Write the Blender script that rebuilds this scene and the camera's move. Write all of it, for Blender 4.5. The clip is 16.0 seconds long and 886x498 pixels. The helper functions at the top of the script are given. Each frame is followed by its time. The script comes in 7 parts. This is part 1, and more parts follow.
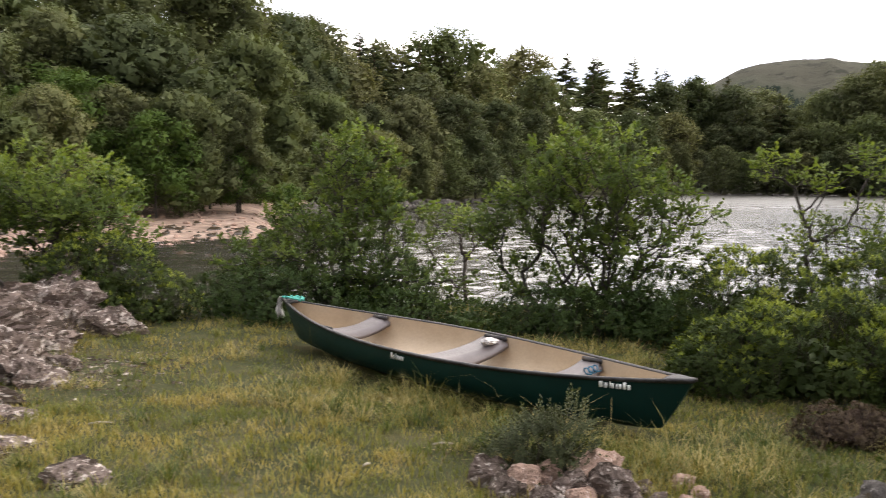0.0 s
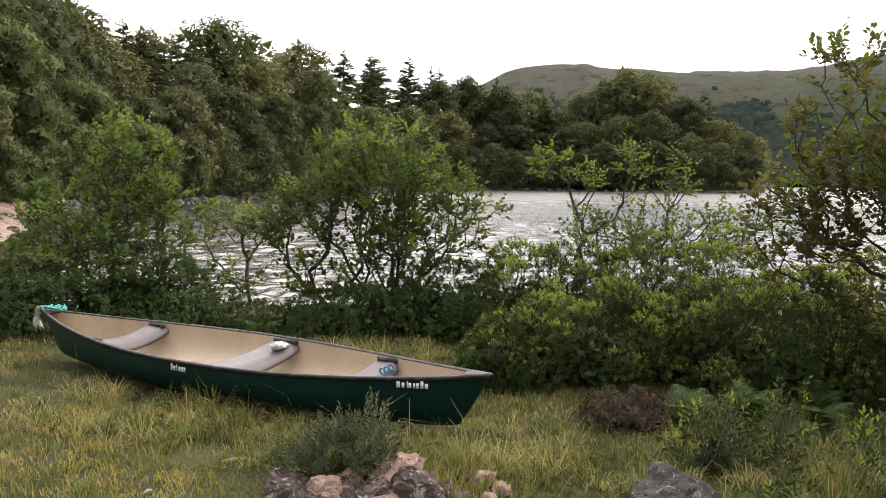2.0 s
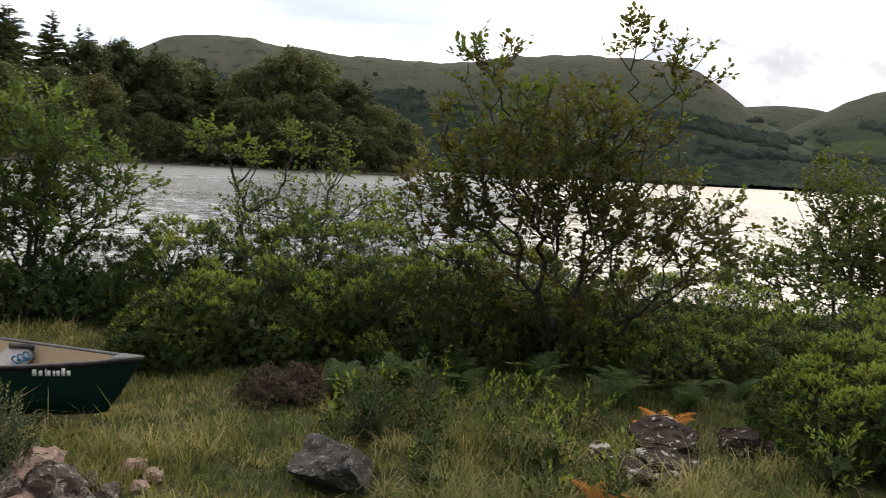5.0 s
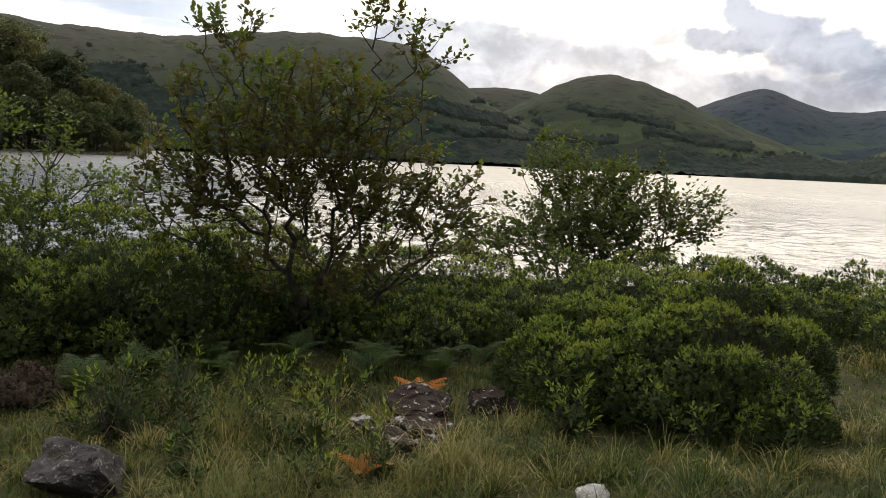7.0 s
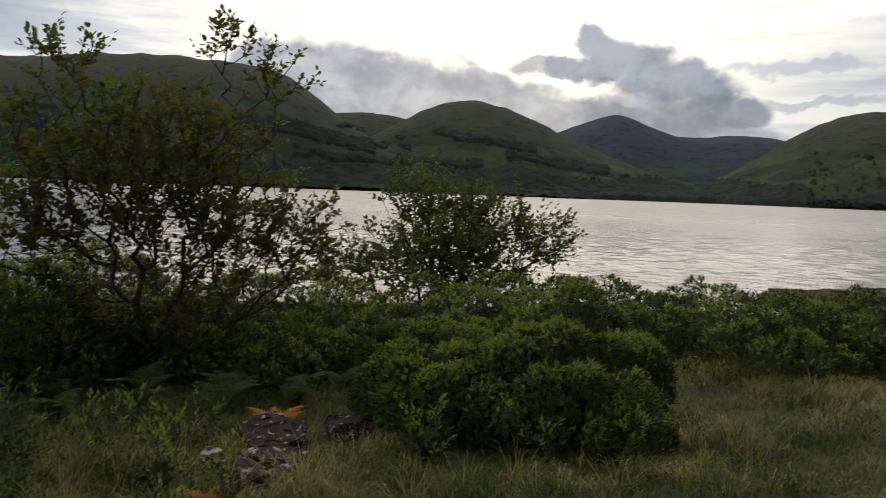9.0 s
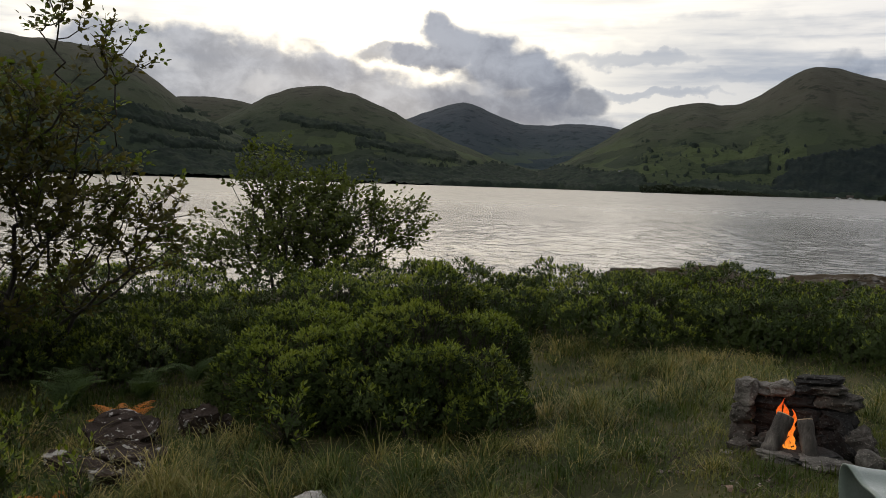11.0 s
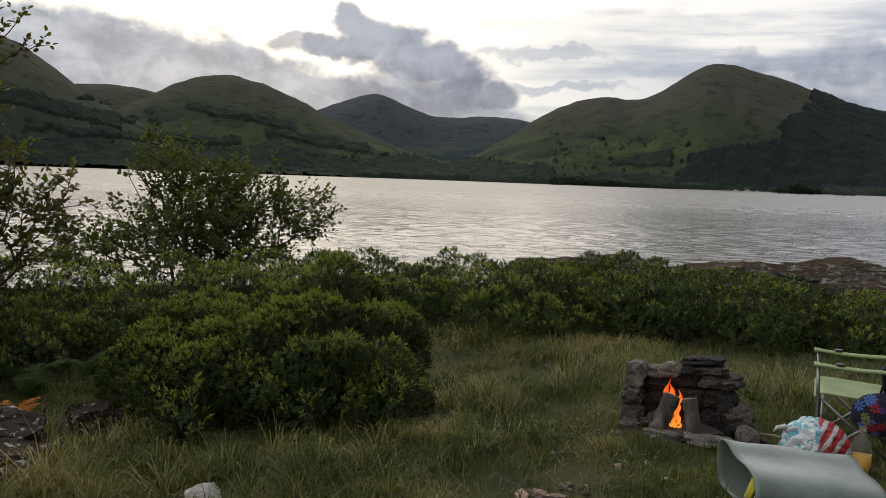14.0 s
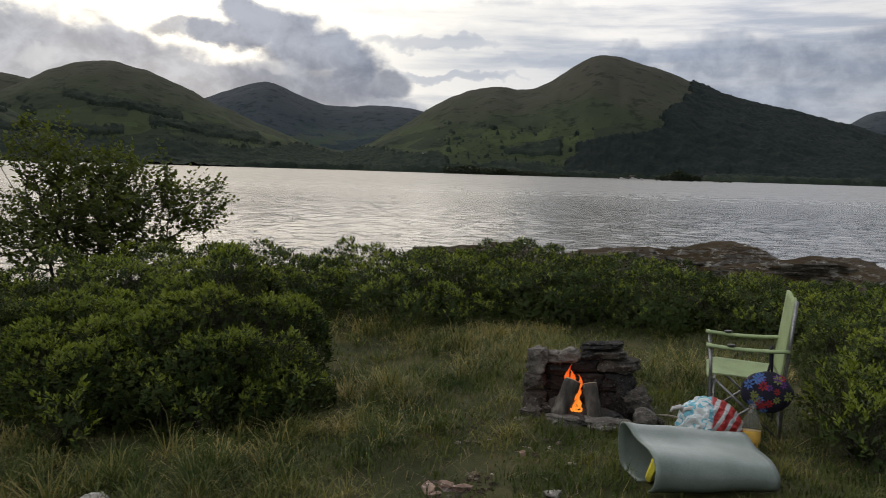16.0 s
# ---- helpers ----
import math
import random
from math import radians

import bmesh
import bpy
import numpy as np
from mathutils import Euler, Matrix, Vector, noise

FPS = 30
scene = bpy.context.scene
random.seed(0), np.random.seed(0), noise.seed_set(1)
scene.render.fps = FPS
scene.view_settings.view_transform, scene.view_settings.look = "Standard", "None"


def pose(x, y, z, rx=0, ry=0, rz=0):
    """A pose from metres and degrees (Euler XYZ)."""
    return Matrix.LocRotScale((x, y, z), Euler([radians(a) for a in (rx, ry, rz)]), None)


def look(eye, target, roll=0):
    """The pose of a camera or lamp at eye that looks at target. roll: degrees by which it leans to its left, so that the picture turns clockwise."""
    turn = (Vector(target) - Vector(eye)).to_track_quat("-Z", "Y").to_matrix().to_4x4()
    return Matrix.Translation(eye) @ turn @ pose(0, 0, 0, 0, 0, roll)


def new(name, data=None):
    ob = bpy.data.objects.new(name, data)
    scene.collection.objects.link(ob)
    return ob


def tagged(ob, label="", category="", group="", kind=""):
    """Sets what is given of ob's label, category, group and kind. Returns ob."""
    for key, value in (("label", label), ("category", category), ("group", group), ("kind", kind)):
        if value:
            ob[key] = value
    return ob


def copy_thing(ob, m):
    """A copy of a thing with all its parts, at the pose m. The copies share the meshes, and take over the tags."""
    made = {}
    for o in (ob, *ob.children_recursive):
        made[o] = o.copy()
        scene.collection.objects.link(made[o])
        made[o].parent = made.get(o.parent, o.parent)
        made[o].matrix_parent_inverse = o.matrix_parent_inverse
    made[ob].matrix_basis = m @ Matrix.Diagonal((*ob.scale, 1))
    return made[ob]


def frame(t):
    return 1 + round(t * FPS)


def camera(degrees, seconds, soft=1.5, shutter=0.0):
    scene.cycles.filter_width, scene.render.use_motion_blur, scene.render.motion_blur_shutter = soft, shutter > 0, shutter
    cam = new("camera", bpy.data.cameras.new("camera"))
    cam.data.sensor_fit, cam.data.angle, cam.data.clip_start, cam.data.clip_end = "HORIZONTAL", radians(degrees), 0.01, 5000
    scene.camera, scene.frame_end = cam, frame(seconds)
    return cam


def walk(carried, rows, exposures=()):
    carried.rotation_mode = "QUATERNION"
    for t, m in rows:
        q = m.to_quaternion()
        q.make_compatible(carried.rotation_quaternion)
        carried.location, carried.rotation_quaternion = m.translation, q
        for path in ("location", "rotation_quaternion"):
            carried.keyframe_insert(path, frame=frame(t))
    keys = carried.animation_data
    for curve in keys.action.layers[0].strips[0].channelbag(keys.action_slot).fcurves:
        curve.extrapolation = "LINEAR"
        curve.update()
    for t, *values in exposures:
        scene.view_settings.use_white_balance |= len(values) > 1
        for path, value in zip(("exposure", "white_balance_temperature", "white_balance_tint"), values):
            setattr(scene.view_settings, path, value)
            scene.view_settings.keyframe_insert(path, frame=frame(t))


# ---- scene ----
cam = camera(56.1, 16.0, soft=0.85, shutter=0.3)
ROWS = [
    (0.0, 0.091, -0.154, 1.623, 12.57, -4.42, 0.59),
    (0.5, 0.115, -0.089, 1.611, 6.66, -4.20, 1.14),
    (1.0, 0.039, -0.000, 1.610, 2.36, -5.25, -0.44),
    (1.5, -0.037, 0.073, 1.624, -1.74, -4.83, 0.17),
    (2.0, -0.005, 0.056, 1.622, -2.49, -4.54, 0.50),
    (2.5, 0.060, 0.031, 1.616, -3.59, -4.90, 1.04),
    (3.0, 0.057, 0.019, 1.613, -7.60, -5.11, 0.78),
    (3.5, 0.034, 0.056, 1.620, -13.92, -4.89, 1.65),
    (6.0, -0.011, 0.002, 1.628, -34.22, -5.86, 2.97),
    (6.5, -0.047, 0.049, 1.619, -40.69, -5.57, 2.83),
    (7.0, -0.057, 0.082, 1.611, -43.26, -5.93, 2.67),
    (7.5, -0.049, 0.075, 1.608, -45.77, -5.67, 1.60),
    (8.0, -0.041, 0.086, 1.606, -49.20, -5.95, 1.38),
    (8.5, -0.019, -0.003, 1.614, -49.05, -5.01, 2.45),
    (9.0, -0.014, -0.027, 1.623, -52.30, -3.88, 2.14),
    (9.5, -0.018, 0.027, 1.619, -58.23, -3.53, 1.91),
    (12.0, -0.018, 0.034, 1.593, -64.09, -4.75, 1.83),
    (12.5, -0.026, 0.012, 1.593, -65.61, -4.92, 1.66),
    (13.0, -0.023, -0.008, 1.593, -66.05, -4.58, 1.50),
    (13.5, -0.021, -0.023, 1.588, -67.32, -4.85, 1.48),
    (14.0, -0.007, -0.068, 1.585, -68.62, -4.79, 2.04),
    (14.5, -0.022, -0.056, 1.592, -69.84, -4.48, 1.94),
    (15.0, 0.022, -0.016, 1.584, -72.85, -4.74, 1.87),
    (15.5, 0.052, -0.016, 1.575, -73.35, -5.20, 1.71),
    (16.0, 0.065, -0.007, 1.580, -75.89, -5.29, 1.74),
]
walk(cam, [(t, pose(x, y, z, 90 + tilt, -lean, turn)) for t, x, y, z, turn, tilt, lean in ROWS],
     exposures=[(0.0, 1.6, 6600, 16), (1.5, 1.65, 6600, 16), (3.0, 1.66, 6600, 16), (3.5, 1.2, 6600, 13), (6.0, 0.82, 6400, 12), (6.5, 0.2, 6400, 12), (7.0, 0.68, 6450, 12), (7.5, 0.72, 6450, 12), (8.0, 0.74, 6450, 12), (8.5, 0.26, 6350, 11), (9.0, -0.04, 6300, 11), (9.5, -0.38, 6300, 11), (12.0, 0.03, 6350, 12), (14.0, 0.02, 6350, 12), (15.0, -0.08, 6300, 12), (15.5, -0.14, 6250, 12), (16.0, -0.02, 6250, 12)])

# ---- world and sun ----
SUN_AZ, SUN_EL = 56.0, 15.0


def put(nt, kind, **sockets):
    n = nt.nodes.new(kind)
    for k, v in sockets.items():
        n.inputs[k].default_value = v
    return n


class Graph:
    """Short ways to write node graphs."""

    def __init__(self, nt):
        self.nt = nt
        nt.nodes.clear()

    def feed(self, sock, v):
        if hasattr(v, "is_output"):
            self.nt.links.new(v, sock)
        elif v is not None:
            sock.default_value = v

    def math(self, op, a, b=None, clamp=False):
        n = self.nt.nodes.new("ShaderNodeMath")
        n.operation, n.use_clamp = op, clamp
        self.feed(n.inputs[0], a)
        if b is not None:
            self.feed(n.inputs[1], b)
        return n.outputs[0]

    def noise(self, vec, scale, detail=4.0, rough=0.55, distort=0.0):
        n = self.nt.nodes.new("ShaderNodeTexNoise")
        n.inputs["Scale"].default_value, n.inputs["Detail"].default_value = scale, detail
        n.inputs["Roughness"].default_value, n.inputs["Distortion"].default_value = rough, distort
        if vec is not None:
            self.nt.links.new(vec, n.inputs["Vector"])
        return n

    def ramp(self, fac, stops):
        n = self.nt.nodes.new("ShaderNodeValToRGB")
        el = n.color_ramp.elements
        while len(el) < len(stops):
            el.new(0.5)
        for e, (p, c) in zip(el, stops):
            e.position, e.color = p, (*c, 1) if len(c) == 3 else c
        self.feed(n.inputs[0], fac)
        return n.outputs[0]

    def mix(self, fac, a, b, blend="MIX"):
        n = self.nt.nodes.new("ShaderNodeMix")
        n.data_type, n.blend_type = "RGBA", blend
        self.feed(n.inputs[0], fac)
        for sock, v in ((n.inputs[6], a), (n.inputs[7], b)):
            self.feed(sock, (*v, 1) if isinstance(v, tuple) and len(v) == 3 else v)
        return n.outputs[2]

    def range(self, v, a, b, c=0.0, d=1.0, smooth=True):
        n = self.nt.nodes.new("ShaderNodeMapRange")
        n.interpolation_type = "SMOOTHSTEP" if smooth else "LINEAR"
        self.feed(n.inputs[0], v)
        for k, x in zip((1, 2, 3, 4), (a, b, c, d)):
            n.inputs[k].default_value = x
        return n.outputs[0]

    def join(self, x, y, z):
        n = self.nt.nodes.new("ShaderNodeCombineXYZ")
        for k, v in enumerate((x, y, z)):
            self.feed(n.inputs[k], v)
        return n.outputs[0]

    def split(self, v):
        n = self.nt.nodes.new("ShaderNodeSeparateXYZ")
        self.nt.links.new(v, n.inputs[0])
        return n.outputs


world = bpy.data.worlds.new("sky")
scene.world = world
world.use_nodes = True
g = Graph(world.node_tree)
nt = world.node_tree
air = nt.nodes.new("ShaderNodeTexSky")
air.sky_type, air.sun_disc = "NISHITA", False
air.sun_elevation, air.sun_rotation = radians(SUN_EL), radians(SUN_AZ)
tc = nt.nodes.new("ShaderNodeTexCoord").outputs["Generated"]
dx, dy, dz = g.split(tc)
az = g.math("MULTIPLY", g.math("ARCTAN2", dx, dy), 180 / math.pi)
el = g.math("MULTIPLY", g.math("ARCSINE", dz), 180 / math.pi)
flat = g.join(g.math("MULTIPLY", az, 0.21), g.math("MULTIPLY", el, 0.26), 0.0)
warp = g.split(g.noise(flat, 1.5, 6, 0.55).outputs["Color"])
waz = g.math("ADD", az, g.math("MULTIPLY", g.math("SUBTRACT", warp[0], 0.5), 5.0))
wel = g.math("ADD", el, g.math("MULTIPLY", g.math("SUBTRACT", warp[1], 0.5), 3.4))
streak = g.noise(g.join(g.math("MULTIPLY", az, 0.05), g.math("MULTIPLY", el, 0.42), 3.0), 1.5, 6, 0.55).outputs[0]
fine = g.noise(flat, 2.2, 6, 0.6, 0.3).outputs[0]


def heaps(items, edge, ragged=1.0):
    """Cloud built up of rounded heaps: azimuth, elevation, half width, half height, density."""
    out = None
    wa, we = (g.math("ADD", c, g.math("MULTIPLY", g.math("SUBTRACT", w, c), ragged)) for w, c in ((waz, az), (wel, el)))
    for a, e, ra, re, dens in items:
        q = g.math("ADD", g.math("POWER", g.math("ABSOLUTE", g.math("DIVIDE", g.math("SUBTRACT", wa, a), ra)), 2.0),
                   g.math("POWER", g.math("ABSOLUTE", g.math("DIVIDE", g.math("SUBTRACT", we, e), re)), 2.0))
        q = g.range(q, 1.0 + edge, 1.0 - edge, 0.0, dens)
        out = q if out is None else g.math("MAXIMUM", out, q)
    return out


def bank(tops, edge, dens):
    """A bank of cloud that fills the sky below its upper edge, given as azimuths and elevations."""
    a0, a1 = tops[0][0], tops[-1][0]
    line = g.math("MULTIPLY", g.ramp(g.range(az, a0, a1, 0.0, 1.0, False), [((a - a0) / (a1 - a0), (e / 20,) * 3) for a, e in tops]), 20.0)
    return g.range(g.math("SUBTRACT", line, wel), -edge, edge, 0.0, dens)


# the veil's brightness grows towards the hidden sun and through its thin upper part
away = g.math("SQRT", g.math("ADD", g.math("POWER", g.math("SUBTRACT", az, SUN_AZ), 2.0), g.math("POWER", g.math("MULTIPLY", g.math("SUBTRACT", el, 12.5), 1.25), 2.0)))
glow = g.range(away, 0.0, 44.0, 1.0, 0.0)
veil = g.math("MULTIPLY", g.range(streak, 0.40, 0.64, 0.0, 1.0), g.range(el, 17.0, 8.0, 0.2, 1.0))
veil_col = g.mix(1.0, g.mix(veil, (0.93, 0.91, 0.86), (0.44, 0.49, 0.57)), g.ramp(g.range(az, -15.0, 85.0, 0.0, 1.0, False), [(0.0, (1.35, 1.34, 1.31)), (0.6, (0.98, 0.98, 0.98)), (1.0, (0.98, 0.97, 0.97))]), "MULTIPLY")
# unseen brighter sky added high on the right, to lift the lake's reflection
veil_col = g.mix(g.math("MULTIPLY", g.range(az, 78.0, 98.0), g.range(el, 10.5, 17.0)), veil_col, (1.6, 1.58, 1.55))
bright = g.mix(g.math("MULTIPLY", g.math("POWER", glow, 1.4), g.range(streak, 0.4, 0.66, 1.0, 0.55)), veil_col, (1.9, 1.73, 1.36))
sky = g.mix(heaps([(75.0, 8.5, 5.0, 0.55, 0.75), (76.5, 6.4, 5.5, 0.42, 0.8), (82.5, 7.6, 5.0, 0.4, 0.6), (78.5, 7.3, 9.5, 2.8, 0.45), (79.0, 10.4, 8.0, 0.8, 0.3), (19.0, 11.5, 10.0, 3.2, 0.85), (104.0, 12.4, 8.0, 0.9, 0.5)], 0.8), bright, (0.37, 0.42, 0.50))
low = g.math("MAXIMUM", bank([(30.0, 4.0), (36.0, 7.5), (39.5, 9.7), (46.0, 9.5), (52.4, 8.7), (55.4, 8.6), (57.4, 7.6), (60.0, 7.2), (66.0, 6.8), (73.0, 5.2), (77.0, 3.0)], 0.6, 0.95), bank([(82.0, 3.0), (87.0, 7.6), (88.6, 8.6), (90.5, 8.2), (94.8, 9.4), (99.4, 9.0), (108.0, 9.6), (125.0, 9.0)], 0.9, 0.75))
sky = g.mix(low, sky, g.mix(g.range(fine, 0.3, 0.72), (0.235, 0.27, 0.335), (0.46, 0.495, 0.555)))
tall = heaps([(62.25, 10.35, 1.2, 0.95, 1.0), (63.6, 9.5, 2.0, 1.0, 1.0), (65.6, 9.0, 2.2, 0.95, 1.0), (58.6, 8.5, 1.7, 0.6, 0.85), (60.4, 8.5, 2.0, 0.75, 1.0), (62.6, 8.6, 2.2, 0.95, 1.0), (66.6, 7.9, 3.3, 1.65, 1.0), (68.5, 7.9, 1.7, 1.35, 1.0),
              (69.6, 6.6, 2.2, 1.7, 1.0), (71.8, 5.7, 1.7, 0.75, 0.9), (65.5, 5.9, 4.2, 1.7, 0.85), (55.3, 7.4, 1.5, 0.95, 0.45), (88.2, 8.4, 1.5, 0.8, 0.5), (94.0, 8.4, 3.2, 1.3, 0.5), (99.0, 7.6, 3.0, 1.3, 0.4)], 0.6, 0.85)
shade = g.math("ADD", g.math("MULTIPLY", fine, 0.7), g.math("MULTIPLY", g.range(wel, 4.5, 11.0, 0.0, 1.0), 0.3))
cloud = g.mix(tall, sky, g.mix(g.range(shade, 0.3, 0.7), (0.155, 0.19, 0.262), (0.38, 0.425, 0.50)))
cloud = g.mix(heaps([(49.9, 6.25, 1.2, 0.5, 0.55), (42.0, 8.2, 2.4, 0.6, 0.5), (44.6, 7.2, 1.6, 0.6, 0.4), (64.2, 7.0, 1.5, 0.45, 0.3)], 0.8), cloud, (0.62, 0.63, 0.64))
# Nishita's part is dimmed to suit
bg = put(nt, "ShaderNodeBackground", Strength=1.0)
air_dim = g.mix(1.0, air.outputs[0], (0.08, 0.08, 0.08), "MULTIPLY")
over = g.mix(0.05, cloud, air_dim)
# unseen sky: brightened overhead, darkened behind, to shape the light on the land
over = g.mix(1.0, over, g.ramp(g.range(el, 9.0, 50.0), [(0.0, (1.0, 1.0, 1.0)), (0.25, (1.4, 1.39, 1.37)), (1.0, (1.08, 1.1, 1.14))]), "MULTIPLY")
fore = g.math("ADD", g.math("MULTIPLY", dx, math.sin(radians(20.0))), g.math("MULTIPLY", dy, math.cos(radians(20.0))))
over = g.mix(1.0, over, g.ramp(g.range(fore, -0.65, 0.3), [(0.0, (0.15, 0.16, 0.178)), (1.0, (1.0, 1.0, 1.0))]), "MULTIPLY")
nt.links.new(over, bg.inputs[0])
wo = nt.nodes.new("ShaderNodeOutputWorld")
nt.links.new(bg.outputs[0], wo.inputs[0])

sun = new("sun", bpy.data.lights.new("sun", "SUN"))
sun.data.energy, sun.data.angle, sun.data.color = 0.36, radians(50), (1.0, 0.86, 0.68)
_s = Vector((math.sin(radians(SUN_AZ)) * math.cos(radians(SUN_EL)), math.cos(radians(SUN_AZ)) * math.cos(radians(SUN_EL)), math.sin(radians(SUN_EL))))
sun.matrix_world = look(_s * 50, (0, 0, 0))

# ---- materials ----
def surface(name, stops, scale=3.0, rough=0.8, bump=0.3, bump_scale=40.0, metal=0.0, fine=0.25, spec=0.5, stretch=None, coat=0.0):
    """Principled surface: a colour ramp over a coarse noise, darkened and lightened by a fine one, with bump."""
    m = bpy.data.materials.new(name)
    m.use_nodes = True
    g = Graph(m.node_tree)
    nt = m.node_tree
    p = nt.nodes.new("ShaderNodeTexCoord").outputs["Object"]
    if stretch:
        n = nt.nodes.new("ShaderNodeVectorMath")
        n.operation = "MULTIPLY"
        nt.links.new(p, n.inputs[0])
        n.inputs[1].default_value = stretch
        p = n.outputs[0]
    coarse = g.noise(p, scale, 6, 0.6).outputs[0]
    grain = g.noise(p, bump_scale, 4, 0.6).outputs[0]
    n = len(stops)
    col = g.ramp(coarse, [(0.28 + 0.44 * i / max(1, n - 1), c) for i, c in enumerate(stops)])
    col = g.mix(1.0, col, g.ramp(grain, [(0.25, (1 - fine,) * 3), (0.75, (1 + fine,) * 3)]), "MULTIPLY")
    b = put(nt, "ShaderNodeBsdfPrincipled", Metallic=metal)
    b.inputs["Specular IOR Level"].default_value = spec
    b.inputs["Coat Weight"].default_value = coat
    nt.links.new(col, b.inputs["Base Color"])
    g.feed(b.inputs["Roughness"], g.range(grain, 0.2, 0.8, max(0.03, rough - 0.1), min(1, rough + 0.1)))
    if bump:
        bn = put(nt, "ShaderNodeBump", Strength=bump, Distance=0.02)
        nt.links.new(g.math("ADD", grain, coarse), bn.inputs["Height"])
        nt.links.new(bn.outputs[0], b.inputs["Normal"])
    o = nt.nodes.new("ShaderNodeOutputMaterial")
    nt.links.new(b.outputs[0], o.inputs[0])
    return m


def foliage(name, stops, trans=0.35, rough=0.6, spec=0.16, patch=2.2, clump=0.65, tones=0.0):
    """Leaves: each one its own tone, whole sprays paler or darker, some light through them. tones: how far whole plants differ."""
    m = bpy.data.materials.new(name)
    m.use_nodes = True
    g = Graph(m.node_tree)
    nt = m.node_tree
    rnd = nt.nodes.new("ShaderNodeNewGeometry").outputs["Random Per Island"]
    p = nt.nodes.new("ShaderNodeTexCoord").outputs["Object"]
    big = g.noise(p, patch, 3, 0.6).outputs[0]
    fac = g.math("ADD", g.math("MULTIPLY", rnd, 1 - clump), g.math("MULTIPLY", g.range(big, 0.3, 0.7), clump))
    n = len(stops)
    col = g.ramp(fac, [(i / max(1, n - 1), c) for i, c in enumerate(stops)])
    if tones:
        own = nt.nodes.new("ShaderNodeObjectInfo").outputs["Random"]
        col = g.mix(1.0, col, g.ramp(own, [(0.0, (1 - tones, 1 - tones * 0.8, 1 - tones * 0.6)), (0.35, (0.95, 1.02, 0.9)), (0.6, (1.0, 1.0, 1.0)), (0.8, (1 + tones * 0.8, 1 + tones * 0.45, 1.0)), (1.0, (1 + tones, 1 + tones, 1 + tones * 0.6))]), "MULTIPLY")
    b = put(nt, "ShaderNodeBsdfPrincipled", Roughness=rough)
    b.inputs["Specular IOR Level"].default_value = spec
    nt.links.new(col, b.inputs["Base Color"])
    t = nt.nodes.new("ShaderNodeBsdfTranslucent")
    nt.links.new(g.mix(1.0, col, (1.5, 1.45, 0.8), "MULTIPLY"), t.inputs[0])
    mx = nt.nodes.new("ShaderNodeMixShader")
    mx.inputs[0].default_value = trans
    nt.links.new(b.outputs[0], mx.inputs[1])
    nt.links.new(t.outputs[0], mx.inputs[2])
    o = nt.nodes.new("ShaderNodeOutputMaterial")
    nt.links.new(mx.outputs[0], o.inputs[0])
    return m


def rock_material(name, body, lichen, moss, scale=1.0, lich=0.55, mossy=0.6):
    m = bpy.data.materials.new(name)
    m.use_nodes = True
    g = Graph(m.node_tree)
    nt = m.node_tree
    p = nt.nodes.new("ShaderNodeTexCoord").outputs["Object"]
    nrm = g.split(nt.nodes.new("ShaderNodeNewGeometry").outputs["Normal"])
    c = g.ramp(g.noise(p, 4 * scale, 7, 0.65).outputs[0], [(0.3, tuple(v * 0.5 for v in body)), (0.5, body), (0.72, tuple(v * 1.5 for v in body))])
    l1 = g.noise(p, 6 * scale, 5, 0.7, 0.6).outputs[0]
    c = g.mix(g.range(l1, lich, lich + 0.06), c, lichen)
    l2 = g.noise(p, 23 * scale, 3, 0.6).outputs[0]
    c = g.mix(g.math("MULTIPLY", g.range(l2, 0.6, 0.66), 0.7), c, tuple(v * 1.15 for v in lichen))
    up = g.range(nrm[2], 0.1, 0.8)
    ms = g.math("MULTIPLY", g.range(g.noise(p, 3.2 * scale, 6, 0.7, 0.4).outputs[0], mossy, mossy + 0.07), up)
    c = g.mix(ms, c, moss)
    b = put(nt, "ShaderNodeBsdfPrincipled", Roughness=0.85)
    b.inputs["Specular IOR Level"].default_value = 0.15
    nt.links.new(c, b.inputs["Base Color"])
    h = g.math("ADD", g.noise(p, 9 * scale, 8, 0.7).outputs[0], g.math("MULTIPLY", g.noise(p, 50 * scale, 5, 0.6).outputs[0], 0.4))
    bn = put(nt, "ShaderNodeBump", Strength=0.9, Distance=0.03)
    nt.links.new(h, bn.inputs["Height"])
    nt.links.new(bn.outputs[0], b.inputs["Normal"])
    o = nt.nodes.new("ShaderNodeOutputMaterial")
    nt.links.new(b.outputs[0], o.inputs[0])
    return m


LEAF_ALDER = foliage("leaf_alder", [(0.045, 0.07, 0.019), (0.068, 0.102, 0.027), (0.1, 0.14, 0.038)], 0.38)
# the young copies are paler also to put light from above into colour
TIP_ALDER = foliage("leaf_alder_young_lit", [(0.09, 0.13, 0.03), (0.125, 0.172, 0.04), (0.17, 0.215, 0.055)], 0.42)
LEAF_WILLOW = foliage("leaf_willow", [(0.048, 0.047, 0.016), (0.075, 0.072, 0.022), (0.11, 0.095, 0.03)], 0.42)
TIP_WILLOW = foliage("leaf_willow_young_lit", [(0.06, 0.09, 0.018), (0.088, 0.118, 0.025), (0.12, 0.14, 0.034)], 0.42)
LEAF_SALLOW = foliage("leaf_sallow", [(0.05, 0.067, 0.018), (0.073, 0.094, 0.024), (0.105, 0.128, 0.035)], 0.42)
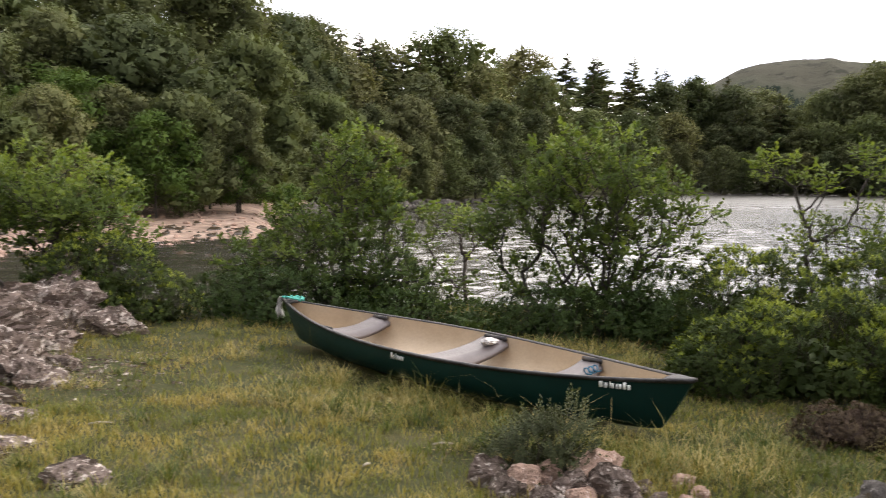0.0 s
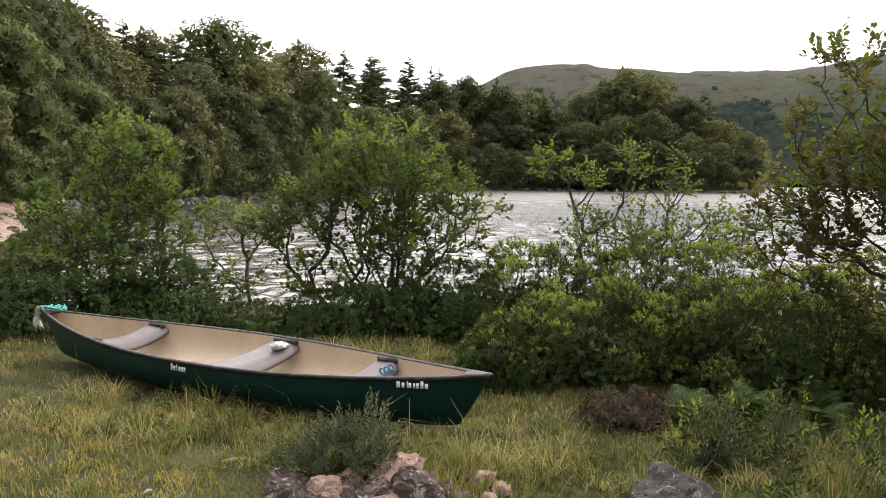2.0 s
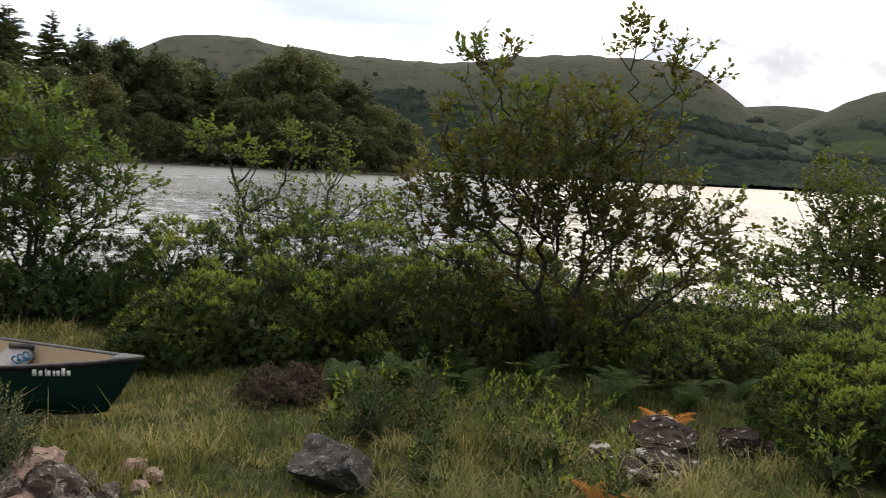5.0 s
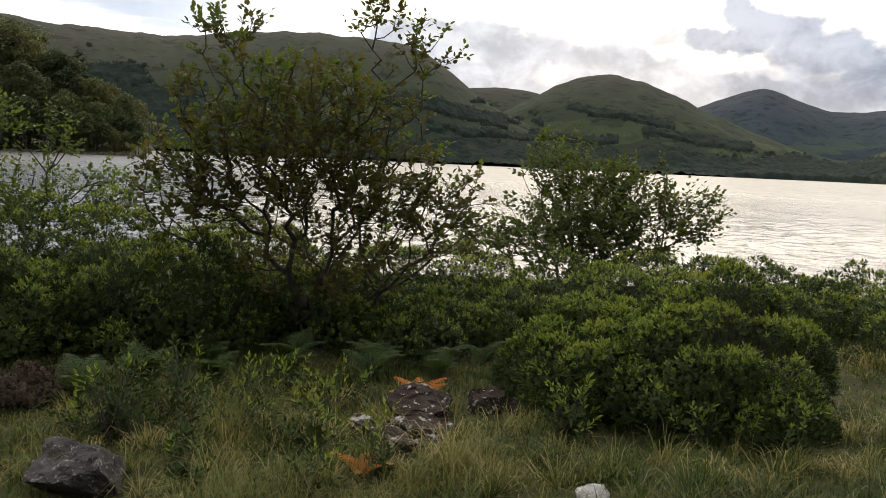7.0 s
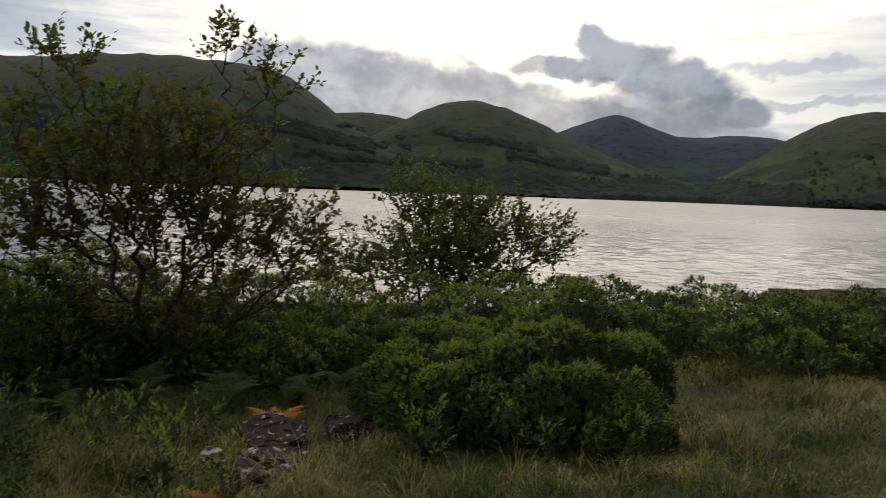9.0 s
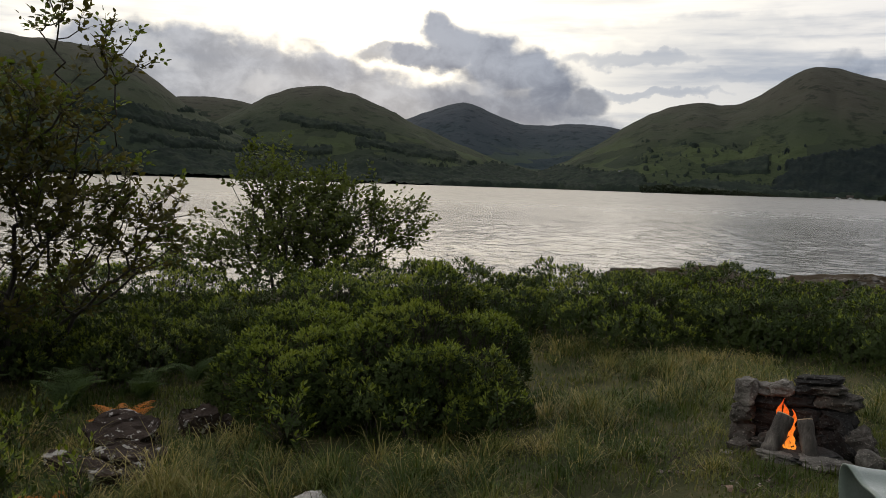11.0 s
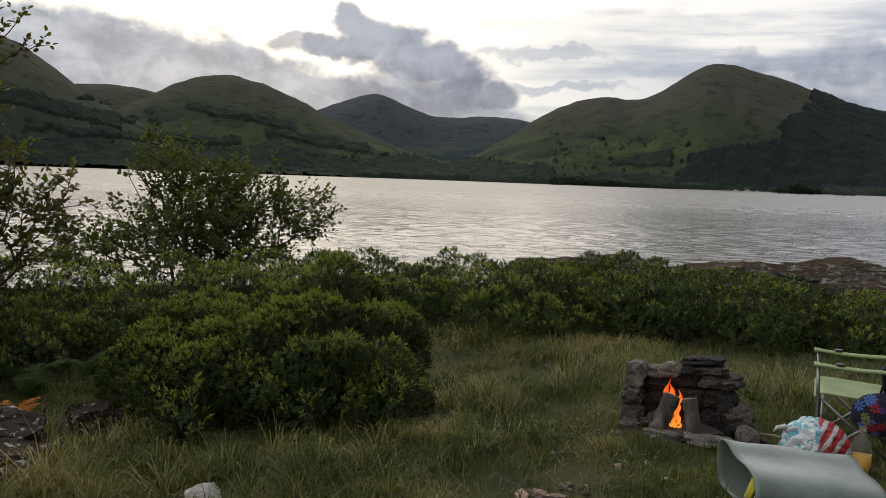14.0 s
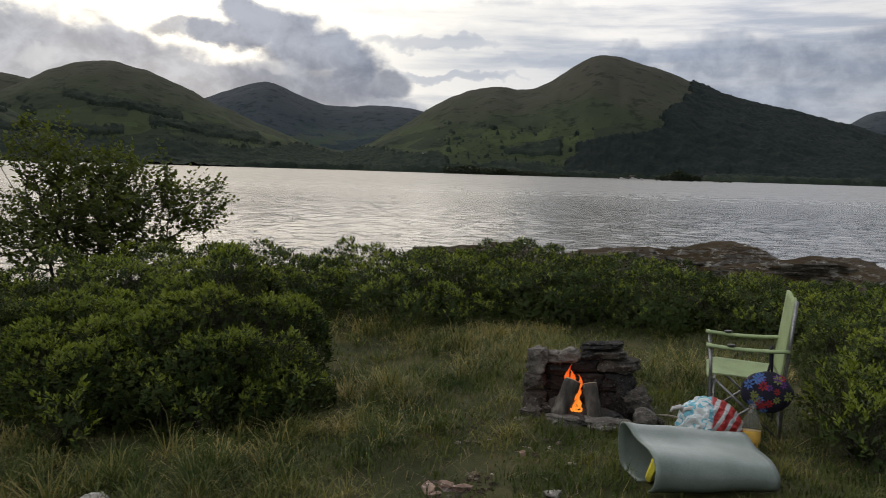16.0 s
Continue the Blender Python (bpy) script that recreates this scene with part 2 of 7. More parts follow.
LEAF_SPRIG = foliage("leaf_sprig", [(0.08, 0.118, 0.028), (0.115, 0.158, 0.037), (0.16, 0.20, 0.05)], 0.4)
# the mounds' shaded sides are put into the first colour, toplight into the second
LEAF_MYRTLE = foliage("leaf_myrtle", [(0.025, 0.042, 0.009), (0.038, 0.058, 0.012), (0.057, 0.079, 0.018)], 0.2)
TIP_MYRTLE = foliage("leaf_myrtle_young_lit", [(0.10, 0.137, 0.017), (0.147, 0.185, 0.024), (0.205, 0.235, 0.038)], 0.32)
LEAF_GORSE = foliage("leaf_gorse", [(0.036, 0.044, 0.02), (0.055, 0.066, 0.03), (0.085, 0.096, 0.045)], 0.2)
TIP_GORSE = foliage("leaf_gorse_young_lit", [(0.06, 0.075, 0.034), (0.10, 0.112, 0.056)], 0.15)
LEAF_HEATHER = foliage("leaf_heather", [(0.045, 0.03, 0.02), (0.075, 0.052, 0.032), (0.115, 0.085, 0.052)], 0.1)
LEAF_FERN = foliage("leaf_fern", [(0.04, 0.066, 0.02), (0.06, 0.092, 0.028), (0.09, 0.125, 0.042)], 0.3)
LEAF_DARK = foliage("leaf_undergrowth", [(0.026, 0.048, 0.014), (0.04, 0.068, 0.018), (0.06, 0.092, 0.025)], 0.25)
LEAF_DEAD = foliage("leaf_dead_fern", [(0.36, 0.12, 0.02), (0.55, 0.22, 0.04)], 0.3)
# haze over the far wood greys and lightens its birch, oak and conifer colours
LEAF_WOOD = [foliage("leaf_birch_wood", [(0.092, 0.10, 0.049), (0.115, 0.122, 0.059), (0.142, 0.148, 0.072)], 0.2, patch=0.5, spec=0.05, tones=0.28),
             foliage("leaf_oak_wood", [(0.08, 0.094, 0.042), (0.1, 0.116, 0.052), (0.128, 0.142, 0.064)], 0.2, patch=0.5, spec=0.05, tones=0.28),
             foliage("leaf_conifer", [(0.055, 0.067, 0.035), (0.076, 0.09, 0.044), (0.1, 0.114, 0.055)], 0.2, patch=0.5, spec=0.05, tones=0.25),
             foliage("leaf_sapling", [(0.05, 0.085, 0.02), (0.07, 0.115, 0.026), (0.1, 0.15, 0.035)], 0.28, patch=0.8, spec=0.08)]
LEAF_FAR = foliage("leaf_far_woods", [(0.022, 0.031, 0.018), (0.030, 0.041, 0.022), (0.040, 0.052, 0.027)], 0.1, patch=0.012, clump=0.75)
GRASS = foliage("grass_blade", [(0.026, 0.046, 0.010), (0.05, 0.074, 0.015), (0.09, 0.11, 0.025), (0.23, 0.20, 0.07)], 0.25, patch=1.8, clump=0.7)
THATCH = foliage("grass_thatch", [(0.05, 0.04, 0.018), (0.10, 0.078, 0.034), (0.24, 0.185, 0.085)], 0.15, patch=3.0)
GRASS_LAWN = foliage("grass_lawn", [(0.06, 0.084, 0.016), (0.13, 0.14, 0.03), (0.255, 0.215, 0.06), (0.38, 0.29, 0.11)], 0.25, patch=1.5, clump=0.75)
GRASS_DRY = foliage("grass_dry", [(0.085, 0.088, 0.024), (0.19, 0.168, 0.056), (0.42, 0.34, 0.15)], 0.28, patch=1.2)
BARK = surface("bark", [(0.022, 0.018, 0.014), (0.045, 0.037, 0.029), (0.085, 0.075, 0.062)], 8, 0.9, 0.6, 60, stretch=(3, 3, 0.6))
BARK_PINE = surface("bark_pine", [(0.07, 0.045, 0.03), (0.14, 0.085, 0.055)], 3, 0.9, 0.5, 20)
ROCK_LICHEN = rock_material("rock_lichen", (0.15, 0.115, 0.098), (0.5, 0.44, 0.395), (0.03, 0.02, 0.013), 1.1, 0.53, 0.45)
ROCK_DARK = rock_material("rock_dark", (0.078, 0.07, 0.064), (0.27, 0.255, 0.235), (0.045, 0.036, 0.022), 1.6, 0.6, 0.55)
ROCK_SLATE = rock_material("rock_slate", (0.048, 0.034, 0.027), (0.42, 0.40, 0.37), (0.04, 0.024, 0.014), 0.9, 0.565, 0.52)
ROCK_PALE = rock_material("rock_pale", (0.36, 0.34, 0.31), (0.55, 0.53, 0.5), (0.10, 0.09, 0.05), 2.0, 0.56, 0.6)
ROCK_PINK = rock_material("rock_pink", (0.33, 0.225, 0.175), (0.5, 0.42, 0.38), (0.10, 0.06, 0.04), 1.6, 0.66, 0.66)
ROCK_SHORE = rock_material("rock_shore", (0.15, 0.138, 0.124), (0.36, 0.345, 0.32), (0.040, 0.027, 0.012), 0.75, 0.53, 0.36)
STONE_SOOT = rock_material("stone_soot", (0.088, 0.078, 0.068), (0.26, 0.235, 0.205), (0.06, 0.055, 0.05), 2.2, 0.62, 0.66)
STONE_PALE = rock_material("stone_pale", (0.17, 0.155, 0.138), (0.31, 0.285, 0.25), (0.07, 0.06, 0.05), 2.2, 0.6, 0.68)
STONE_BLACK = rock_material("stone_black", (0.034, 0.032, 0.031), (0.11, 0.105, 0.10), (0.02, 0.02, 0.02), 2.2, 0.64, 0.7)


# ---- helpers for meshes ----
rng = np.random.default_rng(7)


def quick(name, V, F, smooth=False):
    """A mesh from arrays: points and faces that all have the same number of corners."""
    me = bpy.data.meshes.new(name)
    V, F = np.ascontiguousarray(V, dtype=np.float32), np.ascontiguousarray(F, dtype=np.int32)
    me.vertices.add(len(V))
    me.vertices.foreach_set("co", V.ravel())
    me.loops.add(F.size)
    me.loops.foreach_set("vertex_index", F.ravel())
    me.polygons.add(len(F))
    me.polygons.foreach_set("loop_start", np.arange(0, F.size, F.shape[1], dtype=np.int32))
    if smooth:
        me.polygons.foreach_set("use_smooth", np.ones(len(F), dtype=bool))
    me.update(calc_edges=True)
    return me


def clumped(name, V, F, N):
    """A leafy mesh whose leaves are shaded with the clump that they belong to: N holds a normal for each point."""
    n = np.cross(V[F[:, 1]] - V[F[:, 0]], V[F[:, 2]] - V[F[:, 0]])
    turn = (n * N[F[:, 0]]).sum(1) < 0
    me = quick(name, V, np.where(turn[:, None], F[:, ::-1], F), True)
    me.normals_split_custom_set_from_vertices(np.ascontiguousarray(N, dtype=np.float32))
    return me


def attach(name, me, material, parent=None, label=""):
    """Links a mesh as one object, under a thing where one is given."""
    ob = new(name, me)
    for m in material if isinstance(material, (list, tuple)) else [material]:
        me.materials.append(m)
    if parent is not None:
        ob.parent = parent
    if label:
        tagged(ob, label)
    return ob


def part(name, bm, material, parent=None, label="", smooth=True):
    me = bpy.data.meshes.new(name)
    bmesh.ops.recalc_face_normals(bm, faces=bm.faces[:])
    for f in bm.faces:
        f.smooth = smooth
    bm.to_mesh(me)
    bm.free()
    return attach(name, me, material, parent, label)


def thing(name, m, label, category, group="", kind=""):
    ob = new(name)
    ob.empty_display_size = 0.1
    ob.matrix_basis = m
    return tagged(ob, label, category, group, kind)


def unit(v):
    return v / np.maximum(np.linalg.norm(v, axis=-1, keepdims=True), 1e-9)


def rand_dirs(n, up=0.0):
    v = rng.normal(size=(n, 3))
    v[:, 2] += up
    return unit(v)


def sprays(P, D, N, L, W):
    """Far leaf sprays: one ragged triangle each."""
    n = len(P)
    L, W = np.broadcast_to(L, n)[:, None], np.broadcast_to(W, n)[:, None]
    S = unit(np.cross(D, N))
    k = rng.uniform(0.2, 0.8, (n, 1))
    V = np.stack([P - S * W * k, P + S * W * (1 - k), P + D * L], 1).reshape(-1, 3)
    return V, np.arange(n * 3).reshape(-1, 3)


def leaves(P, D, N, L, W, broad=False, fold=0.15):
    """Leaf blades from their bases, ways, upper sides, lengths and widths. Returns points and faces."""
    n = len(P)
    L, W = np.broadcast_to(L, n)[:, None], np.broadcast_to(W, n)[:, None]
    S = unit(np.cross(D, N))
    N = np.cross(S, D)
    if broad:
        V = np.stack([P, P + D * L * .3 + S * W * .48 + N * W * fold, P + D * L * .68 + S * W * .42 + N * W * fold * .6 - N * L * .05, P + D * L - N * L * .14,
                      P + D * L * .68 - S * W * .42 + N * W * fold * .6 - N * L * .05, P + D * L * .3 - S * W * .48 + N * W * fold], 1)
        f = np.array([[0, 1, 2, 3], [0, 3, 4, 5]])
        k = 6
    else:
        V = np.stack([P, P + D * L * .5 + S * W * .5 + N * W * fold, P + D * L, P + D * L * .5 - S * W * .5 + N * W * fold], 1)
        f = np.array([[0, 1, 2], [0, 2, 3]])
        k = 4
    F = (np.arange(n)[:, None, None] * k + f[None]).reshape(-1, f.shape[1])
    return V.reshape(-1, 3), F


def tubes(A, B, ra, rb, sides=5):
    """Open tapered tubes from A to B. Returns points and faces."""
    n = len(A)
    d = unit(B - A)
    h = np.where(np.abs(d[:, 2:3]) > 0.9, np.array([[1.0, 0, 0]]), np.array([[0, 0, 1.0]]))
    u = unit(np.cross(d, h))
    v = np.cross(d, u)
    a = np.arange(sides) * 2 * np.pi / sides
    ring = np.cos(a)[None, :, None] * u[:, None] + np.sin(a)[None, :, None] * v[:, None]
    V = np.concatenate([A[:, None] + ring * np.reshape(ra, (-1, 1, 1)), B[:, None] + ring * np.reshape(rb, (-1, 1, 1))], 1)
    i = np.arange(sides)
    f = np.stack([i, (i + 1) % sides, sides + (i + 1) % sides, sides + i], 1)
    F = (np.arange(n)[:, None, None] * 2 * sides + f[None]).reshape(-1, 4)
    return V.reshape(-1, 3), F


def path_tube(name, pts, r, material, parent=None, sides=8, label="", closed=False):
    """A round bar or cord along a line of points, with capped ends."""
    bm = bmesh.new()
    pts = [Vector(p) for p in pts]
    rings, n = [], len(pts)
    rr = r if isinstance(r, (list, tuple)) else [r] * n
    last = None
    for i, p in enumerate(pts):
        d = (pts[min(i + 1, n - 1)] - pts[max(i - 1, 0)]).normalized()
        u = d.orthogonal().normalized() if last is None else (last - d * last.dot(d)).normalized()
        last = u
        v = d.cross(u)
        rings.append([bm.verts.new(p + (u * math.cos(a) + v * math.sin(a)) * rr[i]) for a in (2 * math.pi * k / sides for k in range(sides))])
    for a, b in zip(rings, rings[1:]):
        for k in range(sides):
            bm.faces.new((a[k], a[(k + 1) % sides], b[(k + 1) % sides], b[k]))
    bm.faces.new(rings[0][::-1])
    bm.faces.new(rings[-1])
    return part(name, bm, material, parent, label)


def box_bm(sx, sy, sz, bevel=0.0, m=None):
    bm = bmesh.new()
    bmesh.ops.create_cube(bm, size=1)
    bmesh.ops.scale(bm, vec=(sx, sy, sz), verts=bm.verts[:])
    if bevel:
        bmesh.ops.bevel(bm, geom=bm.edges[:], offset=bevel, segments=2, affect="EDGES")
    if m is not None:
        bmesh.ops.transform(bm, matrix=m, verts=bm.verts[:])
    return bm


def hash2(i, j, seed):
    h = (i.astype(np.int64) * 374761393 + j.astype(np.int64) * 668265263 + seed * 1442695041) & 0x7FFFFFFF
    h = ((h ^ (h >> 13)) * 1274126177) & 0x7FFFFFFF
    return ((h ^ (h >> 16)) & 0xFFFF) / 65535.0


def vnoise(x, y, seed=0, octaves=4, gain=0.5):
    """Value noise, about -1 to 1."""
    x, y = np.asarray(x, float), np.asarray(y, float)
    out, amp, tot = np.zeros(np.broadcast(x, y).shape), 1.0, 0.0
    for o in range(octaves):
        i, j = np.floor(x), np.floor(y)
        u, v = x - i, y - j
        u, v = u * u * (3 - 2 * u), v * v * (3 - 2 * v)
        s = seed + o * 17
        a, b, c, d = hash2(i, j, s), hash2(i + 1, j, s), hash2(i, j + 1, s), hash2(i + 1, j + 1, s)
        out += amp * (2 * (a * (1 - u) * (1 - v) + b * u * (1 - v) + c * (1 - u) * v + d * u * v) - 1)
        tot += amp
        amp *= gain
        x, y = x * 2.03 + 5.1, y * 2.03 + 1.7
    return out / tot


def step(v, a, b):
    t = np.clip((v - a) / (b - a), 0, 1)
    return t * t * (3 - 2 * t)


# ---- ground ----
WATER = -0.6


def far_bank(a):
    """How far the wooded bank across the water lies, by azimuth in degrees."""
    r = 27 + 6 * step(a, -45, -27) + 44 * step(a, -26, -19) + 40 * step(a, -18, -6) + 145 * step(a, -9, 7) - 10 * step(a, 8, 22)
    return r + 3000 * step(a, 23.3, 25.5) + 500 * step(-a, 100, 130)


def near_shore(a):
    """How far the near land reaches before the lake."""
    front = 12.6 + 0.5 * np.sin(np.radians(a * 5.0)) + 1.2 * step(a, 20, 40) + 3.0 * step(a, 70, 84)
    return front + 40 * step(a, 112, 150) + 14 * step(-a, 42, 75) + 40 * step(-a, 80, 140)


def ground_z(x, y):
    x, y = np.asarray(x, float), np.asarray(y, float)
    r, a = np.hypot(x, y), np.degrees(np.arctan2(x, y))
    n1 = vnoise(x * 0.35, y * 0.35, 3, 4)
    n2 = vnoise(x * 1.7, y * 1.7, 5, 3)
    near = near_shore(a) + n1 * 0.9 - r
    z_near = np.clip(near * 0.5 - 0.62, -2.6, 0)
    z_near = np.where(near > 1.24, 0.0, z_near) + 0.035 * n1 + 0.02 * n2
    fb = far_bank(a) * (1 + 0.03 * vnoise(a * 0.25, r * 0.02, 9, 3))
    inland = r - fb
    z_far = np.clip(inland * 0.055 - 0.62, -2.6, 9.5) + 0.25 * vnoise(x * 0.12, y * 0.12, 11, 3) * step(inland, 1, 15) + 0.06 * n2
    valley = np.clip((r - 1650) * 0.02 - 0.62, -2.6, 12)
    return np.maximum(np.maximum(z_near, np.where(a < 26, z_far, -2.6)), valley)


def gz(x, y):
    return float(ground_z(np.array([x]), np.array([y]))[0])


def polar(r, a):
    return r * math.sin(radians(a)), r * math.cos(radians(a))


SOIL = surface("grassy_soil", [(0.024, 0.028, 0.010), (0.045, 0.048, 0.018), (0.085, 0.074, 0.034)], 2.3, 0.95, 0.7, 30, spec=0.1)
SAND = surface("shingle_sand", [(0.12, 0.088, 0.07), (0.27, 0.19, 0.145), (0.38, 0.29, 0.235)], 1.4, 0.9, 0.6, 7, spec=0.2)
BED = surface("lake_bed", [(0.03, 0.028, 0.02), (0.07, 0.06, 0.045), (0.12, 0.105, 0.085)], 1.4, 0.8, 0.8, 6, spec=0.2)

az_grid = np.concatenate([np.arange(-50, 112.01, 0.4), np.arange(115, 308, 3.0)])
r_grid = np.concatenate([[0.0005, 0.25], np.geomspace(0.6, 30, 120), np.geomspace(31, 400, 60), np.geomspace(430, 4800, 16)])
A, R = np.meshgrid(np.radians(az_grid), r_grid)
X, Y = R * np.sin(A), R * np.cos(A)
Z = ground_z(X, Y)
na, nr = len(az_grid), len(r_grid)
ii, jj = np.meshgrid(np.arange(nr - 1), np.arange(na), indexing="ij")
jn = (jj + 1) % na
F = np.stack([ii * na + jj, ii * na + jn, (ii + 1) * na + jn, (ii + 1) * na + jj], -1).reshape(-1, 4)[:, ::-1]
me = quick("ground", np.stack([X, Y, Z], -1).reshape(-1, 3), F, True)
ground = attach("ground", me, [SOIL, SAND, BED])
tagged(ground, "rough grassy ground running down to a shingle shore", "ground", kind="structure")
fc = np.stack([X, Y, Z], -1).reshape(-1, 3)[F].mean(1)
fr, fa = np.hypot(fc[:, 0], fc[:, 1]), np.degrees(np.arctan2(fc[:, 0], fc[:, 1]))
jit = 0.2 * vnoise(fc[:, 0] * 0.4, fc[:, 1] * 0.4, 21, 3)
slot = np.where(fc[:, 2] < WATER - 0.03, 2, np.where((fr > 20) & (fr < 75) & (fa < -14) & (fc[:, 2] + jit * 2 < 0.6), 1, 0))
slot = np.where((fr <= 20) & (fc[:, 2] + jit < -0.28) & (fc[:, 2] >= WATER - 0.03), 1, slot)
me.polygons.foreach_set("material_index", slot.astype(np.int32))
me.update()

# ---- lake ----
m = bpy.data.materials.new("lake_water")
m.use_nodes = True
g = Graph(m.node_tree)
nt = m.node_tree
p = nt.nodes.new("ShaderNodeTexCoord").outputs["Object"]
turn = put(nt, "ShaderNodeMapping")
turn.inputs["Rotation"].default_value = (0, 0, radians(35))
turn.inputs["Scale"].default_value = (1.0, 0.8, 1.0)
nt.links.new(p, turn.inputs[0])
w1 = g.noise(turn.outputs[0], 1.6, 3, 0.6, 0.3).outputs[0]
w2 = g.noise(turn.outputs[0], 5.0, 3, 0.6, 0.3).outputs[0]
hgt = g.math("ADD", g.math("MULTIPLY", w1, 0.035), g.math("MULTIPLY", w2, 0.02))
bn = put(nt, "ShaderNodeBump", Strength=1.0, Distance=1.0)
nt.links.new(hgt, bn.inputs["Height"])
b = put(nt, "ShaderNodeBsdfPrincipled", IOR=1.36)
b.inputs["Base Color"].default_value = (0.026, 0.024, 0.018, 1)
nt.links.new(bn.outputs[0], b.inputs["Normal"])
# waves too small and too far off to be built count as roughness, uneven with the gusts
wx, wy, wz = g.split(p)
reach = g.math("SQRT", g.math("ADD", g.math("MULTIPLY", wx, wx), g.math("MULTIPLY", wy, wy)))
gusty = g.range(g.noise(p, 0.35, 5, 0.7).outputs[0], 0.35, 0.65, -0.04, 0.04)
g.feed(b.inputs["Roughness"], g.math("ADD", g.range(reach, 16, 160, 0.14, 0.33), gusty))
o = nt.nodes.new("ShaderNodeOutputMaterial")
nt.links.new(b.outputs[0], o.inputs[0])
WATER_MAT = m
aw = np.radians(np.concatenate([np.arange(-37, 106.01, 0.3), np.arange(109, 321, 4.0)]))
rw = np.concatenate([[8.0], np.geomspace(11, 130, 300), np.geomspace(145, 4700, 30)])
Aw, Rw = np.meshgrid(aw, rw)
Xw, Yw = Rw * np.sin(Aw), Rw * np.cos(Aw)
Zw = np.zeros_like(Xw)
cell = Rw * 0.0076
gust = 0.75 + 0.5 * vnoise(Xw * 0.05, Yw * 0.05, 120, 3)
# wind waves: many short trains about one wind, each dropped where the sheet is too coarse for it
for k in range(64):
    lam = 0.2 * 1.034 ** k
    th = radians(rng.uniform(0, 360))
    ph = rng.random() * 6.28
    arg = 2 * math.pi / lam * (Xw * math.cos(th) + Yw * math.sin(th)) + ph + 1.8 * vnoise(Xw * 0.3 / lam, Yw * 0.3 / lam, 130 + k, 1)
    Zw += 0.0057 * lam ** 0.72 * step(lam / cell, 2.4, 3.6) * step(Rw - 10, 2.5 * lam, 12 * lam) * (np.sin(arg) + 0.25 * np.sin(2 * arg + 1.57))
Zw *= gust * step(Rw, 8, 12)
V = np.stack([Xw, Yw, WATER + Zw], -1).reshape(-1, 3)
ii, jj = np.meshgrid(np.arange(len(rw) - 1), np.arange(len(aw)), indexing="ij")
jn = (jj + 1) % len(aw)
F = np.stack([ii * len(aw) + jj, ii * len(aw) + jn, (ii + 1) * len(aw) + jn, (ii + 1) * len(aw) + jj], -1).reshape(-1, 4)[:, ::-1]
lake = attach("water", quick("water", V, F, True), WATER_MAT)
tagged(lake, "wind-rippled silver grey lake water", "water", kind="structure")


# ---- hills across the lake ----
def hill_material(name, low, mid, high, scale=0.004):
    m = bpy.data.materials.new(name)
    m.use_nodes = True
    g = Graph(m.node_tree)
    nt = m.node_tree
    p = nt.nodes.new("ShaderNodeTexCoord").outputs["Object"]
    z = g.split(p)[2]
    n1 = g.noise(p, scale, 7, 0.6, 0.4).outputs[0]
    n2 = g.noise(p, scale * 6, 6, 0.65).outputs[0]
    hh = g.math("ADD", g.range(z, 20, 330, 0, 1, False), g.math("MULTIPLY", g.math("SUBTRACT", n1, 0.5), 1.3))
    c = g.ramp(hh, [(0.1, low), (0.4, mid), (0.8, high)])
    c = g.mix(g.range(n2, 0.52, 0.64), c, g.mix(1.0, c, (0.55, 0.6, 0.6), "MULTIPLY"))
    vor = nt.nodes.new("ShaderNodeTexVoronoi")
    vor.inputs["Scale"].default_value = 0.011
    nt.links.new(p, vor.inputs["Vector"])
    pale = g.math("MULTIPLY", g.range(g.split(vor.outputs["Color"])[0], 0.62, 0.66), g.range(z, 170, 90))
    c = g.mix(g.math("MULTIPLY", pale, 0.3), c, (0.075, 0.098, 0.036))
    b = put(nt, "ShaderNodeBsdfPrincipled", Roughness=1.0)
    b.inputs["Specular IOR Level"].default_value = 0.05
    nt.links.new(c, b.inputs["Base Color"])
    bn = put(nt, "ShaderNodeBump", Strength=0.45, Distance=22.0)
    nt.links.new(g.math("ADD", n1, g.math("MULTIPLY", n2, 0.3)), bn.inputs["Height"])
    nt.links.new(bn.outputs[0], b.inputs["Normal"])
    o = nt.nodes.new("ShaderNodeOutputMaterial")
    nt.links.new(b.outputs[0], o.inputs[0])
    return m


# distance haze is put into these base colours as blue and grey
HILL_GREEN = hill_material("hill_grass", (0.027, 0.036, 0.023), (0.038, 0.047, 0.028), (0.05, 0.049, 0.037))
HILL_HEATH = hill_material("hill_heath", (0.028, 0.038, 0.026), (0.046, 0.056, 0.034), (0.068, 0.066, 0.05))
HILL_HAZE = hill_material("hill_far_haze", (0.026, 0.038, 0.044), (0.034, 0.046, 0.054), (0.044, 0.053, 0.063))


def bumps(a, humps):
    """Outline of a ridge, in degrees of height: the highest of its humps (azimuth, height, reach to one side, reach to the other, sharpness)."""
    out = np.zeros_like(a)
    for c, h, wl, wr, p in humps:
        d = np.where(a < c, (c - a) / wl, (a - c) / wr)
        v = h * np.exp(-np.log(2) * d ** p)
        out = (out ** 6 + v ** 6) ** (1 / 6)
    return out


HILL_FN = []


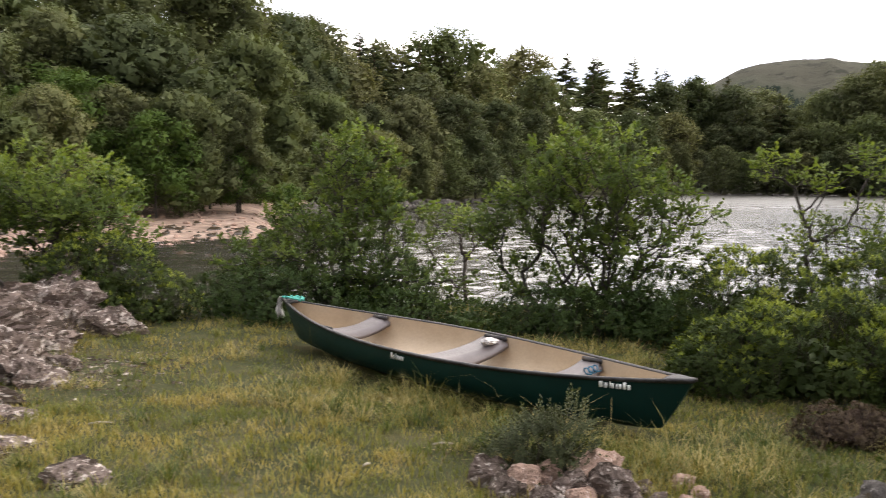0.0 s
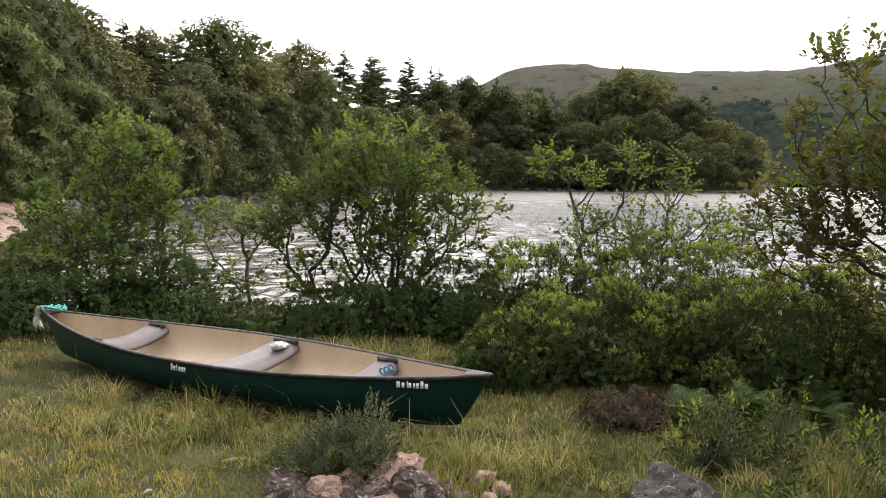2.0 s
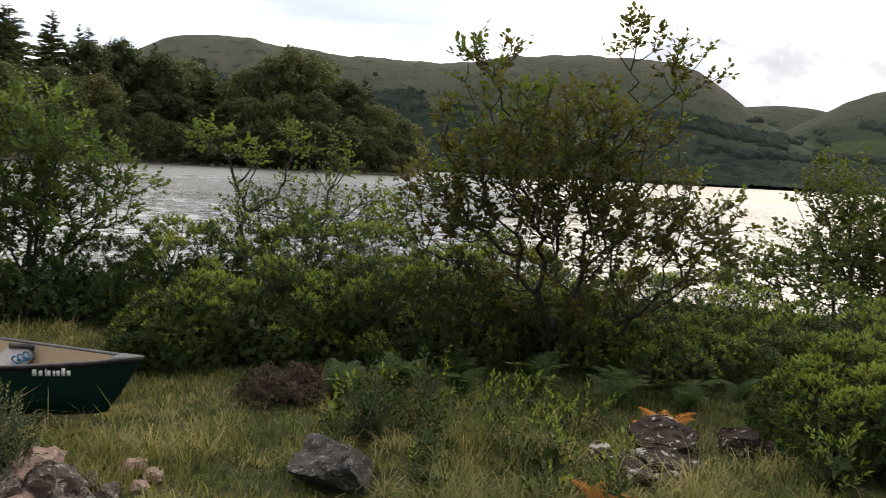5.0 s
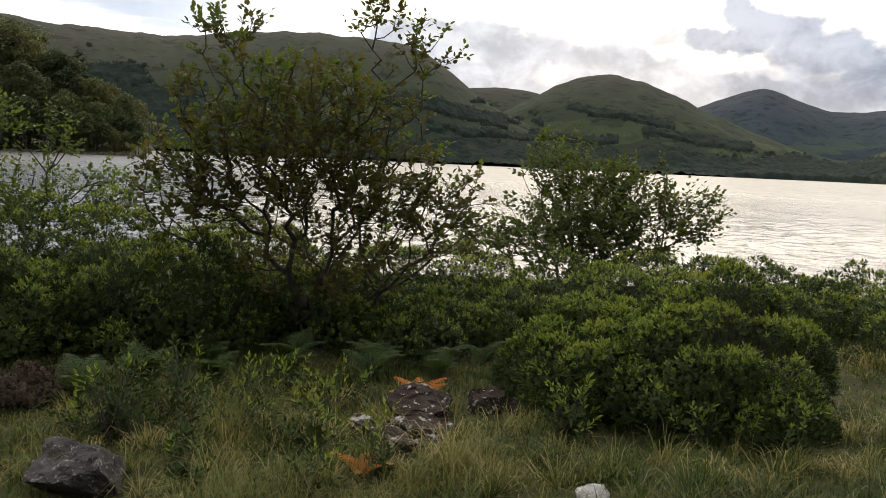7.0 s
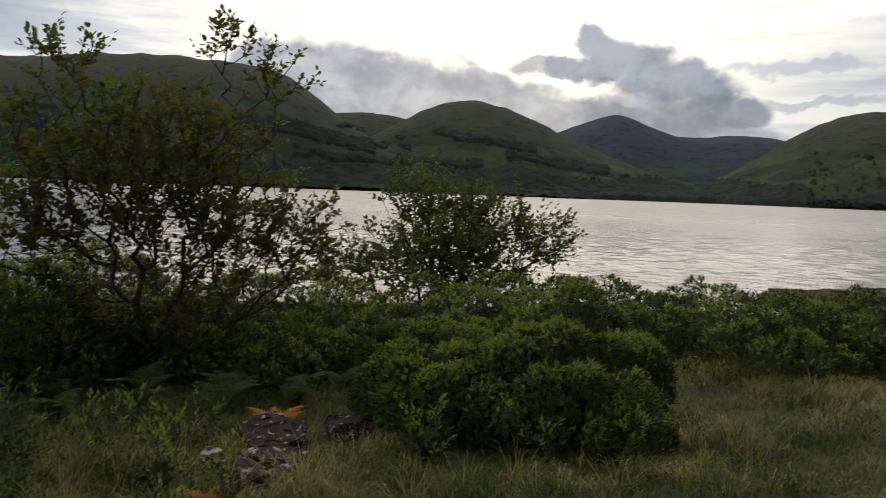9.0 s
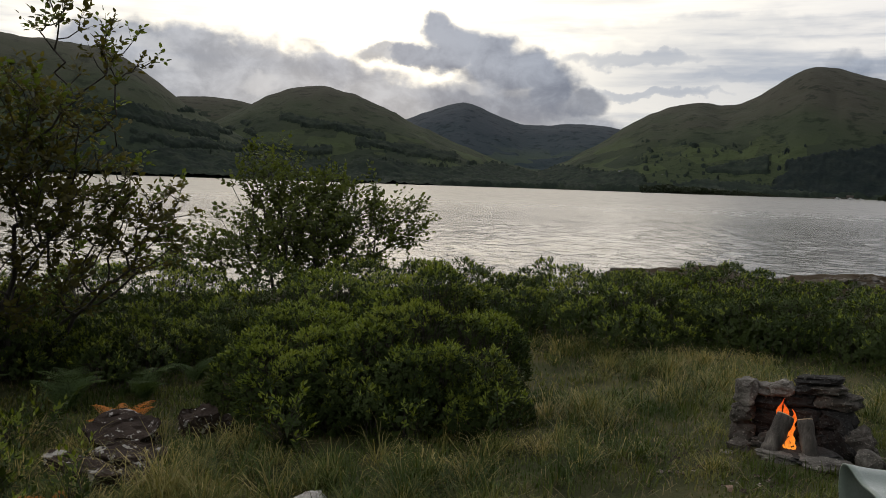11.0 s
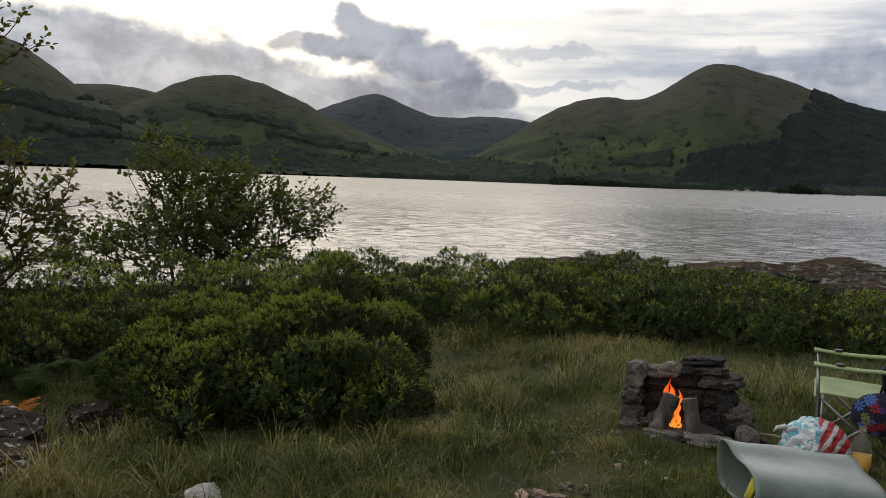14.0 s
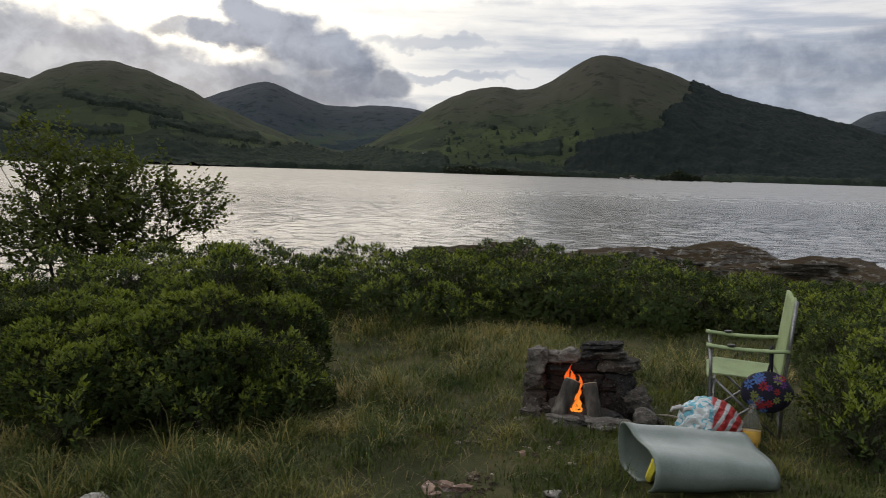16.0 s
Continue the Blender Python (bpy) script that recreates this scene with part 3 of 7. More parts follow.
def hill(humps, r0, r1, a0, a1, material, label, seed, rough=1.0):
    a = np.arange(a0, a1 + 0.01, 0.2)
    t = np.linspace(0, 1.25, 70)
    A, T = np.meshgrid(a, t)
    Rr = r0 + (r1 - r0) * T
    prof = np.tan(np.radians(bumps(A, humps))) * r1
    s = np.where(T < 1, np.clip(T, 0, 1) ** 1.05 * (1.6 - 0.6 * np.clip(T, 0, 1) ** 2), 1 - (T - 1) * 1.2)
    x, y = Rr * np.sin(np.radians(A)), Rr * np.cos(np.radians(A))
    n = vnoise(x * 0.0035, y * 0.0035, seed, 5, 0.55)
    gully = np.abs(vnoise(A * 0.45, T * 1.5, seed + 3, 4))
    mask = np.clip(T * 3, 0, 1) * np.where(T < 1, 1 - T ** 3 * 0.85, 0.15)
    z = prof * s + (n * 12 - (gully - 0.25) * 24) * mask * rough - 2.0
    na = len(a)
    ii, jj = np.meshgrid(np.arange(len(t) - 1), np.arange(na - 1), indexing="ij")
    F = np.stack([ii * na + jj, ii * na + jj + 1, (ii + 1) * na + jj + 1, (ii + 1) * na + jj], -1).reshape(-1, 4)[:, ::-1]
    ob = attach("hill", quick("hill", np.stack([x, y, z], -1).reshape(-1, 3), F, True), material)
    tagged(ob, label, "hill", kind="structure")
    HILL_FN.append((a, t, z, r0, r1))
    return ob


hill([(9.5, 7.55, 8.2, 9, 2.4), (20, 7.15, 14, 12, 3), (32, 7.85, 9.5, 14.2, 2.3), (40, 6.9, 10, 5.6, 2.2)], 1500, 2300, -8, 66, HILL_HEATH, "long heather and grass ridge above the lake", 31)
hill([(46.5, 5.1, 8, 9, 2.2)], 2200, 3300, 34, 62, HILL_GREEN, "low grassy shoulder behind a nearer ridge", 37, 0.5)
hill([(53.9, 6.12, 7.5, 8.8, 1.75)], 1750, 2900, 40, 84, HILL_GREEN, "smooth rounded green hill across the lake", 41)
hill([(63.9, 5.40, 8.5, 6.4, 1.4), (72, 4.2, 8, 8, 2.2)], 2600, 4000, 52, 92, HILL_HAZE, "distant pointed blue-grey mountain", 43)
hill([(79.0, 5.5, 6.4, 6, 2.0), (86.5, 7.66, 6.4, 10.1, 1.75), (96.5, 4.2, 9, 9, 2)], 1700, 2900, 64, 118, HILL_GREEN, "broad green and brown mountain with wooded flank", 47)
hill([(103.5, 4.35, 3.5, 9, 2)], 3000, 4300, 94, 124, HILL_HAZE, "distant blue hill at the end of the lake", 53)
HILL_WOOD = hill_material("hill_woodland", (0.016, 0.022, 0.017), (0.021, 0.028, 0.02), (0.026, 0.034, 0.022), 0.02)


PASTURE = hill_material("hill_pasture", (0.038, 0.05, 0.025), (0.045, 0.056, 0.028), (0.045, 0.05, 0.03), 0.012)


def stripe(a, e, a0, e0, a1, e1, half):
    """Inside a slanting strip between two points of azimuth and height."""
    f = np.clip((a - a0) / (a1 - a0), 0, 1)
    return (a > a0) & (a < a1) & (np.abs(e - e0 - (e1 - e0) * f) < half)


def wooded(a, e):
    """Where the hillsides carry wood, by azimuth and height in degrees: the belt along the shore, strips and blocks, and the plantation."""
    n = vnoise(a * 0.45, e * 1.6, 150, 4) + 0.3 * vnoise(a * 9, e * 22, 157, 1)
    belt = e < 1.35 + 0.75 * n - 0.75 * step(a, 75.3, 76.6) * (1 - step(a, 84, 85)) + 0.5 * step(-a, -50, -30)
    rag = 0.35 * n
    strips = stripe(a, e + rag, 51.5, 4.2, 58.6, 3.0, 0.26) | stripe(a, e + rag, 56.5, 2.6, 63.5, 2.0, 0.25) | stripe(a, e + rag, 38.0, 4.6, 47.5, 2.9, 0.45) | stripe(a, e + rag, 44.0, 2.2, 55.0, 2.0, 0.2)
    block = (a > 80.1) & (a < 83.9) & (e > 1.4) & (e < 1.75 + 0.2 * (a - 80.1) + 0.2 * n)
    hedges = (vnoise(a * 2.6 + e * 3.0, e * 9 - a * 0.6, 161, 2) > 0.56) & (a > 75.5) & (a < 86) & (e < 3.4)
    lower = (a < 36) & (e < 4.9 + 1.8 * n - 0.22 * np.maximum(a - 22, 0))
    scrub = (vnoise(a * 0.9 + e, e * 3.2 - a * 0.3, 163, 3) > 0.36) & (a < 50) & (e < 4.6)
    edge = np.interp(e, [0, 0.9, 2.26, 2.7, 3.29, 5.15, 7], [84.6, 84.8, 84.9, 87.0, 89.9, 91.5, 93.0])
    return belt | strips | block | hedges | scrub | lower | ((a > edge + 1.0 * n) & (a < 118))


def pasture(a, e):
    n = vnoise(a * 0.6, e * 2.0, 170, 3)
    return ((a > 75.4) & (a < 85.0) & (e > 0.5) & (e < 2.5 + 0.1 * (a - 76) + 1.3 * n) & (a > 75.4 + 1.5 * n)) | ((a > 44) & (a < 62) & (e > 1.2) & (e < 2.6) & (n > 0.12))


for ob in [o for o in bpy.data.objects if o.name.startswith("hill")]:
    me = ob.data
    if me.materials[0] == HILL_HAZE:
        continue
    me.materials.append(HILL_WOOD)
    me.materials.append(PASTURE)
    co = np.empty(len(me.polygons) * 3)
    me.polygons.foreach_get("center", co)
    co = co.reshape(-1, 3)
    ha, he = np.degrees(np.arctan2(co[:, 0], co[:, 1])), np.degrees(np.arctan2(co[:, 2], np.hypot(co[:, 0], co[:, 1])))
    me.polygons.foreach_set("material_index", np.where(wooded(ha, he), 1, np.where(pasture(ha, he), 2, 0)).astype(np.int32))
    me.update()


# ---- plants ----
def fill(lobes, n, bias=2.2, outward=False):
    """Points inside a union of ellipsoids (centre, radii, share), thicker towards the skin, with gaps."""
    share = np.array([l[2] for l in lobes], float)
    pick = rng.choice(len(lobes), n, p=share / share.sum())
    c, r = np.array([l[0] for l in lobes])[pick], np.array([l[1] for l in lobes])[pick]
    d = rand_dirs(n)
    p = c + d * r * (rng.random((n, 1)) ** (1 / bias))
    return (p, unit(d / r)) if outward else p


def grow(bases, goals, sag=0.08, wander=0.06):
    """Limbs from the bases to all goals: each goal joins the branch that lies best on its way. Returns segments, their radii by load, and the tips with their ways."""
    nodes, parent, length = [np.array(b, float) for b in bases], [-1] * len(bases), [0.0] * len(bases)
    order = np.argsort(np.linalg.norm(goals - np.mean(bases, 0), axis=1))
    tips = []
    for k in order:
        gpt = goals[k]
        N, L = np.array(nodes), np.array(length)
        d = np.linalg.norm(N - gpt, axis=1)
        cost = d + 0.45 * L + 0.6 * np.maximum(0, N[:, 2] - gpt[2])
        j = int(np.argmin(cost))
        steps = 2 if d[j] < 0.35 else 4
        a = nodes[j]
        at = j
        for s in range(1, steps + 1):
            f = s / steps
            q = a + (gpt - a) * f + np.array([0, 0, -sag * d[j] * math.sin(math.pi * f)]) + (rng.normal(size=3) * wander * d[j] if s < steps else 0)
            nodes.append(q)
            parent.append(at)
            length.append(length[at] + d[j] / steps)
            at = len(nodes) - 1
        tips.append(at)
    N, Pn = np.array(nodes), np.array(parent)
    load = np.zeros(len(N))
    load[tips] = 1
    for i in range(len(N) - 1, -1, -1):
        if Pn[i] >= 0:
            load[Pn[i]] += load[i]
    kid = np.where(Pn >= 0)[0]
    return N[Pn[kid]], N[kid], load[Pn[kid]], load[kid], N[tips], unit(N[tips] - N[Pn[tips]])


def shrub(name, base, lobes, tips, per, size, leaf, label, category="shrub", stems=5, twig=0.0022, spread=0.25, r0=0.03, aspect=0.6, up=0.5, spray=0.16, group="", wander=0.06, bare=0, young=None, share=0.35, sprigs=3):
    """A leafy bush or small tree: limbs, and at the tips of its twigs flat sprays of alternate leaves. base and lobes are in metres of the place."""
    bx, by = base
    root = np.array([bx, by, gz(bx, by)])
    ob = thing(name, pose(*root), label, category, group)
    goals = fill(lobes, tips) - root
    goals = goals[goals[:, 2] > 0.05]
    ang = rng.random(stems) * 2 * math.pi
    bases = np.stack([np.cos(ang) * spread * rng.random(stems), np.sin(ang) * spread * rng.random(stems), np.full(stems, -0.15)], 1)
    A, B, la, lb, T, D = grow(bases, goals, wander=wander)
    top = max(la.max(), 1)
    ra, rb = r0 * np.sqrt(np.minimum(la, lb * 1.6) / top) + twig, r0 * np.sqrt(lb / top) + twig * 0.8
    V, F = tubes(A, B, ra, rb, 5)
    leafy = np.arange(len(T)) >= bare
    T, D = T[leafy], D[leafy]
    C, R = np.array([l[0] for l in lobes]) - root, np.array([l[1] for l in lobes])
    near = (((T[:, None] - C[None]) / R[None]) ** 2).sum(-1).argmin(1)
    out = unit((T - C[near]) / R[near] + np.array([0, 0, 0.25]))
    # each tip bears a few sprays, each a thin shoot with leaves to both sides
    k = len(T) * sprigs
    Tp, Op = np.repeat(T, sprigs, 0), np.repeat(out, sprigs, 0)
    way = unit(np.repeat(D, sprigs, 0) * 0.6 + Op * 0.55 + rng.normal(size=(k, 3)) * 0.5 + np.array([0, 0, up - 0.2]))
    ln = spray * rng.uniform(0.8, 1.7, k)
    V2, F2 = tubes(Tp, Tp + way * (ln * 0.95)[:, None], np.full(k, twig * 0.75), np.full(k, twig * 0.35), 3)
    tagged(attach("wood", quick("wood", np.concatenate([V, V2]), np.concatenate([F, F2 + len(V)]), True), BARK, ob), kind="stuff")
    m = max(3, per // sprigs)
    s = np.tile(np.linspace(0.12, 1.0, m), k)
    side = unit(np.cross(way, np.array([0.05, 0.02, 1.0])))
    sg = np.tile(np.where(np.arange(m) % 2 == 0, 1.0, -1.0), k) * np.repeat(np.where(rng.random(k) < 0.5, 1, -1), m)
    Wm, Sm, Om = np.repeat(way, m, 0), np.repeat(side, m, 0), np.repeat(Op, m, 0)
    P = np.repeat(Tp, m, 0) + Wm * (np.repeat(ln, m) * s)[:, None] + rng.normal(size=(k * m, 3)) * size * 0.18
    d = unit(Wm * (0.3 + 0.7 * s ** 2)[:, None] + Sm * (sg * (1 - 0.55 * s))[:, None] + rng.normal(size=P.shape) * 0.28 + np.array([0, 0, up * 0.3]))
    nrm = unit(np.array([0, 0, 0.8]) + Om * 0.45 + rng.normal(size=P.shape) * 0.38)
    L = size * rng.uniform(0.7, 1.2, k * m) * (1.05 - 0.3 * np.abs(s - 0.5))
    V, F = leaves(P, d, nrm, L, L * aspect, True)
    me = clumped("foliage", V, F, np.repeat(unit(nrm * 0.6 + Om * 0.55), 6, 0))
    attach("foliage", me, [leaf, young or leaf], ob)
    # upper twigs get paler young leaves; the sky's light is put into their colour
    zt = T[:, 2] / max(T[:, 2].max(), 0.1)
    fresh_lit = rng.random(len(T)) < share * np.clip(zt * 1.9 - 0.35, 0.05, 1.6)
    me.polygons.foreach_set("material_index", np.repeat(np.repeat(fresh_lit, sprigs * m), 2).astype(np.int32))
    return ob


def myrtle(name, mounds, density, label, size=0.044, leaf=None, stem_every=6, category="shrub", per=8, group="", young=None, share=0.9, gap=0.33, shoot=1.0):
    """A dense low bush of upright leafy shoots on rounded mounds (x, y, height, half width, half depth, turn)."""
    leaf = leaf or LEAF_MYRTLE
    cx, cy = mounds[0][0], mounds[0][1]
    root = np.array([cx, cy, gz(cx, cy)])
    ob = thing(name, pose(*root), label, category, group)
    pts, nrms, tops = [], [], []
    geo, lean = [], []
    for x, y, h, wa, wb, turn in mounds:
        n_sub = max(3, int((wa * wb * 3.1 + 2.2 * (wa + wb) * h) / gap ** 2))
        c, s = math.cos(radians(turn)), math.sin(radians(turn))
        for k in range(n_sub):
            f = 1 - (k + rng.uniform(0.2, 0.8)) / n_sub
            t, ring = k * 2.39996 + rng.normal() * 0.25, math.sqrt(1 - f ** 2.4)
            rad = min(rng.uniform(0.42, 0.72) * gap, 0.75 * min(wa, wb))
            u, v = (wa - rad * 0.6) * ring * math.cos(t), (wb - rad * 0.6) * ring * math.sin(t)
            px, py = x + u * c - v * s, y + u * s + v * c
            swell = 1 + 0.24 * float(vnoise(px * 1.5, py * 1.5, 67, 2)) + rng.normal() * 0.07
            pz = gz(px, py) + max(h * f ** 0.55 * swell - rad, rad * 0.3)
            geo.append((px, py, pz, rad, rad))
            lean.append((math.cos(t) * c * ring - math.sin(t) * s * ring, math.cos(t) * s * ring + math.sin(t) * c * ring, 0.55 + f))
    lean = unit(np.array(lean))
    G = np.array(geo)
    for (px, py, pz, rad, rz), ax in zip(geo, lean):
        n = int(density * 8.0 * rad * rad) + 4
        d = unit(rng.normal(size=(n, 3)) + ax * 1.1)
        d = d[d @ ax > 0.05]
        n = len(d)
        p = np.array([px, py, pz]) + d * rad * rng.uniform(0.86, 1.02, (n, 1))
        q = (p[:, None] - G[None, :, :3]) / G[None, :, 3:4]
        keep = ((q ** 2).sum(-1) < 0.5).sum(1) < 1
        pts.append(p[keep])
        nrms.append(unit(d[keep] + ax * 0.25))
        tops.append(d[keep][:, 2])
    P, D = np.concatenate(pts) - root, np.concatenate(nrms)
    O = D
    D = unit(D * 0.85 + np.array([0, 0, 0.4]) + rng.normal(size=D.shape) * 0.2)
    n = len(P)
    Ls = rng.uniform(0.02, 0.055, n) * size / 0.044 * shoot
    # leaves spiral up each shoot
    f = np.tile(np.linspace(0.05, 1, per), n)
    S, Dd = np.repeat(P, per, 0), np.repeat(D, per, 0)
    ll = np.repeat(Ls, per)
    ang = np.tile(np.arange(per) * 2.4, n) + np.repeat(rng.random(n) * 6.28, per)
    u = unit(np.cross(Dd, np.array([0.31, 0.52, 0.11])))
    v = np.cross(Dd, u)
    side = np.cos(ang)[:, None] * u + np.sin(ang)[:, None] * v
    base = S + Dd * (f * ll)[:, None]
    way = unit(side * (1.0 - 0.45 * f)[:, None] + Dd * (0.5 + 0.5 * f)[:, None])
    nn = unit(Dd * 0.9 - side * 0.5 + rng.normal(size=S.shape) * 0.1)
    soft = unit(nn * 0.35 + np.repeat(O, per, 0) * 0.8)
    L = size * rng.uniform(0.7, 1.2, len(S))
    V, F = leaves(base, way, nn, L, L * 0.4, False)
    # older, larger leaves close the inside of each mound
    core, turned_out = [], []
    for x, y, h, wa, wb, turn in mounds:
        k = int(4200 * wa * wb * h * min(1.0, density / 90)) + 30
        d = rand_dirs(k) * rng.random((k, 1)) ** 0.35 * np.array([max(0.4 * wa, wa - gap * 0.75), max(0.4 * wb, wb - gap * 0.75), 0.9])
        c, s = math.cos(radians(turn)), math.sin(radians(turn))
        px, py = x + d[:, 0] * c - d[:, 1] * s, y + d[:, 0] * s + d[:, 1] * c
        core.append(np.stack([px, py, ground_z(px, py) + np.abs(d[:, 2]) * max(0.4 * h, h - gap * 0.8)], 1))
        turned_out.append(unit(np.stack([px - x, py - y, np.abs(d[:, 2]) + 0.3], 1)))
    core = np.concatenate(core) - root
    k = len(core)
    Lc = rng.uniform(0.06, 0.11, k) * min(1.0, size / 0.04)
    Vc, Fc = leaves(core, rand_dirs(k), rand_dirs(k, 0.6), Lc, Lc * 0.55, False)
    me = clumped("foliage", np.concatenate([V, Vc]), np.concatenate([F, Fc + len(V)]), np.concatenate([np.repeat(soft, 4, 0), np.repeat(np.concatenate(turned_out), 4, 0)]))
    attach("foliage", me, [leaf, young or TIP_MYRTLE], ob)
    # paler young leaves on upward shoots, the light on their tops put into colour
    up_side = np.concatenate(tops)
    fresh_lit = (up_side > rng.uniform(0.2, 0.8, n)) & (rng.random(n) < share * (0.6 + 1.1 * vnoise(P[:, 0] * 1.9 + root[0], P[:, 1] * 1.9, 61, 2)))
    me.polygons.foreach_set("material_index", np.concatenate([np.repeat(np.repeat(fresh_lit, per) & (f > 0.35), 2), np.zeros(2 * k, bool)]).astype(np.int32))
    sel = np.arange(0, n, stem_every)
    a = P[sel]
    low = a - D[sel] * rng.uniform(0.12, 0.3, (len(sel), 1)) - np.array([0, 0, 0.12])
    low[:, 2] = np.maximum(low[:, 2], -0.02)
    V, F = tubes(low, a + D[sel] * Ls[sel][:, None] * 0.6, np.full(len(sel), 0.003), np.full(len(sel), 0.001), 3)
    tagged(attach("wood", quick("wood", V, F), BARK, ob), kind="stuff")
    return ob


def fern(x, y, fronds, length, leaf, label, arch=0.5):
    """Bracken: fronds that rise and arch over, each with its pairs of toothed leaflets."""
    ob = thing("fern", pose(x, y, gz(x, y), 0, 0, rng.random() * 360), label, "fern", "ferns under the bushes")
    for k in range(fronds):
        yaw, L = rng.random() * 6.28, length * rng.uniform(0.75, 1.15)
        t = np.linspace(0, 1, 15)
        out = L * (0.18 * t + arch * t ** 2)
        hz = L * (1.1 * t - 0.42 * t ** 2.6)
        C = np.stack([np.cos(yaw) * out, np.sin(yaw) * out, hz - 0.02], 1)
        Pn, Dn, Ln = [], [], []
        side = np.array([-math.sin(yaw), math.cos(yaw), 0])
        for i in range(3, 15):
            reach = L * 0.34 * (1 - ((i - 5) / 10.5) ** 1.3 if i > 5 else 0.9)
            fw = unit(C[min(i + 1, 14)] - C[i - 1])
            for sgn in (-1, 1):
                d = unit(side * sgn + fw * 0.45 + np.array([0, 0, -0.12]))
                m = max(4, int(reach / 0.013))
                s = np.linspace(0.06, 1, m)
                for sg in (-1, 1):
                    Pn.append(C[i] + d * (s * reach)[:, None])
                    Dn.append(np.tile(unit(fw * sg * 1.0 + d * 0.55), (m, 1)))
                    Ln.append(0.04 * reach / 0.15 * (1.1 - s) + 0.01)
        Pn, Dn, Ln = np.concatenate(Pn), np.concatenate(Dn), np.concatenate(Ln)
        up = unit(np.array([0, 0, 1.0]) + rng.normal(size=Pn.shape) * 0.2)
        V, F = leaves(Pn, Dn, up, Ln, Ln * 0.5)
        V2, F2 = tubes(C[:-1], C[1:], np.linspace(0.005, 0.002, 14), np.linspace(0.0047, 0.0015, 14), 3)
        F2 = np.concatenate([F2[:, [0, 1, 2]], F2[:, [0, 2, 3]]])
        attach("frond", quick("frond", np.concatenate([V, V2]), np.concatenate([F, F2 + len(V)])), leaf, ob)
    return ob


def broadleaf(h, w, n, leaf, label, seed_lobes=26, size=0.2, low=0.1, core=700):
    """A tree for the wood: trunk and limbs, and a crown of leaf sprays in many uneven clumps round a denser inside."""
    ob = thing("tree", pose(0, 0, 0), label, "tree", "trees of the wood")
    lobes = []
    for k in range(seed_lobes):
        f = (k + 0.5) / seed_lobes
        zc = h * (low + 0.08 + (0.86 - low) * f)
        u = (zc / h - low) / (1 - low)
        ring = w * 0.42 * math.sqrt(max(0.02, 1 - abs(2 * u - 0.85) ** 2.2 / 1.6)) * (1 - 0.35 * u ** 3)
        rad = w * rng.uniform(0.12, 0.21)
        off = ring * rng.uniform(0.45, 0.95) * (1 if f < 0.93 else 0.2)
        t = k * 2.4 + rng.random() * 0.9
        lobes.append(((math.cos(t) * off, math.sin(t) * off, min(zc, h - rad * 0.7)), (rad, rad, rad * 0.72), rad ** 2))
    goals = fill(lobes, 80, 3)
    A, B, la, lb, T, D = grow([(0, 0, -0.3), (0, 0, h * 0.2), (0.01, 0, h * 0.4)], goals, 0.02, 0.04)
    top = la.max()
    r0 = h * 0.018
    A2, B2 = np.array([[0, 0, -0.4], [0, 0, h * 0.22]]), np.array([[0, 0, h * 0.22], [0, 0, h * 0.5]])
    V, F = tubes(np.concatenate([A, A2]), np.concatenate([B, B2]), np.concatenate([r0 * 0.7 * np.sqrt(la / top), [r0, r0 * 0.8]]), np.concatenate([r0 * 0.7 * np.sqrt(lb / top), [r0 * 0.8, r0 * 0.4]]), 4)
    attach("trunk", quick("trunk", V, F, True), BARK, ob)
    # outer sprays lie on the upper skin of each clump
    share = np.array([l[2] for l in lobes])
    pick = rng.choice(len(lobes), n, p=share / share.sum())
    c, r = np.array([l[0] for l in lobes])[pick], np.array([l[1] for l in lobes])[pick]
    d = rand_dirs(n, 0.45)
    P = c + d * r * rng.uniform(0.8, 1.06, (n, 1)) * (1 + 0.12 * np.sin(d[:, :1] * 9 + pick[:, None]))
    nn = unit(d * 0.8 + np.array([0, 0, 0.6]) + rng.normal(size=P.shape) * 0.3)
    way = unit(np.cross(nn, rand_dirs(n)) + d * 0.3 + np.array([0, 0, -0.25]))
    L = size * rng.uniform(0.5, 1.3, n)
    V, F = sprays(P, way, nn, L, L * 0.8)
    N = unit(d * 0.8 + np.array([0, 0, 0.25]) + rng.normal(size=P.shape) * 0.16)
    # larger, coarser sprays close the inside
    pick = rng.choice(len(lobes), core, p=share / share.sum())
    c, r = np.array([l[0] for l in lobes])[pick], np.array([l[1] for l in lobes])[pick]
    dc = rand_dirs(core, 0.2)
    Pc = c + dc * r * rng.uniform(0.1, 0.8, (core, 1))
    Lc = w * rng.uniform(0.04, 0.075, core)
    V2, F2 = sprays(Pc, rand_dirs(core), rand_dirs(core), Lc, Lc * 0.9)
    attach("crown", clumped("crown", np.concatenate([V, V2]), np.concatenate([F, F2 + len(V)]), np.repeat(np.concatenate([N, dc]), 3, 0)), leaf, ob)
    return ob


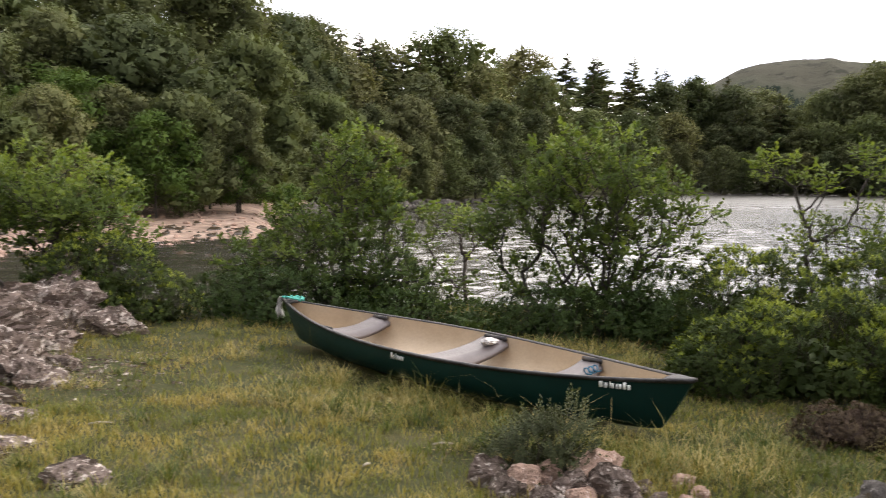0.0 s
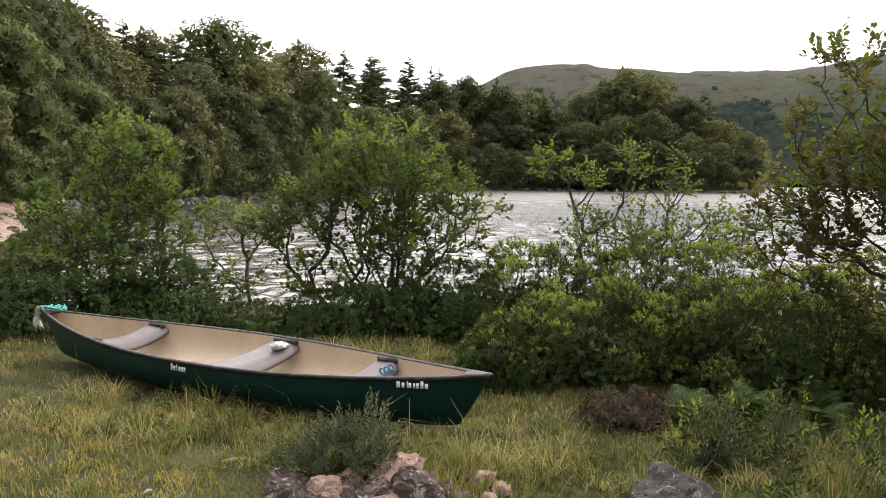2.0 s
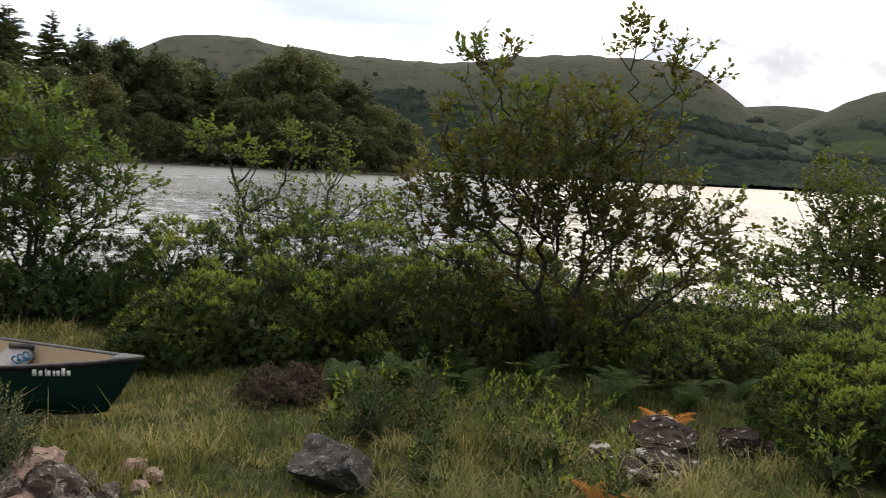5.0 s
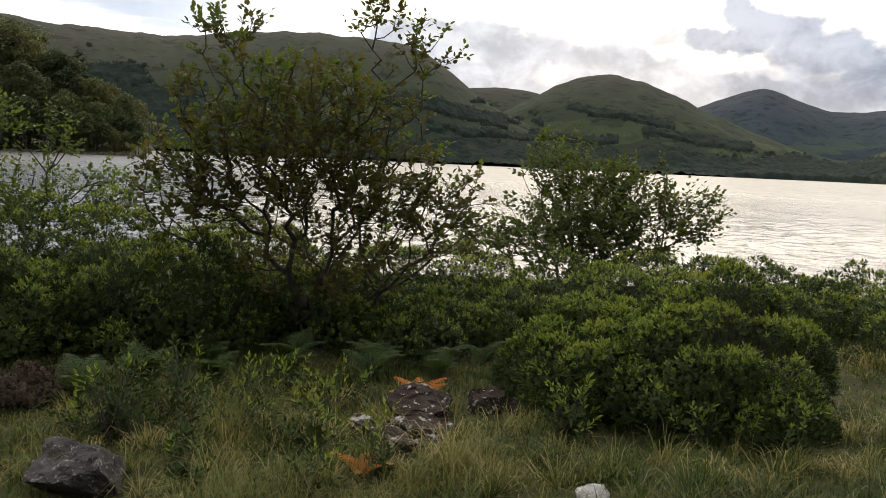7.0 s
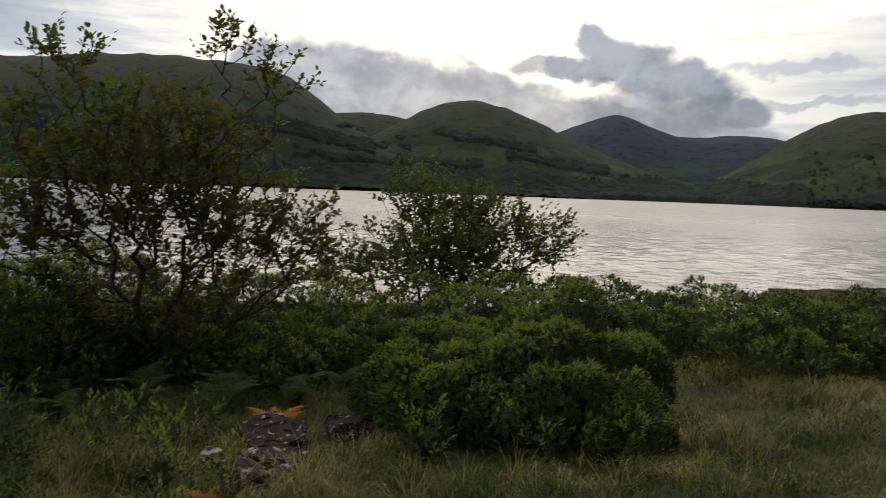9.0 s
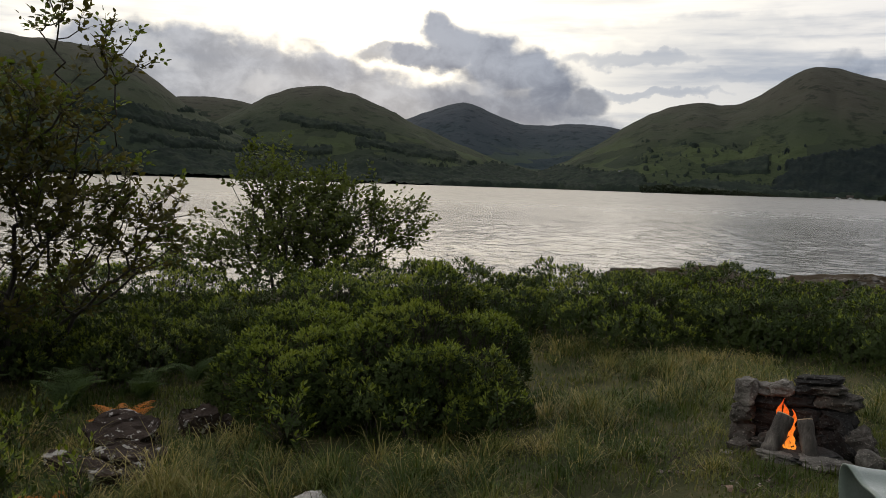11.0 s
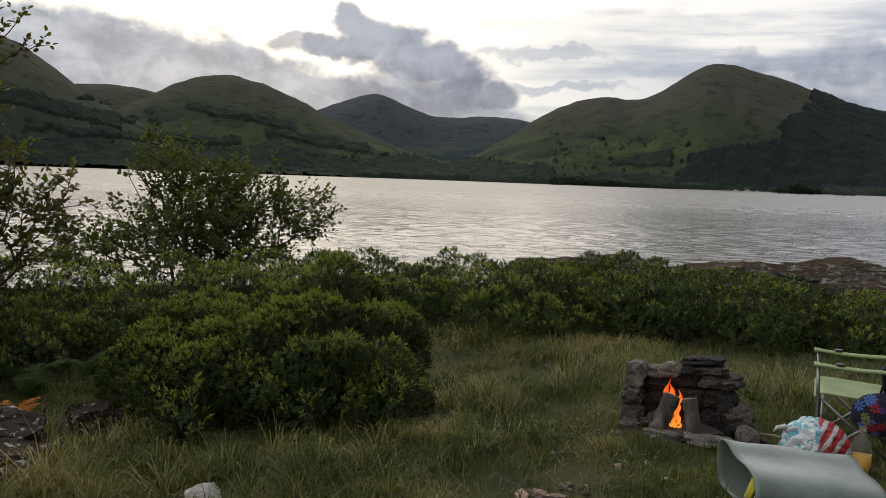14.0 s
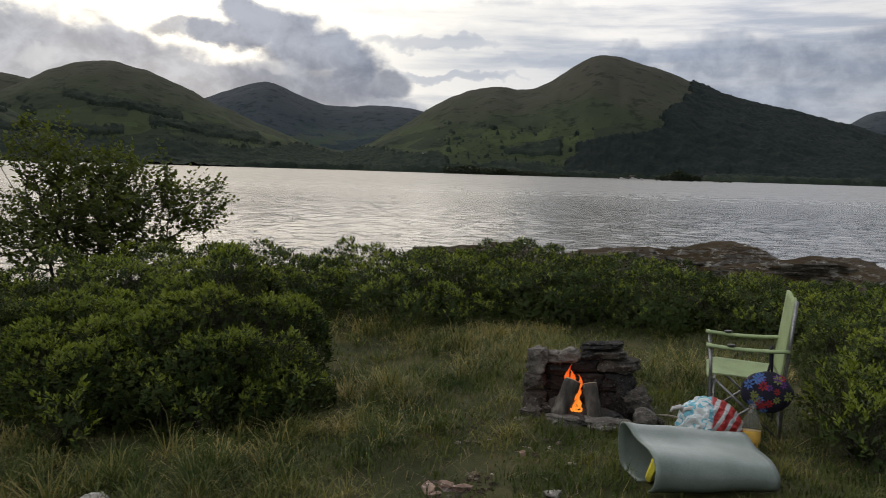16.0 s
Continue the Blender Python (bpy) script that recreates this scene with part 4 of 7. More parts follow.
def conifer(h, w, n, label, bare=0.1, ragged=0.3, big=1.0):
    """A spruce or larch: whorls of drooping branches hung with needle sprays, and a slender leader."""
    ob = thing("conifer_tree", pose(0, 0, 0), label, "tree", "trees of the wood")
    z = []
    zz = h * bare
    while zz < h * 0.985:
        k = 5 if zz < h * 0.8 else 4
        z += [zz + rng.normal() * 0.12 for _ in range(k)]
        zz += (0.75 - 0.4 * zz / h) * rng.uniform(0.8, 1.2)
    z = np.array(z)
    nb = len(z)
    f = np.clip((z / h - bare) / (1 - bare), 0, 1)
    reach = w * 0.5 * (1 - f) ** 0.85 * rng.uniform(1 - ragged, 1, nb) * (0.55 + 0.45 * np.clip(f * 6, 0, 1)) + 0.1
    t = rng.random(nb) * 6.28
    d = np.stack([np.cos(t), np.sin(t), 0.75 * f - 0.25], 1)
    base = np.stack([np.zeros(nb), np.zeros(nb), z], 1)
    V1, F1 = tubes(base, base + d * reach[:, None], np.full(nb, h * 0.0025), np.full(nb, 0.01), 3)
    V2, F2 = tubes(np.array([[0, 0, -0.4], [0, 0, h * 0.5]]), np.array([[0, 0, h * 0.5], [0, 0, h * 1.0]]), np.array([h * 0.014, h * 0.008]), np.array([h * 0.008, 0.015]), 6)
    attach("trunk", quick("trunk", np.concatenate([V2, V1]), np.concatenate([F2, F1 + len(V2)])), BARK_PINE, ob)
    m = max(8, n // nb)
    s = np.tile(np.linspace(0.12, 1.0, m), nb)
    rr = np.repeat(reach, m)
    P = np.repeat(base, m, 0) + np.repeat(d, m, 0) * (rr * s)[:, None] - np.array([0, 0, 1.0]) * (rr * 0.14 * s ** 2)[:, None] + rng.normal(size=(nb * m, 3)) * (0.05 + 0.05 * rr)[:, None] * np.array([1, 1, 0.5])
    sidew = np.stack([-np.sin(t), np.cos(t), np.zeros(nb)], 1)
    sg = np.where(rng.random(nb * m) < 0.5, -1, 1)[:, None]
    way = unit(np.repeat(d, m, 0) * 0.8 + np.repeat(sidew, m, 0) * sg * (1.1 - 0.6 * s)[:, None] + np.array([0, 0, -0.25]) + rng.normal(size=(nb * m, 3)) * 0.2)
    L = rng.uniform(0.4, 0.9, nb * m) * big * np.clip(rr * 0.45, 0.14, 0.75)
    V, F = sprays(P, way, unit(np.array([0, 0, 1.0]) + rng.normal(size=P.shape) * 0.5), L, L * 0.42)
    N = unit(np.repeat(d * np.array([1, 1, 0]), m, 0) * 0.7 + np.array([0, 0, 0.55]) + rng.normal(size=P.shape) * 0.25)
    attach("crown", clumped("crown", V, F, np.repeat(N, 3, 0)), LEAF_WOOD[2], ob)
    return ob


# ---- the wood on the far bank ----
BIRCH, OAK, TALL = "grey-green birch in the mixed wood across the water", "spreading dark green oak in the mixed wood", "tall grey-green birch in the mixed wood"
SPRUCE, LARCH, PINE = "dark green spruce standing in the mixed wood", "ragged dark larch rising over the wood", "dark Scots pine with bare trunk and clumped crown"
# near ones, and for the long rows behind lighter ones of larger sprays
PROTO = [broadleaf(12, 9.5, 24500, LEAF_WOOD[0], BIRCH, 46, 0.145, 0.04, 5000), broadleaf(12, 11, 26000, LEAF_WOOD[1], OAK, 50, 0.15, 0.03, 5200), broadleaf(13, 8.5, 24500, LEAF_WOOD[0], TALL, 50, 0.14, 0.05, 5000),
         conifer(16, 9, 12000, SPRUCE), conifer(16, 7.5, 9000, LARCH, 0.12, 0.5), broadleaf(15, 9.5, 11000, LEAF_WOOD[2], PINE, 24, 0.22, 0.3, 3200),
         broadleaf(4, 3.8, 9000, LEAF_WOOD[3], "bright green young tree by the beach", 26, 0.085, 0.1, 1100),
         broadleaf(12, 9.5, 9500, LEAF_WOOD[0], BIRCH, 34, 0.225, 0.04, 1000), broadleaf(12, 11, 10000, LEAF_WOOD[1], OAK, 36, 0.235, 0.03, 1000), broadleaf(13, 8.5, 9500, LEAF_WOOD[0], TALL, 36, 0.22, 0.05, 1000),
         conifer(16, 9, 5600, SPRUCE, big=1.4), conifer(16, 7.5, 4600, LARCH, 0.12, 0.5, big=1.4), broadleaf(15, 9.5, 8000, LEAF_WOOD[2], PINE, 26, 0.25, 0.3, 2000)]
HEIGHT = [12, 12, 13, 16, 16, 15, 4, 12, 12, 13, 16, 16, 15]


def skyline(a):
    return (13.8 - 4.2 * step(a, -25.5, -20.8) + 0.3 * step(a, -20, -12) - 1.2 * step(a, -11, -7) - 1.6 * step(a, -2, 8.5) - 0.7 * step(a, 5, 9)
            + 1.7 * step(a, 11.3, 13.6) - 1.6 * step(a, 16, 19) - 3.2 * step(a, 19, 22.5)) * (1.06 - 0.06 * step(a, 0, 10)) * (1.22 - 0.22 * step(a, -26, -21))


placed = 0
for row, (inl, lift) in enumerate([(3.5, 0.36), (11, 0.6), (23, 0.8), (38, 1.0)]):
    a = -47.0
    while a < 23.4:
        R = float(far_bank(np.array([a]))[0])
        r = R + inl * (1.6 if a > -5 else 1.0) + rng.uniform(-2, 2) + (8 if a < -22 else 0)
        x, y = polar(r, a)
        zg = gz(x, y)
        h = r * math.tan(radians(float(skyline(np.array([a]))[0]) * lift * rng.uniform(0.9, 1.05))) + 1.6 - zg
        h = min(max(h, 3.0), 40)
        if row == 0:
            kind = rng.choice([0, 1, 1, 2]) if a < 2 else rng.choice([1, 2, 5])
        elif row < 3:
            kind = rng.choice([0, 1, 2, 2, 5]) if a < -8 else rng.choice([1, 2, 3, 5, 5])
        else:
            kind = rng.choice([3, 3, 4, 3, 2, 2, 5, 1]) if a > -30 else rng.choice([2, 0, 3, 1, 2])
        if r > 95 or (row > 2 and r > 70):
            kind = {0: 7, 1: 8, 2: 9, 3: 10, 4: 11, 5: 12}[int(kind)]
        s = h / HEIGHT[kind]
        wid = s * rng.uniform(0.9, 1.15)
        if kind < 3 and wid > 1.3 * s:
            wid = 1.3 * s
        m = pose(x, y, zg, 0, 0, rng.random() * 360) @ Matrix.Diagonal((wid, wid, s, 1))
        copy_thing(PROTO[kind], m)
        placed += 1
        a += math.degrees((4.4 if kind in (3, 4, 10, 11) else 5.6) * wid / r)
# marked trees of the skyline: azimuth, distance, height of top in degrees, kind, breadth
for a, r, e, kind, b in [(1.6, 300, 8.0, 4, 0.9), (-4.3, 280, 8.9, 3, 1.1), (-19.5, 118, 10.5, 4, 0.85), (-11.7, 150, 9.95, 3, 1.0), (-16.7, 125, 9.7, 3, 1.0), (14.7, 290, 7.9, 2, 1.0), (13.2, 292, 7.0, 1, 0.8),
                         (16.3, 292, 7.0, 1, 0.8), (4.0, 285, 7.2, 5, 0.9), (6.5, 285, 6.6, 5, 1.0), (9.3, 285, 6.0, 3, 1.0), (11.8, 290, 6.2, 1, 0.7), (18.5, 290, 5.8, 5, 0.9), (20.6, 286, 4.3, 1, 0.9), (22.4, 280, 3.5, 1, 0.8),
                         (-23.4, 92, 11.3, 1, 0.85), (-22.2, 98, 10.7, 2, 1.0), (-21.0, 104, 10.4, 3, 1.3), (-19.9, 112, 9.8, 2, 0.9), (-18.3, 116, 10.1, 3, 1.3), (-17.3, 108, 9.2, 3, 1.3), (-15.4, 118, 9.5, 3, 1.3), (-14.2, 120, 9.5, 4, 1.3), (-12.7, 130, 9.2, 3, 1.3), (-10.4, 140, 9.4, 3, 1.3), (-6.4, 220, 8.9, 3, 1.3), (-8.9, 170, 8.9, 4, 1.3), (-2.2, 250, 8.6, 3, 1.3), (-24.6, 80, 11.6, 3, 1.3), (-27.1, 85, 11.8, 0, 1.0), (-33, 80, 11.0, 5, 1.0), (-37.5, 82, 11.6, 3, 1.0), (-24.2, 95, 11.7, 4, 1.0), (-8.3, 190, 8.7, 2, 0.9)]:
    x, y = polar(r, a)
    zg = gz(x, y)
    h = r * math.tan(radians(e)) + 1.6 - zg
    if r > 110:
        kind = {0: 7, 1: 8, 2: 9, 3: 10, 4: 11, 5: 12}[kind]
    s = h / HEIGHT[kind]
    copy_thing(PROTO[kind], pose(x, y, zg, 0, 0, a * 37) @ Matrix.Diagonal((s * b, s * b, s, 1)))
# young trees by the beach
for x, y, h in [(-21.9, 35.6, 5.2), (-19.8, 40.2, 3.9), (-24.8, 35.5, 4.5), (-26.5, 36.1, 7.0), (-17.2, 40.5, 2.6), (-22.5, 42.0, 5.0), (-30.0, 38.0, 7.5), (-15.8, 52, 4.0)]:
    s = h / 4
    copy_thing(PROTO[6], pose(x, y, gz(x, y) - 0.05, 0, 0, x * 50) @ Matrix.Diagonal((s, s, s, 1)))
for ob in PROTO:
    for o in (*ob.children_recursive, ob):
        bpy.data.objects.remove(o)

# ---- woods along the far shore and up the hillsides ----
# the haze's blue is put into the far canopy colour as well
CANOPY = surface("far_canopy", [(0.014, 0.020, 0.017), (0.021, 0.029, 0.022), (0.034, 0.043, 0.029)], 0.035, 1.0, 0.0, 0.16, fine=0.3, spec=0.03)


def far_clumps(name, spots, label, k=36):
    """Low far trees: each a small crown of leaf sprays."""
    S = np.repeat(np.array(spots), k, 0)
    n = len(S)
    d = rand_dirs(n, 0.3)
    P = S[:, :3] + d * np.stack([S[:, 4] * 0.42, S[:, 4] * 0.42, S[:, 3] * 0.42], 1) * rng.uniform(0.5, 1, (n, 1)) + np.stack([np.zeros(n), np.zeros(n), S[:, 3] * 0.45], 1)
    L = rng.uniform(0.22, 0.36, n) * S[:, 4]
    V, F = leaves(P - rand_dirs(n) * L[:, None] * 0.4, rand_dirs(n, 0.4), rand_dirs(n, 0.5), L, L * 0.8)
    return tagged(attach(name, quick(name, V, F), LEAF_FAR), label, "woods", kind="stuff")


def canopy(name, A, R, Z, on, h, crown, seed, label, material=CANOPY):
    """The closed top of a far wood, crown beside crown, over a grid of azimuth and distance; on: where it stands."""
    x, y = R * np.sin(np.radians(A)), R * np.cos(np.radians(A))
    lump = 0.6 + 0.42 * vnoise(x / crown, y / crown, seed, 2) + 0.34 * vnoise(x / crown / 5, y / crown / 5, seed + 5, 2)
    z = np.where(on, Z + h * lump, Z - 3)
    nr, na = A.shape
    ii, jj = np.meshgrid(np.arange(nr - 1), np.arange(na - 1), indexing="ij")
    F = np.stack([ii * na + jj, ii * na + jj + 1, (ii + 1) * na + jj + 1, (ii + 1) * na + jj], -1).reshape(-1, 4)[:, ::-1]
    F = F[on.ravel()[F].any(1)]
    used, F = np.unique(F, return_inverse=True)
    V = np.stack([x, y, z], -1).reshape(-1, 3)[used]
    return tagged(attach(name, quick(name, V, F.reshape(-1, 4), True), material), label, "woods", kind="stuff")


def hillside(k, a0, a1, t0, t1, da, nt):
    """A finer grid over part of a hill: azimuth, distance and height."""
    ag, tg, z, r0, r1 = HILL_FN[k]
    a, t = np.arange(a0, a1, da), np.linspace(t0, t1, nt)
    A, T = np.meshgrid(a, t)
    fa, ft = np.clip((A - ag[0]) / (ag[1] - ag[0]), 0, len(ag) - 1.001), np.clip((T - tg[0]) / (tg[1] - tg[0]), 0, len(tg) - 1.001)
    i, j = fa.astype(int), ft.astype(int)
    u, v = fa - i, ft - j
    Z = z[j, i] * (1 - u) * (1 - v) + z[j, i + 1] * u * (1 - v) + z[j + 1, i] * (1 - u) * v + z[j + 1, i + 1] * u * v
    R = r0 + (r1 - r0) * T
    return A, R, Z, wooded(A, np.degrees(np.arctan2(Z, R)))


A, R = np.meshgrid(np.arange(23.5, 110, 0.07), np.linspace(1630, 1800, 14))
R = R + 60 * np.sin(A * 0.3)
Z = np.maximum(ground_z(R * np.sin(np.radians(A)), R * np.cos(np.radians(A))), -0.6)
on = np.ones_like(A, bool)
on[0], on[-1] = False, False
canopy("far_woods", A, R, Z, on, 15, 9, 171, "dark belt of trees along the far lake shore")
for k, a0, a1 in ((0, 3.0, 62.0), (2, 41.0, 82.0), (4, 65.0, 84.5)):
    A, R, Z, on = hillside(k, a0, a1, 0.0, 0.75, 0.09, 110)
    canopy("hillside_woods", A, R, Z, on, 9, 8, 181 + k, "dark patches of wood on the lower hillsides")
A, R, Z, on = hillside(4, 84.0, 117.0, 0.0, 1.0, 0.07, 120)
# the plantation's base colour also carries the bluish haze before it
canopy("plantation", A, R, Z, on, 10, 7, 191, "dark conifer plantation covering the mountain flank",
       surface("conifer_canopy", [(0.010, 0.015, 0.015), (0.014, 0.020, 0.019), (0.022, 0.028, 0.024)], 0.03, 1.0, 0.0, 0.16, fine=0.3, spec=0.03))
spots = []
for _ in range(170):
    a, r = 90.2 + rng.uniform(0, 4.8), 900 + rng.uniform(-8, 8)
    if a > 93.4 and rng.random() < 0.5:
        continue
    x, y = polar(r, a)
    h = rng.uniform(6, 12) * max(0.15, 1 - abs(a - 91.7) / 2.4)
    spots.append((x, y, WATER, h + 0.8, max(2.5, h * 0.9)))
far_clumps("islet_trees", spots, "low dark wooded islet in the lake")
spots = []
for _ in range(260):
    a, r = 76 + rng.uniform(0, 8.5), 1250 + rng.uniform(-20, 20)
    x, y = polar(r, a)
    h = rng.uniform(6, 14) * (0.35 + 0.65 * min(1, max(0.0, (84.5 - a) / 6)))
    spots.append((x, y, WATER, h, h * 0.9))
far_clumps("point_trees", spots, "dark wooded point reaching into the lake")

# ---- far shore: jetty, boats, cottages ----
PALE_PAINT = surface("pale_paint", [(0.5, 0.5, 0.48), (0.62, 0.62, 0.6)], 0.5, 0.6, 0.0, 4)
DARK_TIMBER = surface("dark_timber", [(0.06, 0.05, 0.042), (0.11, 0.095, 0.08)], 0.5, 0.9, 0.0, 4)
SLATE_ROOF = surface("slate_roof", [(0.05, 0.05, 0.055), (0.08, 0.08, 0.085)], 0.5, 0.8, 0.0, 4)
ja, jr = 88.2, 1225.0
jx, jy = polar(jr, ja)
jetty = thing("jetty", pose(jx, jy, WATER, 0, 0, -ja), "long dark timber jetty on the far shore", "jetty")
part("deck", box_bm(46, 4, 0.8, 0.1, pose(0, 0, 2.2)), DARK_TIMBER, jetty)
for k in range(8):
    part("post", box_bm(0.7, 0.7, 3.6, 0.05, pose(-21 + 6 * k, -1.6, 0.6)), DARK_TIMBER, jetty)
part("shed", box_bm(9, 4, 3.2, 0.1, pose(10, 0, 4.2)), DARK_TIMBER, jetty)


def boat(at, ln, h):
    x, y = polar(jr - 14, at)
    ob = thing("boat", pose(x, y, WATER, 0, 0, -at + 8), "small pale boat moored by the far jetty", "boat", "boats by the jetty")
    bm = box_bm(ln, 2.6, h)
    for v in bm.verts:
        if v.co.z < 0:
            v.co.x, v.co.y = v.co.x * 0.8, v.co.y * 0.6
        elif v.co.x > 0:
            v.co.y *= 0.25
    bmesh.ops.translate(bm, vec=(0, 0, h * 0.4), verts=bm.verts[:])
    part("hull", bm, PALE_PAINT, ob, "", False)
    part("cabin", box_bm(ln * 0.35, 1.6, h * 0.8, 0.1, pose(-ln * 0.1, 0, h * 1.2)), PALE_PAINT, ob)


for at, ln, h in ((88.0, 8, 1.6), (88.75, 10, 1.8), (89.3, 6, 1.3)):
    boat(at, ln, h)


def cottage(a, r, w):
    x, y = polar(r, a)
    ag, tg, zz, r0, r1 = HILL_FN[4]
    z = float(zz[int((r - r0) / (r1 - r0) / (tg[1] - tg[0])), int((a - ag[0]) / (ag[1] - ag[0]))])
    ob = thing("cottage", pose(x, y, z, 0, 0, -a + 20), "white cottage with slate roof on the far hillside", "house", "cottages across the lake")
    part("wall", box_bm(w, 6, 5, 0.0, pose(0, 0, 2.0)), PALE_PAINT, ob)
    bm = bmesh.new()
    e = [[bm.verts.new((sx * (w / 2 + 0.4), y0, z0)) for y0, z0 in ((-3.5, 4.4), (0, 7.4), (3.5, 4.4))] for sx in (-1, 1)]
    for i in range(3):
        bm.faces.new((e[0][i], e[1][i], e[1][(i + 1) % 3], e[0][(i + 1) % 3]))
    bm.faces.new(e[0])
    bm.faces.new(e[1][::-1])
    part("roof", bm, SLATE_ROOF, ob, "", False)
    for sx in (-0.25, 0.25):
        part("window", box_bm(1.2, 0.2, 1.4, 0.0, pose(sx * w, -3.05, 2.6)), DARK_TIMBER, ob)


cottage(74.6, 1890, 11)
cottage(77.4, 1830, 9)

# ---- bushes by the water ----
shrub("alder_bush", (-3.4, 10.0), [((-3.34, 10.04, 1.72), (0.62, 0.62, 0.58), 2.4), ((-3.0, 10.0, 1.2), (0.75, 0.7, 0.4), 1.3), ((-3.9, 9.9, 1.05), (0.8, 0.8, 0.42), 1.3), ((-3.5, 9.8, 0.65), (1.35, 0.9, 0.45), 2.2), ((-2.5, 9.6, 0.35), (1.0, 0.6, 0.3), 1.2), ((-4.6, 9.7, 0.6), (0.7, 0.6, 0.4), 0.9)],
      430, 25, 0.064, LEAF_ALDER, "green alder bush with lighter upper leaves beside the water", young=TIP_ALDER, share=0.38, stems=7, r0=0.04, spray=0.12)
shrub("alder_sapling", (-2.3, 12.7), [((-2.6, 12.73, 1.0), (0.5, 0.45, 0.26), 1), ((-3.0, 12.7, 0.75), (0.2, 0.2, 0.12), 0.15), ((-2.25, 12.7, 0.85), (0.25, 0.25, 0.15), 0.2), ((-2.42, 12.7, 0.45), (0.05, 0.05, 0.06), 0.06)], 64, 14, 0.065, LEAF_ALDER, "small leaning tree with bare trunk at the shore", "tree", young=TIP_ALDER, stems=1, spread=0.0, r0=0.032, bare=3, wander=0.1, sprigs=2)
shrub("alder_bush", (-0.3, 9.2), [((-0.32, 9.37, 1.75), (0.85, 0.85, 0.5), 2.6), ((-0.85, 9.4, 1.5), (0.6, 0.6, 0.34), 1.1), ((0.45, 9.3, 1.35), (0.62, 0.55, 0.36), 1.2), ((-1.25, 9.4, 1.15), (0.5, 0.45, 0.32), 0.8), ((0.2, 9.2, 0.95), (0.6, 0.5, 0.3), 0.7), ((-0.4, 9.17, 0.6), (0.95, 0.6, 0.4), 1.3), ((-0.35, 9.3, 1.1), (0.6, 0.4, 0.35), 1.0)],
      460, 25, 0.062, LEAF_ALDER, "rounded many-stemmed alder bush with dense green crown", young=TIP_ALDER, share=0.25, stems=12, spread=0.55, r0=0.032, spray=0.12)
shrub("willow_bush", (2.9, 10.2), [((2.9, 10.13, 0.95), (1.0, 0.7, 0.42), 3), ((3.25, 10.05, 1.7), (0.35, 0.3, 0.28), 0.45), ((3.9, 9.7, 1.05), (0.5, 0.4, 0.4), 0.7), ((2.1, 10.3, 1.0), (0.35, 0.3, 0.35), 0.3)],
      170, 15, 0.06, LEAF_ALDER, "thin open willow bush above the lake", young=LEAF_SPRIG, share=0.5, stems=6, spread=0.5, r0=0.028)
shrub("willow_bush", (2.3, 10.3), [((1.75, 10.4, 1.85), (0.28, 0.25, 0.2), 1), ((2.25, 10.33, 1.6), (0.3, 0.3, 0.3), 0.8), ((2.7, 10.2, 1.85), (0.22, 0.22, 0.22), 0.7), ((2.3, 10.3, 1.1), (0.6, 0.4, 0.35), 0.5)], 60, 15, 0.062, LEAF_SPRIG, "pale yellow-green willow sprigs on bare grey stems", stems=4, spread=0.3, r0=0.026, bare=12, spray=0.12)
shrub("willow_tree", (4.05, 5.95), [((3.79, 5.81, 1.95), (1.15, 0.85, 0.42), 3.2), ((3.5, 5.95, 1.5), (0.95, 0.7, 0.42), 2.0), ((4.3, 5.6, 1.4), (0.85, 0.6, 0.45), 1.2), ((4.0, 5.7, 0.9), (1.0, 0.7, 0.55), 1.3), ((3.27, 6.13, 2.52), (0.3, 0.25, 0.22), 0.26), ((4.25, 5.55, 2.72), (0.28, 0.2, 0.25), 0.22), ((4.65, 5.4, 2.5), (0.34, 0.24, 0.3), 0.3), ((4.85, 5.25, 1.2), (0.45, 0.35, 0.35), 0.6), ((3.0, 6.25, 1.35), (0.5, 0.4, 0.45), 0.8)],
      720, 15, 0.06, LEAF_WILLOW, "tall open willow with brownish green leaves against the lake", "tree", young=TIP_WILLOW, share=0.35, stems=10, spread=0.4, r0=0.035, spray=0.11, wander=0.09, twig=0.0028)
shrub("sallow_bush", (9.0, 6.7), [((8.96, 6.72, 0.95), (1.25, 1.1, 0.6), 3.4), ((8.7, 6.95, 1.55), (0.7, 0.6, 0.45), 1.2), ((9.4, 6.4, 1.3), (0.6, 0.5, 0.4), 0.9), ((10.0, 5.9, 1.0), (0.5, 0.4, 0.35), 0.6), ((7.9, 7.6, 0.55), (0.6, 0.5, 0.35), 0.8), ((8.9, 6.7, 0.55), (1.5, 0.9, 0.35), 1.6)],
      740, 17, 0.062, LEAF_SALLOW, "dark rounded sallow bush on the lake edge", stems=12, spread=0.8, r0=0.03, spray=0.15, aspect=0.78)
shrub("alder_bush", (-7.2, 9.0), [((-7.0, 9.0, 1.35), (1.0, 0.9, 0.65), 3), ((-6.4, 8.9, 0.85), (0.8, 0.7, 0.5), 1.5), ((-8.2, 8.6, 1.3), (0.9, 0.9, 0.75), 2)], 480, 27, 0.066, LEAF_ALDER, "leafy green bush above the rock outcrop", young=TIP_ALDER, share=0.55, stems=6, spread=0.4, r0=0.04)

